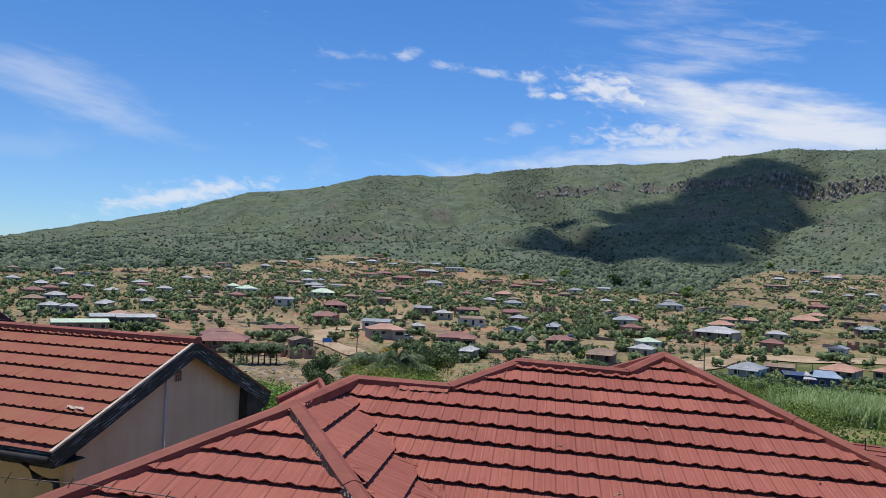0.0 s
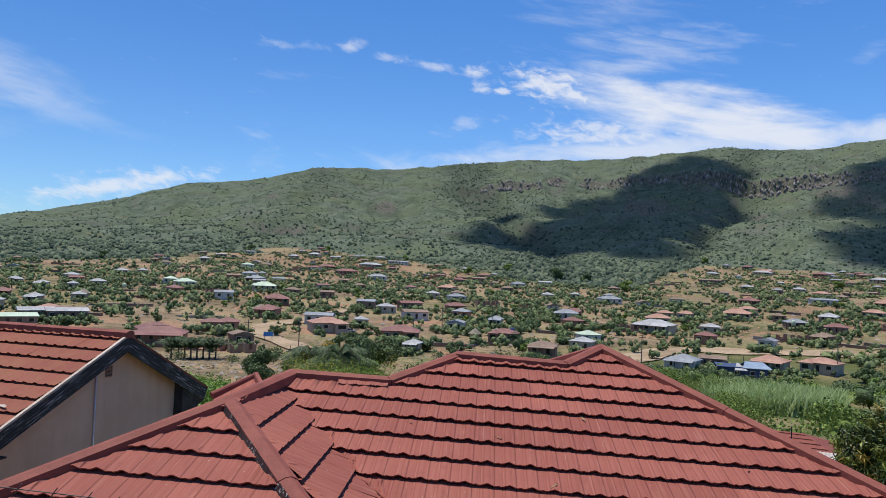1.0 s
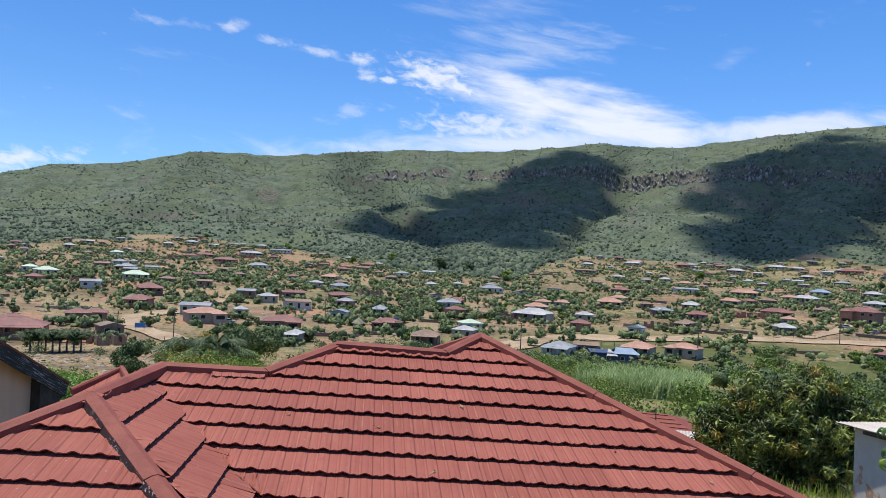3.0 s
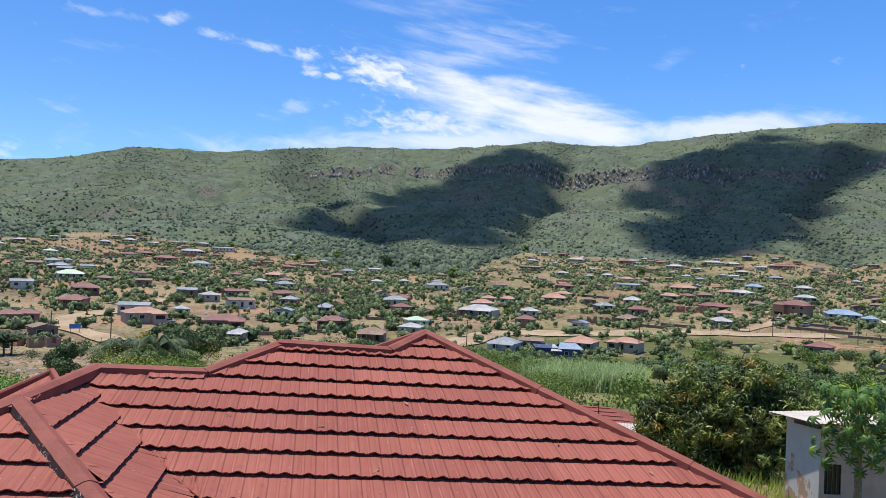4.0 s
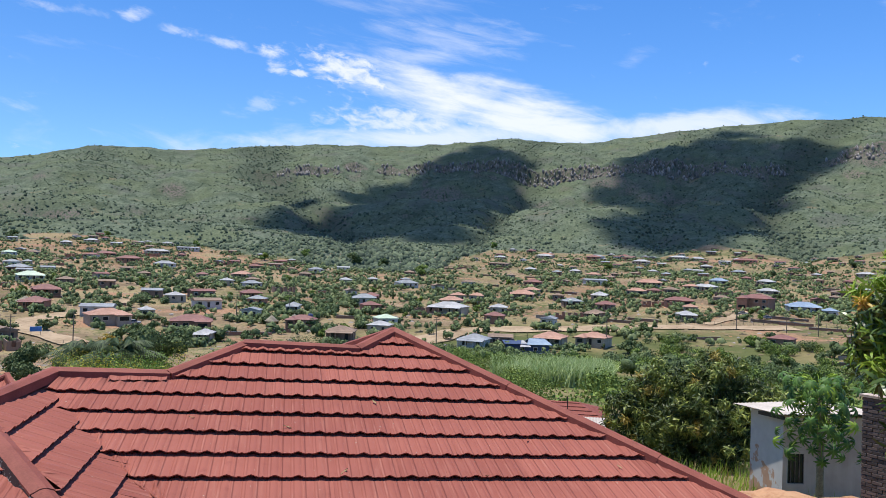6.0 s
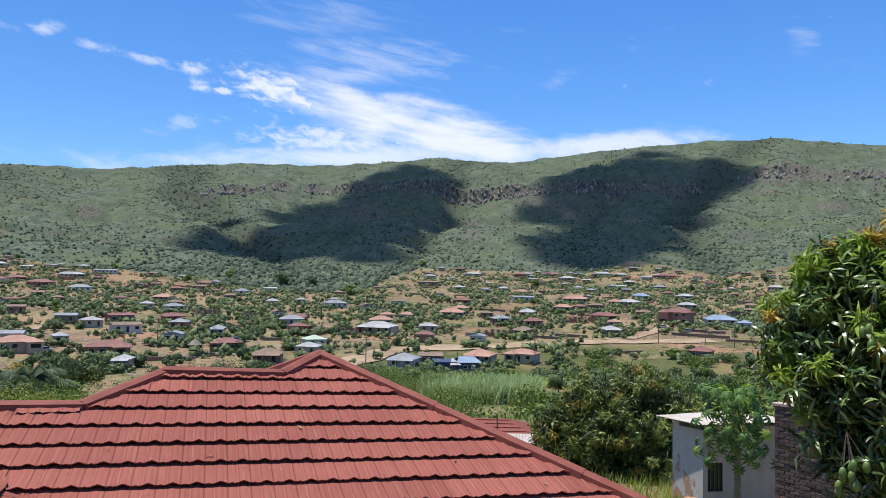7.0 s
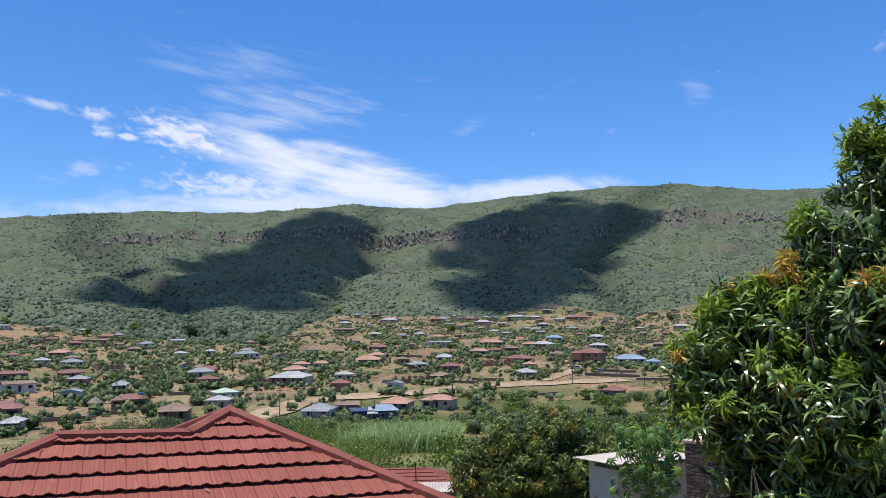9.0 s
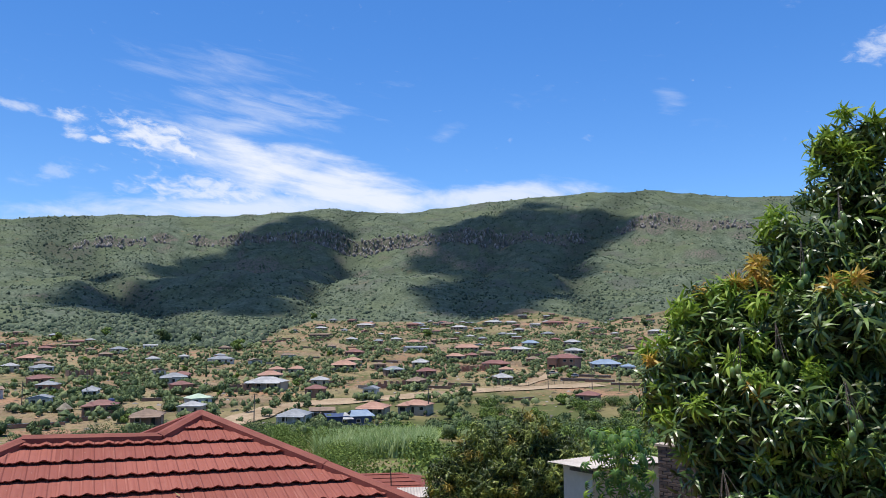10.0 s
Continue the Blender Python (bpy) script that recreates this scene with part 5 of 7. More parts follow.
def far_mango():
    tree = tagged(empty("mango_tree"), "broad dark mango tree with yellowing shoots behind the roof", "tree")
    r = 31.0
    lobes = [lobe(38.4, -8.6, r, 1.1), lobe(40.4, -7.6, r, 0.9), lobe(42.0, -8.3, r + 0.4, 1.0), lobe(43.9, -9.2, r + 0.3, 0.85), lobe(36.2, -9.8, r, 1.0), lobe(34.6, -10.9, r, 0.85), lobe(37.7, -11.2, r - 0.9, 1.2), lobe(40.2, -10.6, r - 1.0, 1.2), lobe(42.4, -11.4, r - 0.3, 1.0), lobe(36.2, -12.8, r - 0.5, 1.0), lobe(38.8, -13.6, r - 1.0, 1.2), lobe(41.4, -13.0, r - 1.2, 0.9), lobe(35.2, -13.6, r, 0.8), lobe(39.6, -9.4, r + 1.4, 1.3)]
    base = beside(39.4, r, float(ground_height(*beside(39.4, r, 0)[:2])))
    limbs(tree, base, [l[:3] for l in lobes[:8]], 0.22, M_BARK)
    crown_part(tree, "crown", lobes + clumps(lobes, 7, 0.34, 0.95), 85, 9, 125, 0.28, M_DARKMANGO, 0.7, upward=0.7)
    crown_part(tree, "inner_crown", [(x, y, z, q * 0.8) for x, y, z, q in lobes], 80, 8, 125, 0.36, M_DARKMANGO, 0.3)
    # Lighter leaf colour on the raised clumps paints sunlight onto the crown.
    crown_part(tree, "sunlit_leaves", clumps([(x, y, z + q * 0.15, q) for x, y, z, q in lobes], 13, 0.27, 0.98), 120, 9, 115, 0.28, M_SUNLITLEAF, 0.5, "olive-green leaves coloured as if sunlit")
    crown_part(tree, "young_foliage", clumps([(x, y, z + q * 0.12, q) for x, y, z, q in lobes], 2.6, 0.2, 0.99), 120, 9, 100, 0.26, M_YELLOWGREEN, 0.5, "yellow and rusty young shoots")
    return tree


far_mango()


def papaya_tree():
    tree = tagged(empty("papaya_tree"), "papaya tree with lobed leaves and a cluster of green fruit", "tree")
    base = beside(47.7, 21.5, 0)
    base.z = float(ground_height(base.x, base.y))
    top = beside(47.6, 21.5, 3.05)
    part("trunk", tube([base - Vector((0, 0, 0.2)), base.lerp(top, 0.5) + Vector((0.05, 0, 0)), top], [0.11, 0.09, 0.06], 10), M_PAPAYA, tree, "ringed grey trunk", True)
    fan_v, fan_f = [], []
    for k in range(9):
        a = radians(-150 + 37.5 * k)
        m = np.array(Matrix.Rotation(a, 3, "Z"))
        v = LEAF_V.copy()
        v[:, 0] *= 1.5
        v[:, 2] -= 0.6 * v[:, 1] ** 2
        fan_v.append(v @ m.T * (0.6 + 0.4 * math.cos(a / 2)))
        fan_f.append(LEAF_F + 6 * k)
    fan_v, fan_f = np.concatenate(fan_v), np.concatenate(fan_f)
    for k in range(110):
        a, drop = k * 2.4, (k / 110) ** 1.5
        reach = 0.55 + 0.75 * RNG.uniform()
        out = Vector((math.cos(a), math.sin(a), 0))
        start = top - Vector((0, 0, drop * 0.9))
        tip = start + out * reach * (0.75 + drop * 0.3) + Vector((0, 0, 0.35 - drop * 1.15))
        stalk = part("leaf_stalk", tube([start, start.lerp(tip, 0.55) + Vector((0, 0, 0.12)), tip], [0.014, 0.011, 0.007], 5), M_LIME, tree)
        rot = np.array(Matrix.Rotation(a - math.pi / 2, 3, "Z") @ Matrix.Rotation(radians(-38 - 55 * drop), 3, "X"))
        verts, faces = scatter(fan_v, fan_f, rot[None], np.array(tip)[None], np.array([RNG.uniform(0.17, 0.27)]))
        part_of(new("leaf", fast_mesh("leaf", verts, faces, M_LIME if k % 14 == 0 else M_PAPLEAF)), stalk)
    for k in range(9):
        a = k * 2.4
        c = top - Vector((0, 0, 0.45 + 0.06 * k)) + Vector((math.cos(a), math.sin(a), 0)) * 0.13
        bm = bmesh.new()
        bmesh.ops.create_uvsphere(bm, u_segments=10, v_segments=7, radius=0.085, matrix=Matrix.Translation(c) @ Matrix.Diagonal((0.85, 0.85, 1.3, 1)))
        part("papaya", bm, M_FRUIT, tree, "", True)
    return tree


papaya_tree()


LITTLE_V = np.array([(-0.55, -0.3, 0), (0.45, -0.4, 0.15), (0.5, 0.4, -0.05), (-0.35, 0.5, 0.2)])
LITTLE_F = np.array([(0, 1, 2), (0, 2, 3)])


def tuft_mesh(name, lobes, per_area, size, mat, inner=0.8, least=6, core=0.86):
    """A crown of leaf masses, each covered with many small tilted leaf clumps that break its outline."""
    lobes = np.array(lobes)
    places, ways = [], []
    for x, y, z, rx, rz in lobes:
        p, d = shell((x, y, z), (rx, rx, rz), max(least, int(per_area * 1.5 * rx * rx)), inner)
        places.append(p)
        ways.append(d)
    places, ways = np.concatenate(places), np.concatenate(ways)
    verts, faces = scatter(LITTLE_V, LITTLE_F, facing(ways, 0.55), places, size * 0.62 * RNG.uniform(0.5, 1.4, len(places)))
    if not core:
        return fast_mesh(name, verts, faces, mat)
    core_v, core_f = lumps(lobes[:, :3], lobes[:, [3, 3, 4]] * core)
    return fast_mesh(name, np.concatenate([verts, core_v]), np.concatenate([faces, core_f + len(verts)]), mat)


def bush_field(name, count, az_lo, az_hi, r_lo, r_hi, size, tall, mat, label, per_area, clump, keep=0.0):
    """Uncountable bushes as one sheet of leaf clumps standing on the ground."""
    lobes = []
    while len(lobes) < count * 3:
        az, r = RNG.uniform(az_lo, az_hi), math.sqrt(RNG.uniform(r_lo ** 2, r_hi ** 2))
        if float(rough(np.array(az * 0.35), np.array(r * 0.03), 12)) < keep:
            continue
        c = on_ground(az, r)
        s = size * RNG.uniform(0.55, 1.3)
        for k in range(3):
            lobes.append((c.x + RNG.normal(0, s * 0.5), c.y + RNG.normal(0, s * 0.5), c.z + s * tall * RNG.uniform(0.3, 0.75), s * RNG.uniform(0.5, 0.9), s * tall * RNG.uniform(0.4, 0.7)))
    return tagged(new(name, tuft_mesh(name, lobes, per_area * (1.0 if r_lo > 100 else 1.25), clump * (1.0 if r_lo > 100 else 0.8), mat, 0.7 if r_lo > 100 else 0.45, 6, 0.8 if r_lo > 100 else 0.0)), label, "bushes", kind="stuff")


bush_field("valley_bushes", 220, 36, 75, 60, 225, 2.2, 1.0, M_FRESH, "dense olive-green thorn bushes on the valley floor", 26, 0.55, -0.35)
bush_field("stream_bushes", 90, 15, 40, 122, 182, 1.7, 1.0, M_FRESH, "green bushes along the far bank of the stream", 26, 0.5, -0.4)
bush_field("valley_thicket", 110, 36, 75, 60, 235, 2.0, 1.1, M_BUSH, "dark green thicket along the valley", 30, 0.45, -0.1)
bush_field("valley_scrub", 110, 30, 75, 50, 80, 1.9, 1.1, M_FRESH, "bushes crowding the slope below the shed", 28, 0.42, -1.0)
bush_field("garden_shrubs", 46, -17, -8.6, 42, 72, 1.9, 1.1, M_GARDEN, "bright green garden shrubs below the houses", 80, 0.24, -0.3)
bush_field("garden_hedge", 34, -7, 9, 41, 49, 1.8, 1.62, M_YELLOW, "yellow-green croton hedge behind the roof", 150, 0.13, -1.0)
bush_field("garden_greens", 30, -7, 9, 42, 54, 1.8, 1.5, M_GARDEN, "green shrubs growing through the hedge", 130, 0.15, -1.0)
bush_field("street_trees", 70, -0.5, 24, 85, 185, 2.2, 1.15, M_BUSH, "dark trees and bushes along the valley", 46, 0.36, 0.05)


bush_field("orchard", 95, -7, 24, 186, 290, 1.9, 1.25, M_BUSH, "dark green fruit trees crowding the lower gardens", 30, 0.5, -0.15)
bush_field("stream_trees", 55, 22, 50, 122, 186, 2.1, 1.2, M_BUSH, "dark round trees along the far bank of the stream", 34, 0.45, -0.6)
bush_field("field_bushes", 10, -40, -1, 90, 185, 1.6, 1.0, M_BUSH, "single dark bushes in the dry field", 60, 0.3, 0.0)
bush_field("bank_bushes", 56, 18, 29, 50, 118, 1.9, 1.1, M_FRESH, "green bushes on the near bank of the stream", 80, 0.22, -0.8)


def garden_tree(az, r, size, label):
    """A round leafy garden tree."""
    tree = tagged(empty("tree"), label, "tree")
    part("trunk", tube([(0, 0, -0.5), (0.1, 0, size * 0.6), (0, 0.1, size * 1.1)], [0.2, 0.15, 0.08], 8), M_BARK, tree)
    lobes = []
    for k in range(12):
        a, q = k * 2.4, size * (0.1 + 0.5 * ((k * 0.37) % 1))
        lobes.append((q * math.cos(a), q * math.sin(a), size * (0.6 + 0.95 * ((k * 0.61) % 1)), size * (0.34 + 0.16 * ((k * 0.43) % 1)), size * (0.28 + 0.12 * ((k * 0.29) % 1))))
    for k in (0, 3, 6, 9):
        part("limb", tube([(0.05, 0, size * 0.6), lobes[k][:3]], [0.1, 0.03], 5), M_BARK, tree)
    part_of(new("crown", tuft_mesh("crown", lobes, 240, 0.26, M_BUSH, 0.75, 6, 0.6)), tree)
    tree.matrix_world = pose(*on_ground(az, r), 0, 0, az * 40)


def blossom_tree(az, r, size):
    """A slim tree whose crown has turned orange-yellow."""
    tree = tagged(empty("tree"), "slim tree with an orange-yellow crown behind the palms", "tree")
    part("trunk", tube([(0, 0, -0.5), (0.1, 0, size * 1.6), (0, 0.1, size * 2.6)], [0.15, 0.1, 0.05], 8), M_BARK, tree)
    lobes = [(0.5 * size * math.cos(k * 2.4) * (k % 3) / 2, 0.5 * size * math.sin(k * 2.4) * (k % 3) / 2, size * (1.9 + 0.13 * k), size * 0.36, size * 0.32) for k in range(8)]
    part_of(new("crown", tuft_mesh("crown", lobes, 300, 0.2, M_ORANGE, 0.7, 6, 0.5)), tree)
    tree.matrix_world = pose(*on_ground(az, r), 0, 0, 0)


blossom_tree(-4.0, 66, 1.75)
garden_tree(-9.2, 80, 2.5, "round dark green tree at the edge of the garden")
garden_tree(-2.2, 68, 3.5, "leafy dark green tree behind the palms")
garden_tree(-0.9, 71, 3.2, "spreading green tree behind the palms")
garden_tree(-7.0, 92, 1.4, "small round bush by the hut")


def cane_field():
    n = 9000
    az, r = RNG.uniform(24.5, 33.5, n), RNG.uniform(84, 120, n)
    x, y = r * np.sin(np.radians(az)), r * np.cos(np.radians(az))
    blade = np.array([(-0.05, 0, 0), (0.05, 0, 0), (0.03, 0.12, 0.62), (-0.03, 0.12, 0.62), (0, 0.42, 0.95)])
    faces = np.array([(0, 1, 2), (0, 2, 3), (3, 2, 4)])
    verts, f = scatter(blade, faces, turns(n, 0.12), np.stack([x, y, ground_height(x, y) - 0.1], -1), RNG.uniform(1.4, 2.9, n) )
    tagged(new("reeds", fast_mesh("reeds", verts, f, M_CANE)), "tall pale green reeds filling the stream bed", "reeds", kind="stuff")


cane_field()


def grass_patch():
    n = 9000
    az, r = RNG.uniform(30, 60, n), RNG.uniform(17, 46, n)
    x, y = r * np.sin(np.radians(az)), r * np.cos(np.radians(az))
    blade = np.array([(-0.04, 0, 0), (0.04, 0, 0), (0, 0.25, 1.0)])
    verts, f = scatter(blade, np.array([(0, 1, 2)]), turns(n, 0.25), np.stack([x, y, ground_height(x, y) - 0.03], -1), RNG.uniform(0.25, 0.7, n))
    tagged(new("grass", fast_mesh("grass", verts, f, M_LIME)), "fresh green grass round the shed", "grass", kind="stuff")
    verts, f = scatter(blade, np.array([(0, 1, 2)]), turns(n // 2, 0.25), np.stack([x[::2], y[::2], ground_height(x[::2], y[::2]) - 0.03], -1) + np.array([0.5, 0.3, 0]), RNG.uniform(0.2, 0.55, n // 2))
    tagged(new("dry_grass", fast_mesh("dry_grass", verts, f, M_STRAW)), "tall dry straw-coloured grass", "grass", kind="stuff")


grass_patch()


def palm(height, fronds, size, label, spread=46, droop=0.62):
    """A palm: trunk, and fronds of many leaflets."""
    tree = tagged(empty("palm"), label, "palm")
    part("trunk", tube([(0, 0, -0.3), (0.05, 0, height * 0.5), (0, 0.05, height)], [0.22, 0.16, 0.13], 8), M_BARK, tree, "", True)
    for k in range(fronds):
        a, lift = k * 2.4, radians(88 - spread * k / fronds)
        vs, fs = [], []
        for j in range(24):
            s = (j + 1) / 24
            bend = lift - 1.5 * s * s
            p = np.array((0, s * math.cos(lift) + 0.22 * s * s, s * math.sin(lift) - droop * s ** 3))
            for sd in (-1, 1):
                w = 0.42 * math.sin(math.pi * min(0.97, s * 0.85 + 0.12))
                tip = p + np.array((sd * w * 0.8, 0.14, -0.5 * w - 0.05))
                i = len(vs)
                vs += [p + (0, -0.018, 0), p + (0, 0.02, 0), tip]
                fs.append((i, i + 1, i + 2))
        rot = np.array(Matrix.Rotation(a, 3, "Z"))
        ob = new("frond", fast_mesh("frond", np.array(vs) @ rot.T * size * (0.85 + 0.15 * math.sin(k * 1.7)) + (0, 0.05, height), np.array(fs), M_PALM))
        part_of(ob, tree)
    return tree


first = palm(3.3, 54, 3.3, "broad feathery palm rising out of the garden", 58, 0.5)
first.matrix_world = pose(*on_ground(-3.2, 62), 0, 0, 0)
copy_thing(first, pose(*on_ground(-5.3, 63), 0, 0, 70) @ Matrix.Scale(0.97, 4))
copy_thing(first, pose(*on_ground(-4.3, 60), 0, 0, 200) @ Matrix.Scale(0.8, 4))
row = palm(2.6, 30, 3.3, "slender palm in a row beside the maroon-roofed building", 52, 0.35)
row["group"] = "row of palms"
row.matrix_world = pose(*on_ground(-15.6, 163), 0, 0, 0)
for k in range(7):
    copy_thing(row, pose(*on_ground(-15.1 + 0.44 * k, 162 + 3 * math.sin(k * 2.1)), 0, 0, 50 * k))

# ---------------------------------------------------------------- the village on the slope


def hip_roof(x0, x1, y0, y1, z, rise, run=None):
    """A hipped roof with a fascia over a rectangle; run: half the length of its ridge."""
    bm = bmesh.new()
    c, m = (x0 + x1) / 2, (y0 + y1) / 2
    along = x1 - x0 >= y1 - y0
    run = abs((x1 - x0) - (y1 - y0)) / 2 if run is None else run
    low, lip = [[bm.verts.new((x, y, h)) for x, y in ((x0, y0), (x1, y0), (x1, y1), (x0, y1))] for h in (z - 0.16, z + 0.04)]
    r0, r1 = (bm.verts.new((c - run, m, z + rise)), bm.verts.new((c + run, m, z + rise))) if along else (bm.verts.new((c, m - run, z + rise)), bm.verts.new((c, m + run, z + rise)))
    bm.faces.new(low[::-1])
    for i in range(4):
        bm.faces.new((low[i], low[(i + 1) % 4], lip[(i + 1) % 4], lip[i]))
    sides = ((lip[0], lip[1], r1, r0), (lip[1], lip[2], r1), (lip[2], lip[3], r0, r1), (lip[3], lip[0], r0)) if along else ((lip[0], lip[1], r0), (lip[1], lip[2], r1, r0), (lip[2], lip[3], r1), (lip[3], lip[0], r0, r1))
    for f in sides:
        bm.faces.new(f)
    return bm


def village_house(wide, deep, storeys, tone, wall, gabled, porch):
    """A house: walls, a hipped or gabled roof with eaves, a front wing or a porch, windows and a door."""
    mat, words = WALL_TONES[wall]
    house = tagged(empty("house"), f"{words} {'two-storey ' if storeys > 1 else ''}village house with {ROOF_WORDS[tone]}", "house", "village houses")
    h = 2.75 * storeys
    w, d = wide / 2, deep / 2
    part("wall", boxed((-w, -d, -1.8), (w, d, h)), mat, house)
    rise, eave = (0.9 if gabled else 0.18 * deep + 0.25), 0.45
    a, b = w + eave, d + eave
    roof = part("roof", hip_roof(-a, a, -b, b, h, rise, a if gabled else None), ROOF_TONES[tone], house)
    if not gabled:
        run = max(a - b, 0.3)
        part("ridge", tube([(-run, 0, h + rise), (run, 0, h + rise)], 0.12, 6), ROOF_TONES[tone], roof)
    wing = wide >= 9 and not gabled and not porch
    if wing:
        x0, x1 = (-w + 0.4, -w + 0.38 * wide) if int(wide) % 4 else (w - 0.38 * wide, w - 0.4)
        part("wall", boxed((x0, -d - 2.4, -1.8), (x1, -d - 0.004, h - 0.1)), mat, house)
        part("roof", hip_roof(x0 - 0.5, x1 + 0.5, -d - 2.9, d * 0.4, h - 0.08, rise * 0.72), ROOF_TONES[tone], house)
        part("window", boxed((x0 + 0.7, -d - 2.46, 0.9), (x1 - 0.7, -d - 2.38, 2.15)), M_GLASS, house)
    for s in range(storeys):
        z = 2.75 * s
        n = max(2, int(wide / 3.0))
        for k in range(n):
            x = -w + wide * (k + 0.5) / n
            if wing and x0 - 0.6 < x < x1 + 0.6:
                continue
            door = k == n // 2 and s == 0
            lo, hi = (0.0, 2.1) if door else (0.9, 2.2)
            half = 0.48 if door else 0.8
            fr = part("door" if door else "window", boxed((x - half, -d - 0.06, z + lo), (x + half, -d + 0.02, z + hi)), M_DARK if door else M_PIPE, house)
            if not door:
                part("pane", boxed((x - half + 0.08, -d - 0.075, z + lo + 0.08), (x + half - 0.08, -d - 0.05, z + hi - 0.08)), M_GLASS, fr)
    if porch:
        for x in (-w * 0.9, -w * 0.3, w * 0.3, w * 0.9):
            part("porch_post", boxed((x - 0.14, -d - 2.0, -1.4), (x + 0.14, -d - 1.72, h - 0.2)), mat, house)
        part("porch_roof", slab([(-w, -d - 2.3, h - 0.3), (w, -d - 2.3, h - 0.3), (w, -d + 0.1, h + 0.1), (-w, -d + 0.1, h + 0.1)], 0.12), ROOF_TONES[tone], house)
        part("porch_floor", boxed((-w, -d - 2.2, -1.6), (w, -d, 0.0)), mat, house)
    return house


# bearing, distance, width of the houses that stand out, by the colour of their roofs
HOUSES_W = [(0.2, 288, 8), (2.4, 192, 5), (-1.7, 242, 5), (3.8, 358, 9), (-1.2, 616, 20), (-5.5, 712, 11), (-7.1, 688, 11), (-13.6, 620, 10), (12.7, 390, 9), (20.8, 263, 14), (24.7, 271, 9), (24.7, 684, 12), (28.1, 720, 20), (35.4, 680, 16), (38.1, 740, 18), (39.4, 730, 17), (42.2, 740, 12), (32.4, 345, 9), (40.0, 424, 15), (44.1, 476, 13), (44.2, 420, 12), (38.7, 283, 8), (15.5, 214, 8), (30.5, 536, 10), (50.3, 620, 15)]
HOUSES_P = [(-4.3, 227, 12), (4.9, 416, 10), (21.0, 290, 10), (21.5, 317, 9), (23.0, 315, 8), (26.5, 331, 11), (27.2, 354, 10), (28.3, 740, 17), (31.9, 500, 12), (36.0, 432, 15), (35.1, 381, 13), (39.0, 424, 10), (39.0, 305, 6), (28.8, 203, 10), (32.1, 207, 10)]
HOUSES_R = [(1.4, 214, 12), (-8.8, 257, 9), (5.6, 302, 10), (-3.0, 512, 17), (-4.5, 564, 17), (-16.4, 200, 14), (-12.8, 224, 7), (-11.7, 226, 8), (-15.6, 324, 9), (-8.2, 298, 10), (24.4, 243, 9), (27.3, 398, 11), (31.9, 720, 14), (42.7, 720, 22), (36.4, 387, 9), (43.5, 332, 14), (38.2, 341, 15), (14.7, 301, 8), (14.7, 262, 7), (42.8, 500, 9)]
HOUSES_T = [(-4.9, 245, 10), (-0.6, 488, 14), (1.0, 664, 19), (-10.3, 452, 9), (-12.1, 307, 7), (8.8, 255, 5), (5.7, 238, 6), (32.1, 740, 17), (32.0, 428, 14), (22.9, 192, 8), (28.6, 240, 5), (17.4, 383, 14)]
HOUSES_G = [(-10.5, 528, 8), (-9.2, 361, 13), (-14.9, 358, 10), (-15.9, 387, 9), (15.9, 229, 7)]
HOUSES_N = [(-10.7, 199, 6), (12.5, 197, 8), (24.7, 584, 18), (37.6, 393, 9), (24.9, 199, 8), (32.1, 264, 6), (49.0, 428, 11), (50.0, 241, 7)]
HOUSES_W2 = [(-27.8, 322, 8), (-28.7, 378, 6), (-30.4, 399, 9), (-28.1, 271, 6), (-26.9, 268, 5), (-24.2, 346, 6), (-22.4, 391, 8), (-21.9, 289, 5), (-20.7, 356, 8), (-24.6, 281, 4), (-19.2, 436, 7), (-17.8, 444, 6), (-22.3, 340, 4), (-25.8, 367, 4), (-27.3, 375, 5)]
HOUSES_R2 = [(-29.1, 344, 8), (-26.5, 309, 6), (-16.8, 208, 10)]
HOUSES_P2 = [(-27.1, 432, 8), (-23.7, 245, 9)]
HOUSES_B = [(40.9, 464, 13), (46.5, 335, 14), (48.2, 318, 6)]
made_kinds, taken = {}, []
for az, r in ((18, 197), (20, 211), (22, 222), (24, 229), (26, 231), (28, 234), (30, 238), (32, 243), (35, 251), (38, 258), (41, 285), (42, 305), (-8, 206), (-9.2, 222), (-7.5, 242), (-5, 262), (-3, 285), (-1, 318), (1, 345)):
    c = on_ground(az, r)
    taken.append((c.x, c.y, 4))


def place_house(tone, az, r, wide, turn=None, storeys=1, wall=None, gabled=False, porch=False):
    size = min(22, max(5, round(wide / 2) * 2))
    wall = {"W": 0, "P": 0, "R": 3, "T": 2, "G": 2, "N": 1, "B": 2}[tone] if wall is None else wall
    key = (tone, size, storeys, wall, gabled, porch)
    c = on_ground(az, r)
    turn = -az + RNG.uniform(-22, 22) if turn is None else turn
    m = pose(c.x, c.y, c.z + 0.5, 0, 0, turn) @ Matrix.Scale(0.88, 4)
    if key in made_kinds:
        ob = copy_thing(made_kinds[key], m)
    else:
        ob = made_kinds[key] = village_house(size, min(9.0, 3.5 + size * 0.42), storeys, tone, wall, gabled, porch)
        ob.matrix_world = m
    taken.append((c.x, c.y, size))
    return ob


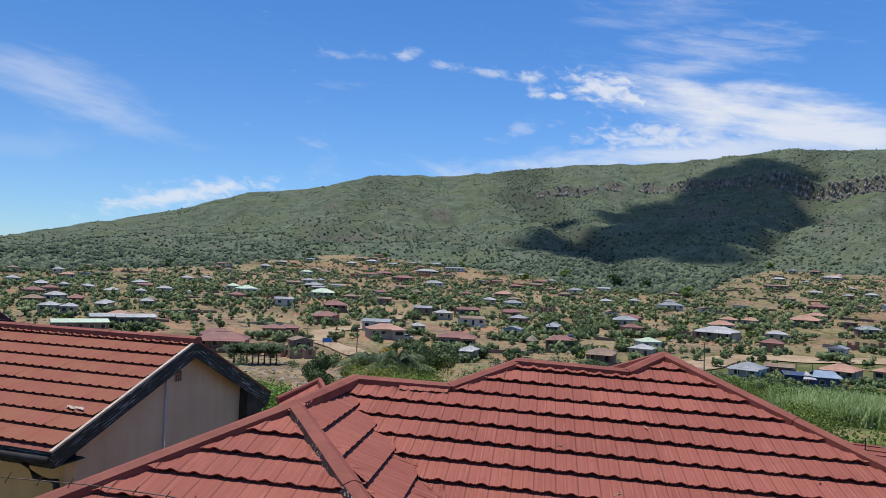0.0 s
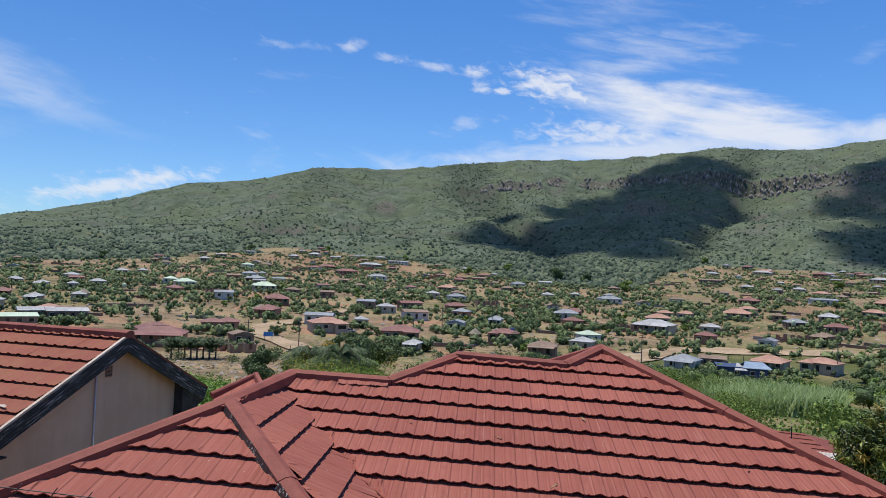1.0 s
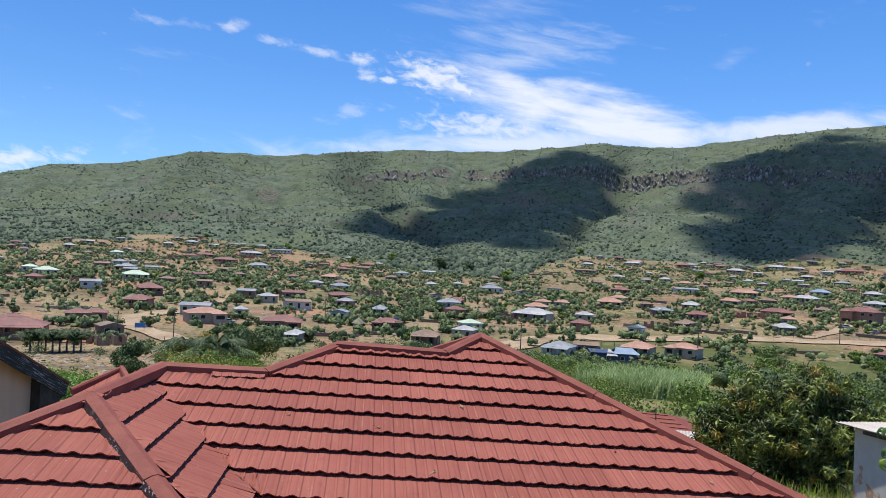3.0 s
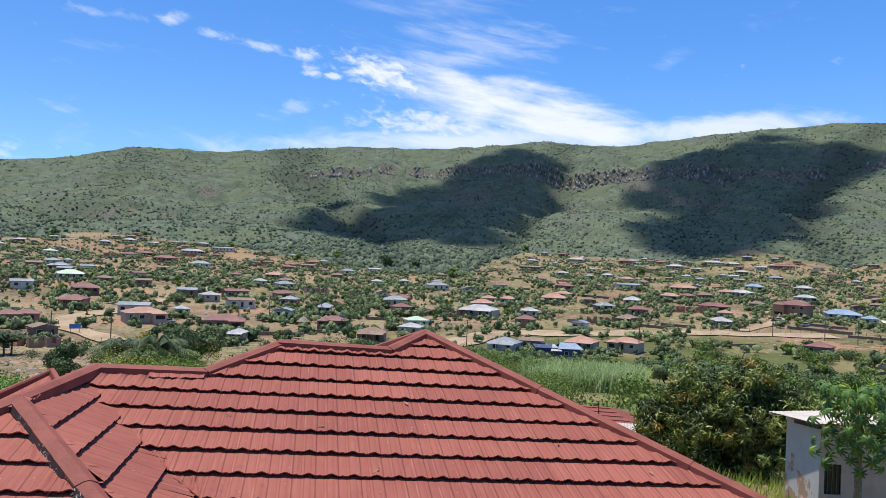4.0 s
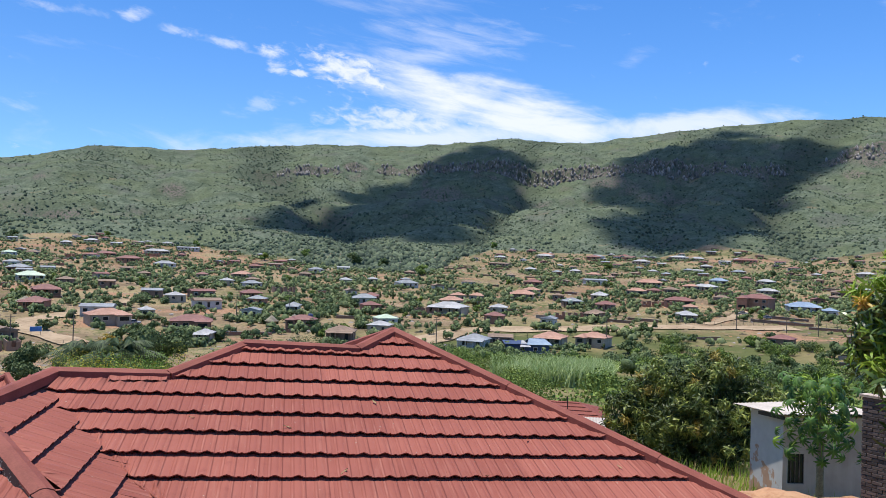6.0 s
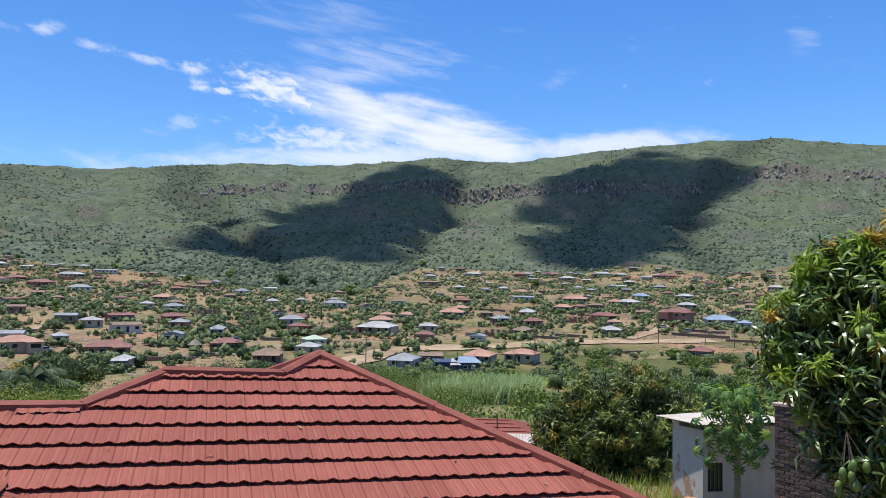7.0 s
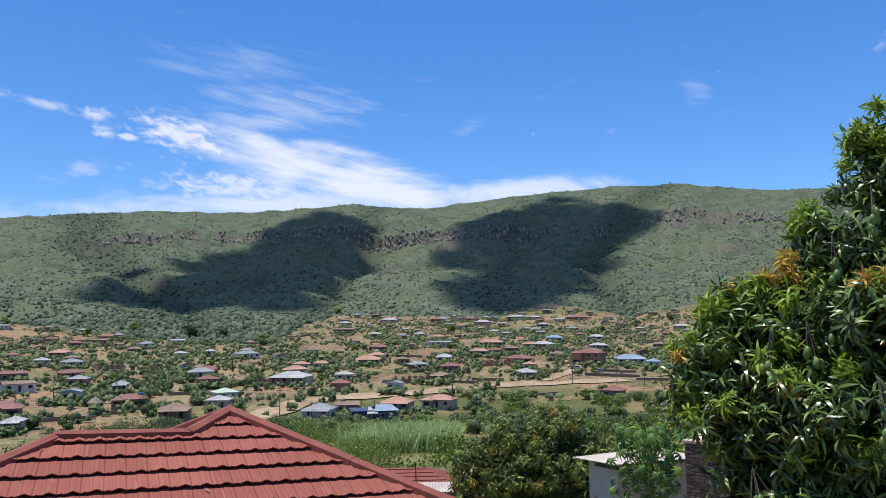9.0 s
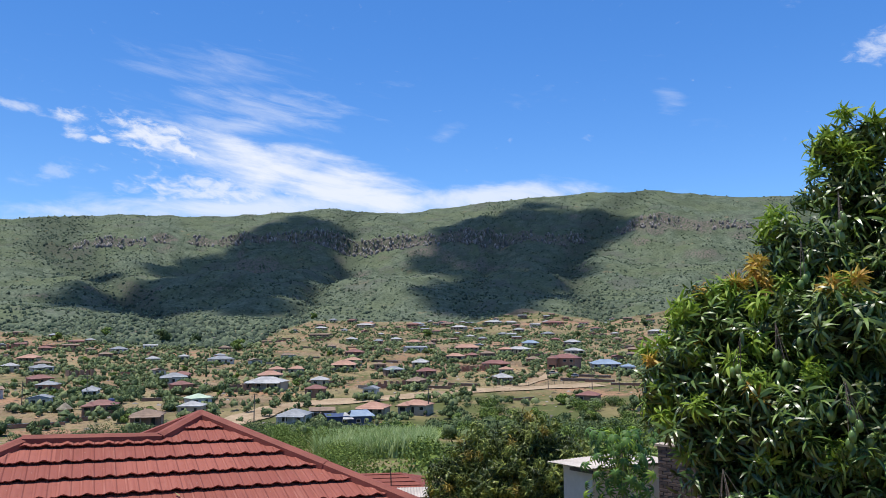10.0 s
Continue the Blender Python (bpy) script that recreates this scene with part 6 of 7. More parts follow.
for tone, rows in (("W", HOUSES_W2), ("R", HOUSES_R2), ("P", HOUSES_P2), ("N", [(-22.4, 242, 9)]), ("W", HOUSES_W), ("P", HOUSES_P), ("R", HOUSES_R), ("T", HOUSES_T), ("G", HOUSES_G), ("N", HOUSES_N), ("B", HOUSES_B)):
    for k, (az, r, wide) in enumerate(rows):
        tall = 2 if (tone, round(az)) in (("R", 44),) else 1
        place_house(tone, az, r, wide, None, tall, None, tone in "NT" and k % 2 == 0, k % 4 == 1 and r < 480)


for az, r, wide in ((-26.2, 231, 15), (-24.1, 242, 14), (-22.6, 240, 12)):
    place_house("G" if wide > 14 else "W", az, r, wide, -az + 6, 1, 1, True)


def blue_house():
    """The blue house with its light blue roofs and yard wall, at the foot of the slope."""
    house = tagged(empty("house"), "deep blue house with light blue metal roofs behind a grey wall", "house", "village houses")
    mat = WALL_TONES[4][0]
    part("wall", boxed((-7.2, -3.0, -1.5), (6.4, 4.0, 3.0)), mat, house)
    for x0, x1, y0, z in ((-0.6, 7.4, -3.8, 3.0), (-2.9, 0.6, -5.2, 2.4)):
        bm = slab([(x0, y0, z), (x1, y0, z), (x1 - 1.8, 1.0, z + 1.5), (x0 + 1.2, 1.0, z + 1.5)], 0.12)
        part("roof", bm, ROOF_TONES["B"] if x0 > -1 else ROOF_TONES["W"], house)
    part("roof", slab([(-7.6, -3.4, 3.05), (-0.4, -3.4, 3.05), (-0.4, 4.3, 3.4), (-7.6, 4.3, 3.4)], 0.12), mat, house, "flat blue parapet roof")
    part("roof", slab([(-0.6, 4.5, 3.0), (7.4, 4.5, 3.0), (5.6, 1.0, 4.5), (0.6, 1.0, 4.5)], 0.12), ROOF_TONES["B"], house)
    for x in (-5.6, -2.0, 2.2, 4.8):
        fr = part("window", boxed((x - 0.7, -3.07, 0.95), (x + 0.7, -2.98, 2.1)), M_PIPE, house)
        part("pane", boxed((x - 0.6, -3.09, 1.05), (x + 0.6, -3.06, 2.0)), M_GLASS, fr)
    part("yard_wall", boxed((-6.5, -9.0, -2.2), (9.0, -8.8, 1.0)), ROOF_TONES["T"], house, "grey block yard wall")
    c = on_ground(27.0, 192)
    house.matrix_world = pose(c.x, c.y, c.z - 0.3, 0, 0, -27 + 8) @ Matrix.Scale(0.82, 4)
    taken.append((c.x, c.y, 14))


blue_house()


def open_ground(x, y, gap):
    return all((x - a) ** 2 + (y - b) ** 2 > (gap + s * 0.55) ** 2 for a, b, s in taken)


tones = "WTTNRRNTNN"
count = 0
while count < 185:
    az, r = RNG.uniform(-42, 62), math.sqrt(RNG.uniform(205 ** 2, 850 ** 2))
    c = on_ground(az, r)
    if float(town_at(c.x, c.y)) < 0.7 or not open_ground(c.x, c.y, 8.5) or (38 < az < 52 and 235 < r < 292) or (az < -1 and r < 225):
        continue
    place_house(tones[int(RNG.integers(0, 10))], az, r, float(RNG.choice([6, 6, 8, 8, 10])), None, 1, int(RNG.choice([0, 1, 1, 2, 3, 3])), bool(RNG.uniform() < 0.35))
    count += 1


def tree_kind(kind):
    """One of several small trees: a trunk with limbs and a crown of leaf clumps."""
    words = ("round dark green shade tree", "spreading mango tree with dense crown", "tall dark cypress", "small olive-green thorn tree")[kind]
    tree = tagged(empty("tree"), f"{words} among the village houses", "tree", "village trees")
    if kind == 2:
        part("trunk", tube([(0, 0, -0.5), (0, 0, 4)], [0.25, 0.1], 6), M_BARK, tree)
        part_of(new("crown", tuft_mesh("crown", [(0.1 * math.sin(k * 2), 0.1 * math.cos(k * 3), 0.9 + 0.85 * k, 0.75 - 0.066 * k, 0.9) for k in range(10)], 60, 0.5, M_BUSH)), tree)
        return tree
    size = (2.6, 3.2, 0, 2.0)[kind]
    part("trunk", tube([(0, 0, -0.6), (0.1, 0, size * 0.6), (0.05, 0.1, size)], [0.24, 0.18, 0.1], 6), M_BARK, tree)
    lobes = []
    for k in range(13):
        a = k * 2.4
        q = size * (0.12 + 0.55 * ((k * 0.37) % 1))
        lobes.append((q * math.cos(a), q * math.sin(a), size * (0.42 + 0.85 * ((k * 0.61) % 1)), size * (0.27 + 0.2 * ((k * 0.43) % 1)), size * (0.25 + 0.17 * ((k * 0.29) % 1))))
    for k in (0, 3, 6):
        part("limb", tube([(0.05, 0.05, size * 0.6), lobes[k][:3]], [0.12, 0.04], 5), M_BARK, tree)
    part_of(new("crown", tuft_mesh("crown", lobes, 30, 0.66, (M_BUSH, M_FRESH, None, M_OLIVE)[kind])), tree)
    return tree


kinds = [tree_kind(k) for k in (0, 1, 2, 3)]
spots = []
while len(spots) < 205:
    az, r = RNG.uniform(-38, 60), math.sqrt(RNG.uniform(176 ** 2, 420 ** 2))
    c = on_ground(az, r)
    if open_ground(c.x, c.y, 2.2) and (az < 8 or az > 18 or r < 330 or RNG.uniform() < 0.6):
        spots.append((c, int(RNG.choice([0, 0, 1, 1, 3, 3, 3]))))
while len(spots) < 265:
    az, r = RNG.uniform(33.5, 60), RNG.uniform(120, 238)
    c = on_ground(az, r)
    if open_ground(c.x, c.y, 1.0) and RNG.uniform() < 0.6 + 0.4 * float(rough(np.array(az * 0.6), np.array(r * 0.05), 61)):
        spots.append((c, int(RNG.choice([0, 1, 1, 3]))))
for az, r in ((16.4, 316), (-7.9, 345), (-26, 350), (-22.6, 352)):
    spots.append((on_ground(az, r), 2))
used = set()
for c, k in spots:
    m = pose(c.x, c.y, c.z, 0, 0, RNG.uniform(0, 360)) @ Matrix.Scale(RNG.uniform(0.5, 1.1), 4)
    if k in used:
        copy_thing(kinds[k], m)
    else:
        used.add(k)
        kinds[k].matrix_world = m

# smaller trees and bushes of the village, past counting
BALL_V = np.array([(0, 0, 1), (0.9, 0, 0.4), (0.28, 0.85, 0.45), (-0.72, 0.53, 0.4), (-0.72, -0.53, 0.42), (0.28, -0.85, 0.4), (0.7, 0.5, -0.4), (-0.28, 0.85, -0.42), (-0.9, 0, -0.4), (-0.28, -0.85, -0.4), (0.72, -0.53, -0.4), (0, 0, -0.8)])
BALL_F = np.array([(0, 1, 2), (0, 2, 3), (0, 3, 4), (0, 4, 5), (0, 5, 1), (1, 6, 2), (2, 7, 3), (3, 8, 4), (4, 9, 5), (5, 10, 1), (6, 7, 2), (7, 8, 3), (8, 9, 4), (9, 10, 5), (10, 6, 1), (11, 7, 6), (11, 8, 7), (11, 9, 8), (11, 10, 9), (11, 6, 10)])


def village_green():
    """Trees and bushes crowding the gardens, denser in patches."""
    groups = {"near_bushes": [], "near_scrub": [], "far_bushes": [], "far_scrub": []}
    total = 0
    while total < 10300:
        az, r = RNG.uniform(-42, 66), RNG.uniform(172, 860) ** 0.5 * RNG.uniform(172, 860) ** 0.5
        if RNG.uniform() > 0.58 + 0.7 * float(rough(np.array(az * 0.5), np.array(r * 0.025), 31)):
            continue
        c = on_ground(az, r)
        if float(town_at(c.x, c.y)) < 0.35 or not open_ground(c.x, c.y, 0.4) or (37 < az < 51 and 235 < r < 285 and RNG.uniform() < 0.85) or (az < -1 and r < 215 and RNG.uniform() < 0.8):
            continue
        total += 1
        s = RNG.uniform(0.55, 1.0) ** 2 * 2.3
        if RNG.uniform() < 0.36:
            hx, hy, hs = taken[int(RNG.integers(19, len(taken)))]
            back = 1 - (hs * 0.3 + 4.5) / math.hypot(hx, hy)
            hx, hy = hx * back + RNG.normal(0, hs * 0.6), hy * back + RNG.normal(0, 1.5)
            c = Vector((hx, hy, float(ground_height(hx, hy))))
            r, s = math.hypot(hx, hy), RNG.uniform(0.6, 1.0) ** 1.5 * 1.9
        name = ("near_" if r < 380 else "far_") + ("bushes" if RNG.uniform() < 0.48 else "scrub")
        for k in range(3):
            groups[name].append((c.x + RNG.normal(0, s * 0.55), c.y + RNG.normal(0, s * 0.55), c.z + s * RNG.uniform(0.25, 1.15), s * RNG.uniform(0.4, 0.75), s * RNG.uniform(0.4, 0.75)))
    for name, some in groups.items():
        near = name.startswith("near")
        tagged(new(name, tuft_mesh(name, some, 6 if near else 1, 0.62 if near else 0.85, M_BUSH if name.endswith("bushes") else M_OLIVE, 0.8, 8 if near else 3)), "trees and bushes crowding the village gardens", "bushes", kind="stuff")


village_green()


def dry_clutter():
    """Low dry shrubs, heaps of earth and broken terraces between the gardens."""
    low = np.array([(0.1, 0.05, 0.42), (1.3, 0.1, -0.1), (0.3, 0.8, -0.1), (-1.1, 0.6, -0.1), (-0.95, -0.6, -0.1), (0.4, -0.8, -0.1)])
    low_f = np.array([(0, 1, 2), (0, 2, 3), (0, 3, 4), (0, 4, 5), (0, 5, 1)])
    for name, n, mat, words in (("dry_shrubs", 12000, M_STALK, "low brown dry shrubs between the gardens"), ("earth_heaps", 2200, M_EARTH, "low banks and heaps of red earth"), ("rubble", 2600, M_ROCK, "scattered grey stones and rubble")):
        az, r = RNG.uniform(-40, 62, n), np.sqrt(RNG.uniform(178 ** 2, 720 ** 2, n))
        x, y = r * np.sin(np.radians(az)), r * np.cos(np.radians(az))
        close = RNG.uniform(0, 1, n) < 0.18
        az, r = np.where(close, RNG.uniform(-40, -1, n), az), np.where(close, RNG.uniform(92, 190, n), r)
        x, y = r * np.sin(np.radians(az)), r * np.cos(np.radians(az))
        size = np.where(close, 0.5, 1.0) * RNG.uniform(0.3, 1.0, n) * (1.0 if name != "earth_heaps" else 0.8)
        verts, faces = scatter(low, low_f, turns(n, 0.1), np.stack([x, y, ground_height(x, y)], -1), size)
        verts[:, 2] += np.abs(RNG.normal(0, 0.08, len(verts)))
        tagged(new(name, fast_mesh(name, verts, faces, mat)), words, "shrubs" if name == "dry_shrubs" else "ground", kind="stuff")


dry_clutter()


def hill_trees():
    """Small round trees and bushes over the mountain side, dense and dark in the gullies, thin on the spurs."""
    n = 84000
    az, s = RNG.uniform(-44, 74, n), RNG.uniform(-0.24, 1.02, n)
    r = FOOT + s * (TOP - FOOT)
    x, y = r * np.sin(np.radians(az)), r * np.cos(np.radians(az))
    deep = ravines(az, np.clip(s, 0, 1))
    ledge = ledge_at(az)[0]
    talus = np.exp(-((s - ledge + 0.09) / 0.09) ** 2) * np.clip((az - 2) / 8, 0, 1)
    low = np.clip(1 - s / 0.22, 0, 1)
    thick = 0.42 + 0.30 * rough(x / 150, y / 150, 21) + 0.30 * rough(x / 42, y / 42, 22) + 0.45 * deep + 0.30 * talus + 0.18 * low
    thick = np.where((np.abs(s - ledge - 0.004) < 0.016) & (ledge_at(az)[1] > 0.25), 0.10, thick)
    keep = (RNG.uniform(0, 1, n) < thick) & (town_at(x, y) < RNG.uniform(0.15, 0.6, n))
    x, y, deep, low = x[keep], y[keep], deep[keep], low[keep]
    k = len(x)
    size = (0.8 + 1.35 * RNG.uniform(0, 1, k) ** 2.2) * (1 + 0.5 * deep + 0.25 * low)
    places = np.stack([x, y, ground_height(x, y) + size * 0.35], -1)
    radii = np.stack([size, size, size * RNG.uniform(0.75, 1.25, k)], -1)
    dark = RNG.uniform(0, 1, k) < 0.42 + 0.4 * deep
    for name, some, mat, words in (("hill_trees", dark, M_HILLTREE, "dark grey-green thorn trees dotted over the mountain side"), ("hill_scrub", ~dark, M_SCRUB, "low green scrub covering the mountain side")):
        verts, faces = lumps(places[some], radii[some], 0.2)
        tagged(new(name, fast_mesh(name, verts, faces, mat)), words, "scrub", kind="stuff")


hill_trees()


def gully_trees():
    """Large single trees at the foot of the mountain and along the edge of the village."""
    for az, r, size, kind in ((13.4, 560, 2.6, 0), (15.6, 545, 2.0, 0), (-10.4, 770, 2.4, 0), (24.2, 850, 1.5, 1), (9.5, 640, 1.5, 1), (49.5, 700, 1.9, 0), (47.0, 640, 1.6, 0), (53.0, 690, 1.8, 0), (33.0, 600, 1.4, 1), (1.5, 760, 1.3, 1), (-20.5, 600, 1.7, 0), (-4.5, 820, 1.3, 1), (44.5, 560, 1.5, 0), (18.5, 470, 1.5, 1), (6.5, 590, 1.4, 1), (56.0, 610, 1.7, 0)):
        copy_thing(kinds[kind], pose(*on_ground(az, r), 0, 0, az * 37) @ Matrix.Scale(size, 4) @ Matrix.Scale(1 / kinds[kind].scale.x, 4))


gully_trees()


def cliff_rocks():
    """Weathered grey blocks along the broken cliff under the crest."""
    n = 4200
    az = RNG.uniform(4, 62, n)
    ledge, sheer = ledge_at(az)
    keep = RNG.uniform(0.15, 0.9, n) < sheer
    az, ledge = az[keep], ledge[keep]
    s = ledge + RNG.uniform(-0.010, 0.014, len(az))
    r = FOOT + s * (TOP - FOOT)
    x, y = r * np.sin(np.radians(az)), r * np.cos(np.radians(az))
    sizes = RNG.uniform(0.4, 1.0, len(az)) ** 2 * RNG.uniform(2.0, 6.5, len(az))
    verts, faces = scatter(BALL_V * (0.6, 0.6, 1.5), BALL_F, turns(len(az), 0.2), np.stack([x, y, ground_height(x, y) + sizes * 0.3], -1), sizes)
    verts += RNG.normal(0, 0.3, verts.shape)
    tagged(new("cliff_rocks", fast_mesh("cliff_rocks", verts, faces, M_ROCK)), "weathered grey-brown rocks along the cliff under the crest", "rocks", kind="stuff")


cliff_rocks()


def yard_walls():
    """Low block walls and terrace edges between the gardens."""
    kinds = {}
    n = 0
    while n < 120:
        az, r = RNG.uniform(-34, 56), math.sqrt(RNG.uniform(190 ** 2, 600 ** 2))
        c = on_ground(az, r)
        if not open_ground(c.x, c.y, 3.0):
            continue
        n += 1
        key = (int(RNG.choice([7, 11, 16])), int(RNG.choice([0, 1, 1, 3])))
        m = pose(c.x, c.y, c.z, 0, RNG.normal(0, 1.5), -az + RNG.normal(0, 18))
        if key in kinds:
            copy_thing(kinds[key], m)
            continue
        wall = tagged(empty("yard_wall"), f"low {WALL_TONES[key[1]][1]} garden wall between the houses", "wall", "garden walls")
        part("body", boxed((-key[0] / 2, -0.1, -1.0), (key[0] / 2, 0.1, 0.9)), WALL_TONES[key[1]][0], wall)
        part("coping", boxed((-key[0] / 2 - 0.05, -0.14, 0.9), (key[0] / 2 + 0.05, 0.14, 0.98)), ROOF_TONES["T"], wall)
        wall.matrix_world = m
        kinds[key] = wall


yard_walls()


def unfinished_house(wide, deep, tall, wall):
    """Roofless block walls with door and window gaps, one corner still low."""
    mat, words = WALL_TONES[wall]
    ruin = tagged(empty("unfinished_house"), f"roofless {words} unfinished house with empty window gaps", "house", "unfinished houses")
    w, d = wide / 2, deep / 2
    for y, t in ((-d, tall), (d, tall * 0.8)):
        bays = max(3, int(wide / 2.2)) * 2 + 1
        for k in range(bays):
            x0, x1 = -w + wide * k / bays, -w + wide * (k + 1) / bays
            if k % 2:
                part("wall", boxed((x0, y - 0.1, -1.2), (x1, y + 0.1, 0.9 if k % 4 == 1 else 0.1)), mat, ruin)
            else:
                part("pier", boxed((x0, y - 0.11, -1.2), (x1, y + 0.11, t * (0.75 + 0.25 * ((k * 0.37) % 1)))), mat, ruin)
    for x in (-w, 0.15 * w, w):
        part("wall", boxed((x - 0.1, -d + 0.11, -1.2), (x + 0.1, d - 0.11, tall * (0.9 if x else 0.7))), mat, ruin)
    return ruin


ruins = {}
for az, r, wide, wall in ((-13.1, 192, 9, 3), (-10.6, 186, 7, 1), (24.5, 197, 8, 1), (30.4, 268, 12, 3), (32.6, 300, 9, 1), (19.0, 262, 10, 1), (36.6, 330, 11, 3), (28.3, 455, 10, 1), (3.5, 520, 12, 3), (-1.6, 590, 13, 3), (-6.5, 540, 11, 3), (41.4, 402, 9, 1), (8.0, 330, 8, 1), (-12.6, 330, 9, 3)):
    c = on_ground(az, r)
    key = (round(wide / 3) * 3, wall)
    m = pose(c.x, c.y, c.z + 0.1, 0, 0, -az + RNG.uniform(-15, 15))
    if key in ruins:
        copy_thing(ruins[key], m)
    else:
        ruins[key] = unfinished_house(key[0], 6.0, 2.6, wall)
        ruins[key].matrix_world = m


def poles():
    first = None
    for az, r, h in ((19.9, 198, 7.5), (33.0, 205, 7.5), (42.2, 262, 8), (45.5, 262, 8), (47.5, 258, 8), (-10.2, 190, 7), (-6.4, 196, 7), (4.6, 240, 7), (8.5, 252, 8)):
        m = pose(*on_ground(az, r), 0, 0, -az)
        if first is None:
            first = tagged(empty("utility_pole"), "weathered wooden utility pole with a crossarm", "pole", "utility poles")
            part("shaft", tube([(0, 0, -0.5), (0, 0, h)], [0.14, 0.1], 8), M_POLE, first)
            part("crossarm", boxed((-0.9, -0.06, h - 0.7), (0.9, 0.06, h - 0.55)), M_POLE, first)
            first.matrix_world = m
        else:
            copy_thing(first, m)


poles()


def rondavel(az, r, size):
    hut = tagged(empty("rondavel"), "round mud-walled hut with a conical thatched roof", "hut", "thatched huts")
    part("wall", tube([(0, 0, -1.0), (0, 0, 2.0)], size, 18), WALL_TONES[0][0], hut)
    bm = bmesh.new()
    bmesh.ops.create_cone(bm, cap_ends=True, segments=18, radius1=size + 0.7, radius2=0.08, depth=1.7, matrix=Matrix.Translation((0, 0, 2.5)))
    part("roof", bm, M_THATCH, hut, "pale weathered thatch")
    part("door", boxed((-0.4, -size - 0.04, -0.2), (0.4, -size + 0.1, 1.7)), M_DARK, hut)
    hut.matrix_world = pose(*on_ground(az, r), 0, 0, -az)


for az, r, size in ((7.2, 222, 1.4), (8.9, 226, 1.6), (-9.4, 268, 2.3), (-21.6, 300, 2.0)):
    rondavel(az, r, size)


def water_tank(az, r, mat, words):
    tank = tagged(empty("water_tank"), f"{words} plastic water tank on a steel stand", "tank", "water tanks")
    bm = tube([(0, 0, 2.0), (0, 0, 3.6), (0, 0, 3.85)], [0.8, 0.8, 0.35], 16)
    part("tank", bm, mat, tank, "", True)
    for x, y in ((-0.6, -0.6), (0.6, -0.6), (0.6, 0.6), (-0.6, 0.6)):
        part("leg", boxed((x - 0.06, y - 0.06, -0.4), (x + 0.06, y + 0.06, 2.0)), M_POLE, tank)
    tank.matrix_world = pose(*on_ground(az, r), 0, 0, -az)


water_tank(10.1, 224, WALL_TONES[4][0], "blue")
water_tank(30.2, 300, ROOF_TONES["G"], "green")
water_tank(-19.0, 330, ROOF_TONES["G"], "green")


def parked_car(az, r, turn, mat, words):
    """A small saloon: body, cabin with dark glass, four wheels with rims."""
    car = tagged(empty("car"), f"{words} saloon car parked on the dirt", "car", "parked cars")
    bm = boxed((-2.1, -0.82, 0.32), (2.1, 0.82, 0.92), 0.12)
    part("body", bm, mat, car)
    bm = bmesh.new()
    low, high = ((-1.25, -0.76), (1.0, 0.76)), ((-0.85, -0.62), (0.5, 0.62))
    rings = [[bm.verts.new((x, y, z)) for x, y in ((a[0], a[1]), (b[0], a[1]), (b[0], b[1]), (a[0], b[1]))] for (a, b), z in ((low, 0.9), (high, 1.42))]
    for k in range(4):
        bm.faces.new((rings[0][k], rings[0][(k + 1) % 4], rings[1][(k + 1) % 4], rings[1][k]))
    bm.faces.new(rings[1])
    part("cabin", bm, M_GLASS, car, "dark window glass")
    part("roof_panel", boxed((-0.86, -0.63, 1.42), (0.51, 0.63, 1.47), 0.02), mat, car)
    for x in (-1.3, 1.3):
        for y in (-0.8, 0.8):
            wheel = part("wheel", tube([(x, y - 0.1, 0.3), (x, y + 0.1, 0.3)], 0.3, 14), M_DARK, car)
            part("rim", tube([(x, y - 0.11, 0.3), (x, y + 0.11, 0.3)], 0.17, 10), ROOF_TONES["W"], wheel)
    car.matrix_world = pose(*on_ground(az, r), 0, 0, turn)


parked_car(42.6, 312, -30, ROOF_TONES["W"], "white")
parked_car(44.2, 300, 10, ROOF_TONES["T"], "grey")
parked_car(-2.6, 226, 30, ROOF_TONES["W"], "white")


def fence(points, label):
    """A wire fence: posts and three strands along bearings and distances."""
    f = tagged(empty("fence"), label, "fence", "field fences")
    path = [on_ground(a, r) for a, r in points]
    spots = []
    for p, q in zip(path, path[1:]):
        n = max(1, int((q - p).length / 3.2))
        spots += [p.lerp(q, k / n) for k in range(n)]
    spots = [Vector((p.x, p.y, float(ground_height(p.x, p.y)))) for p in spots]
    for p in spots:
        part("post", tube([p - Vector((0, 0, 0.4)), p + Vector((RNG.normal(0, 0.04), 0, 1.35))], 0.07, 6), M_POLE, f)
    for h in (0.4, 0.8, 1.2):
        part("wire", tube([p + Vector((0, 0, h)) for p in spots], 0.012, 4), M_STEEL, f)


fence([(36, 262), (40, 272), (44, 280), (48, 282), (52, 280)], "weathered post-and-wire fence along the dirt road")
fence([(-13, 196), (-10, 193), (-7, 190), (-4.5, 186), (-1, 184)], "post-and-wire fence round a dry field")
fence([(21, 206), (24, 212), (28, 216), (31, 220)], "post-and-wire fence beside the sandy road")


def road_sign():
    sign = tagged(empty("road_sign"), "blue sign board on two posts by the dirt road", "sign")
    part("board", boxed((-1.3, -0.04, 1.2), (1.3, 0.04, 2.4), 0.02), material("sign_blue", mottled((0.03, 0.16, 0.46), (0.05, 0.22, 0.56), 2.0, 0.5), 0.4), sign)
    for x in (-1.0, 1.0):
        part("post", boxed((x - 0.05, 0.05, -0.4), (x + 0.05, 0.13, 2.3)), M_POLE, sign)
    c = on_ground(-8.7, 206)
    sign.matrix_world = pose(c.x, c.y, c.z, 0, 0, 8)


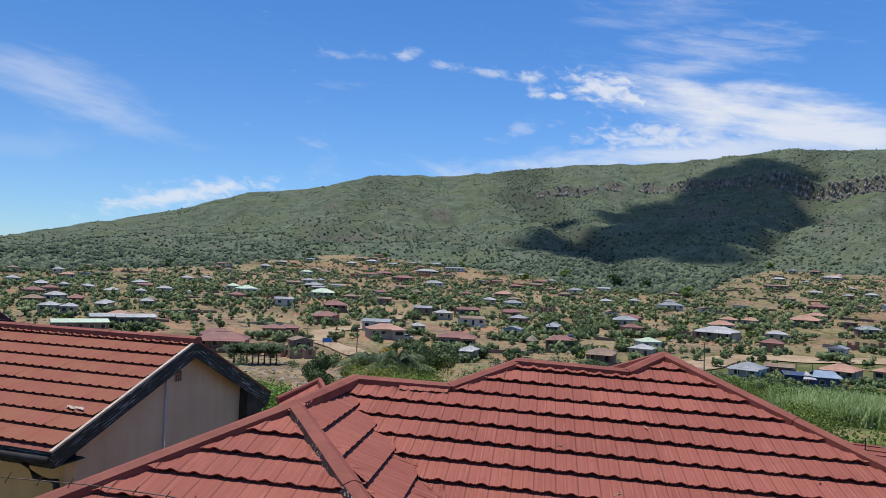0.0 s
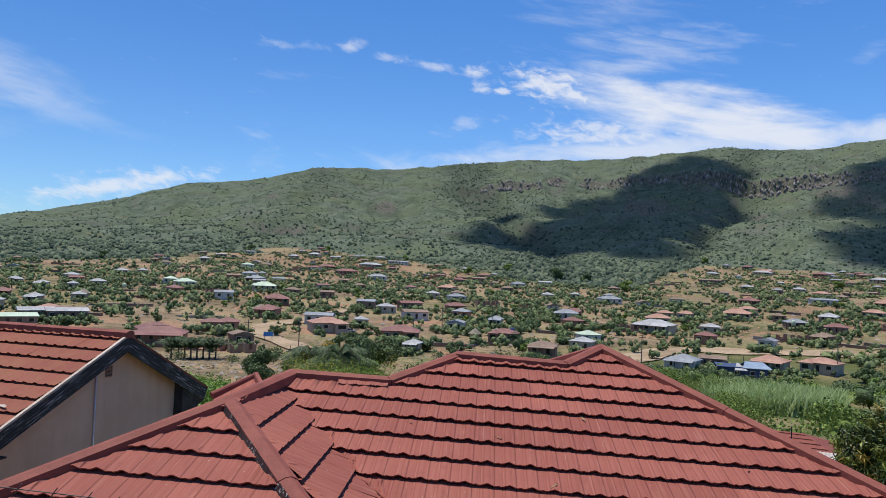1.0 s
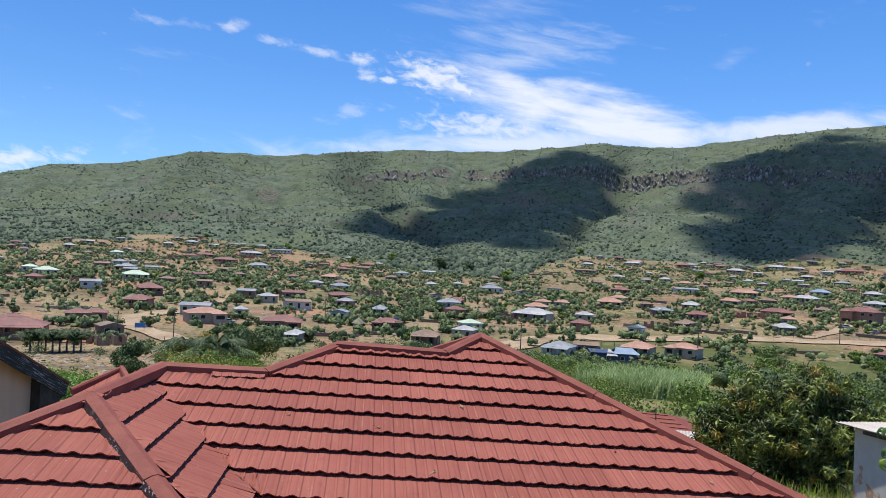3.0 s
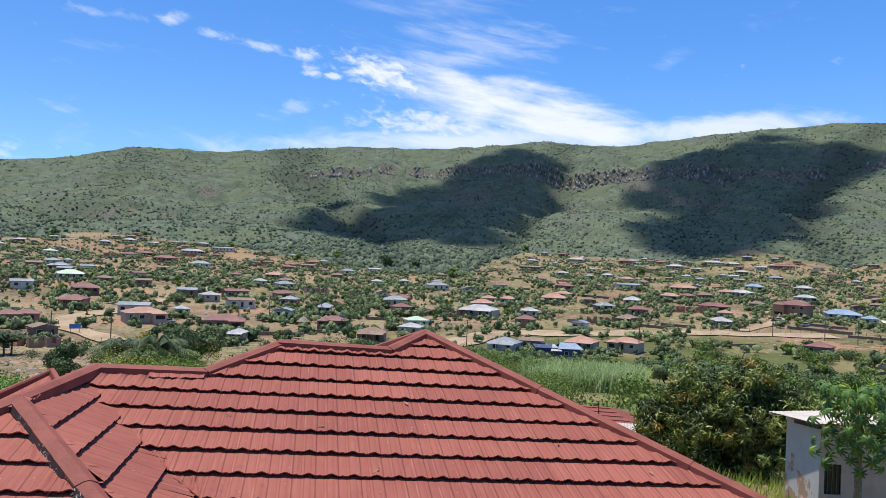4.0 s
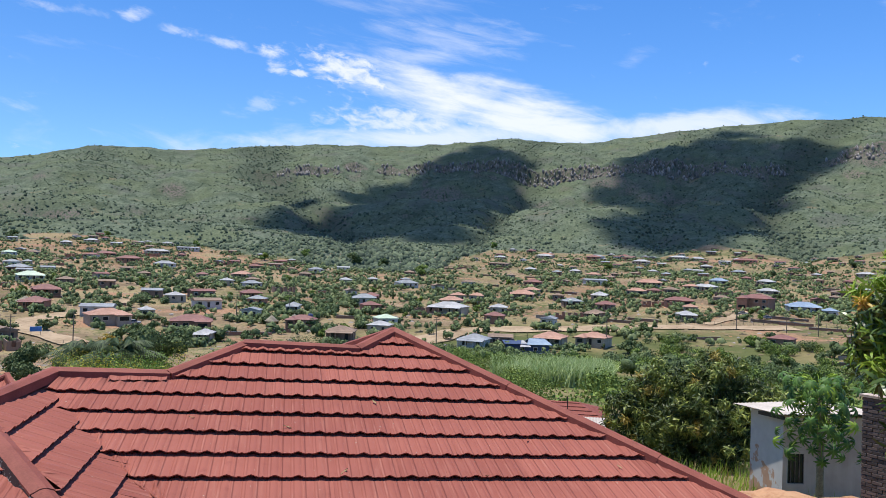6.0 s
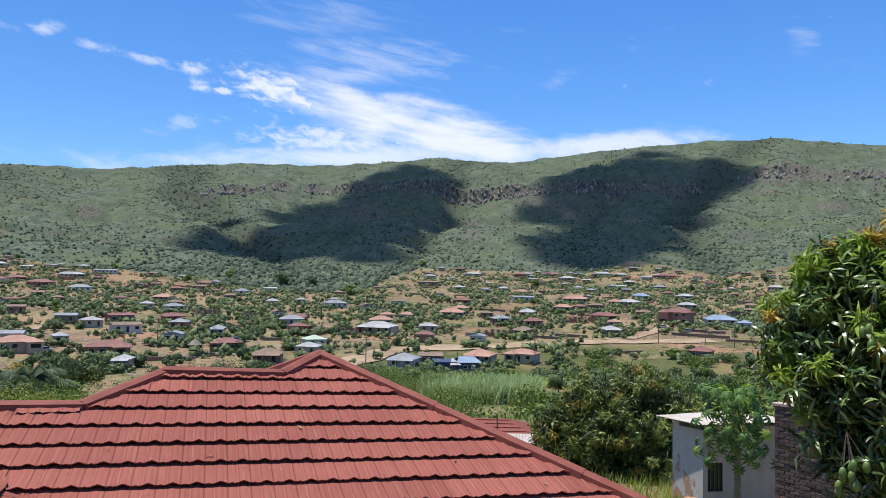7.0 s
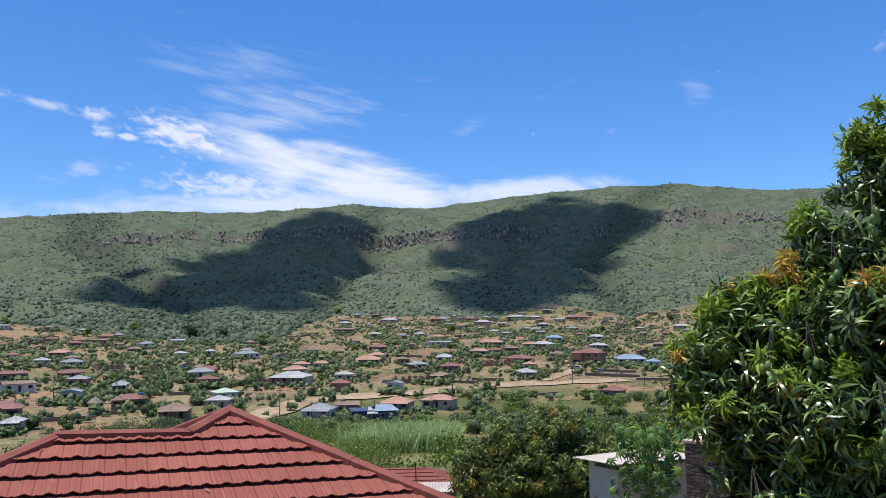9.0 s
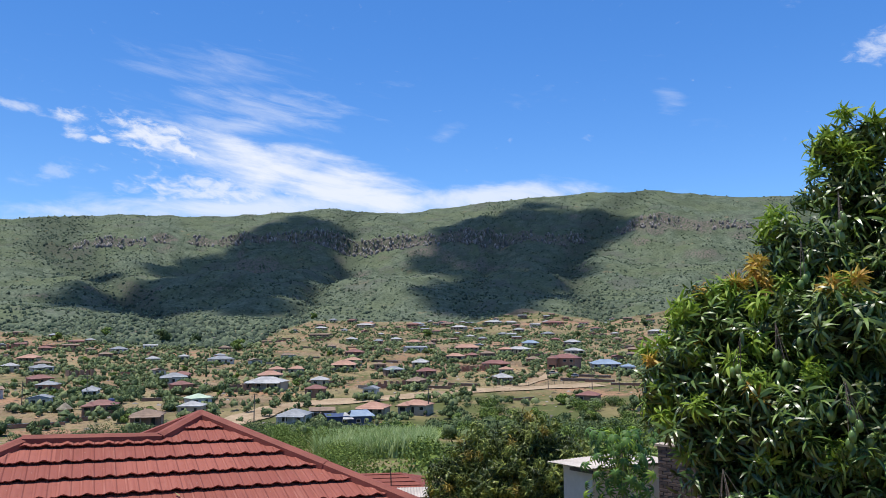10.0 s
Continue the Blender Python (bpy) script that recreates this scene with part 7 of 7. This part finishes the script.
road_sign()

# ---------------------------------------------------------------- fair-weather clouds high over the mountain


def cumulus(puffs, high, label):
    """A thin-edged cloud over the hill: x, y and radius of its puffs, named by where their shadows lie.
    Its body is nested veils, each a closed lens that dims the sun a little, so that the rim stays soft."""
    cell = 11.0
    spread = [(x, y, float(ground_height(x, y)), r) for x, y, r in puffs]
    spots = [(Vector((x, y, z)) + SUNWARD * ((high - z) / SUNWARD.z), r) for x, y, z, r in spread]
    x0, x1 = min(c.x - r for c, r in spots) - 90, max(c.x + r for c, r in spots) + 90
    y0, y1 = min(c.y - r for c, r in spots) - 90, max(c.y + r for c, r in spots) + 90
    gx, gy = np.meshgrid(np.arange(x0, x1, cell), np.arange(y0, y1, cell), indexing="ij")
    body = np.full(gx.shape, -9.0)
    for c, r in spots:
        body = np.maximum(body, (r + 12 - np.hypot(gx - c.x, gy - c.y)) / 60)
    body = body + 0.28 * rough(gx / 95, gy / 95, 51) + 0.26 * rough(gx / 42, gy / 42, 52) + 0.16 * rough(gx / 19, gy / 19, 53)
    cloud = tagged(empty("cloud"), label, "cloud", kind="structure")
    nx, ny = gx.shape
    i, j = np.meshgrid(np.arange(nx - 1), np.arange(ny - 1), indexing="ij")
    quads = np.stack([i * ny + j, (i + 1) * ny + j, (i + 1) * ny + j + 1, i * ny + j + 1], -1).reshape(-1, 4)
    for layer in (0.02, 0.16, 0.30, 0.46):
        deep = np.sqrt(np.clip(body - layer, 0, 3)).ravel()
        some = quads[(deep[quads] > 0).any(1)]
        keep, index = np.unique(some, return_inverse=True)
        some = index.reshape(-1, 4)
        flat = np.stack([gx.ravel()[keep], gy.ravel()[keep], np.full(len(keep), high - 10 * layer)], -1)
        lift = np.zeros_like(flat)
        lift[:, 2] = deep[keep]
        verts = np.concatenate([flat + lift * 45 + (0, 0, 0.5), flat - lift * 12])
        part_of(new("veil", fast_mesh("veil", verts, np.concatenate([some, some[:, ::-1] + len(keep)]), M_CLOUD, True)), cloud)


cumulus([(273, 1132, 131), (573, 1447, 106), (648, 1537, 100), (348, 1102, 135), (498, 1237, 60), (243, 1117, 126), (423, 1447, 47), (588, 1387, 87), (318, 892, 42), (348, 1402, 42), (708, 1657, 42), (543, 1252, 47), (453, 1177, 67), (648, 1582, 80), (198, 1357, 30), (498, 1402, 54), (378, 1012, 63)], 1500, "thin white fair-weather cloud above the mountain")
cumulus([(995, 1216, 161), (680, 856, 96), (1085, 1231, 135), (575, 736, 67), (920, 1066, 87), (755, 1021, 60), (785, 886, 61), (1205, 1156, 61), (815, 1231, 45), (1205, 1336, 42), (725, 946, 75), (635, 796, 84), (935, 991, 47), (815, 1036, 47), (890, 916, 30), (605, 811, 75), (980, 1186, 150), (1235, 1111, 33), (725, 1051, 33)], 1550, "broad white fair-weather cloud above the mountain")

# ---------------------------------------------------------------- brick wall, brick by brick


def brick_wall():
    a, b = beside(50.15, 18.3, 0), beside(58.5, 17.2, 0)
    along = (b - a).normalized()
    back = Vector((-along.y, along.x, 0))
    back = back if back.dot(a) > 0 else -back
    g, top = -0.6, 3.42
    wall = tagged(empty("brick_wall"), "unplastered dark brick wall with a pale coping", "wall")
    core = bmesh.new()
    p, q = a + back * 0.012 + along * 0.01, b + back * 0.012
    core_v = [core.verts.new((v.x, v.y, z)) for v in (p, q, q + back * 0.2, p + back * 0.2) for z in (g, top)]
    for f in ((0, 2, 3, 1), (2, 4, 5, 3), (4, 6, 7, 5), (6, 0, 1, 7), (1, 3, 5, 7), (0, 6, 4, 2)):
        core.faces.new([core_v[k] for k in f])
    core = part("core", core, M_MORTAR, wall, "grey mortar joints")
    end = part("coping", slab([(v.x, v.y, top + 0.05) for v in (a - along * 0.05 - back * 0.04, b - back * 0.04, b + back * 0.27, a - along * 0.05 + back * 0.27)], 0.05), M_EDGE, wall, "thin pale coping")
    turn = math.atan2(along.y, along.x)
    bm = boxed((0, -0.012, 0), (0.214, 0.02, 0.066), 0.006)
    me = bpy.data.meshes.new("brick")
    bm.to_mesh(me)
    bm.free()
    me.materials.append(M_BRICK)
    bm = boxed((0, -0.012, 0), (0.10, 0.22, 0.066), 0.006)
    me_end = bpy.data.meshes.new("brick")
    bm.to_mesh(me_end)
    bm.free()
    me_end.materials.append(M_BRICK)
    for i in range(36):
        z = top - 0.078 * (i + 1)
        for k in range(8):
            s = 0.226 * k - (0.113 if i % 2 else 0.0)
            data = me
            if s < 0:
                s, data = 0.0, me_end
            ob = new("brick", data)
            ob.parent = wall
            c = a + along * s
            ob.matrix_basis = pose(c.x, c.y, z, RNG.normal(0, 0.5), RNG.normal(0, 0.4), math.degrees(turn)) @ Matrix.Translation((0, RNG.normal(0, 0.003), 0))
    return wall


brick_wall()


def settle_origins():
    """Puts the origin of each thing that is built in place at its own base."""
    bpy.context.view_layer.update()
    for ob in list(scene.objects):
        if ob.type != "EMPTY" or ob.parent or ob.matrix_world != Matrix.Identity(4) or not ob.children:
            continue
        low, high = Vector((1e9,) * 3), Vector((-1e9,) * 3)
        for c in ob.children_recursive:
            if c.type == "MESH":
                for corner in c.bound_box:
                    p = c.matrix_world @ Vector(corner)
                    low, high = Vector(map(min, low, p)), Vector(map(max, high, p))
        base = Vector(((low.x + high.x) / 2, (low.y + high.y) / 2, low.z))
        for c in ob.children:
            c.location = c.location - base
        ob.location = base


settle_origins()
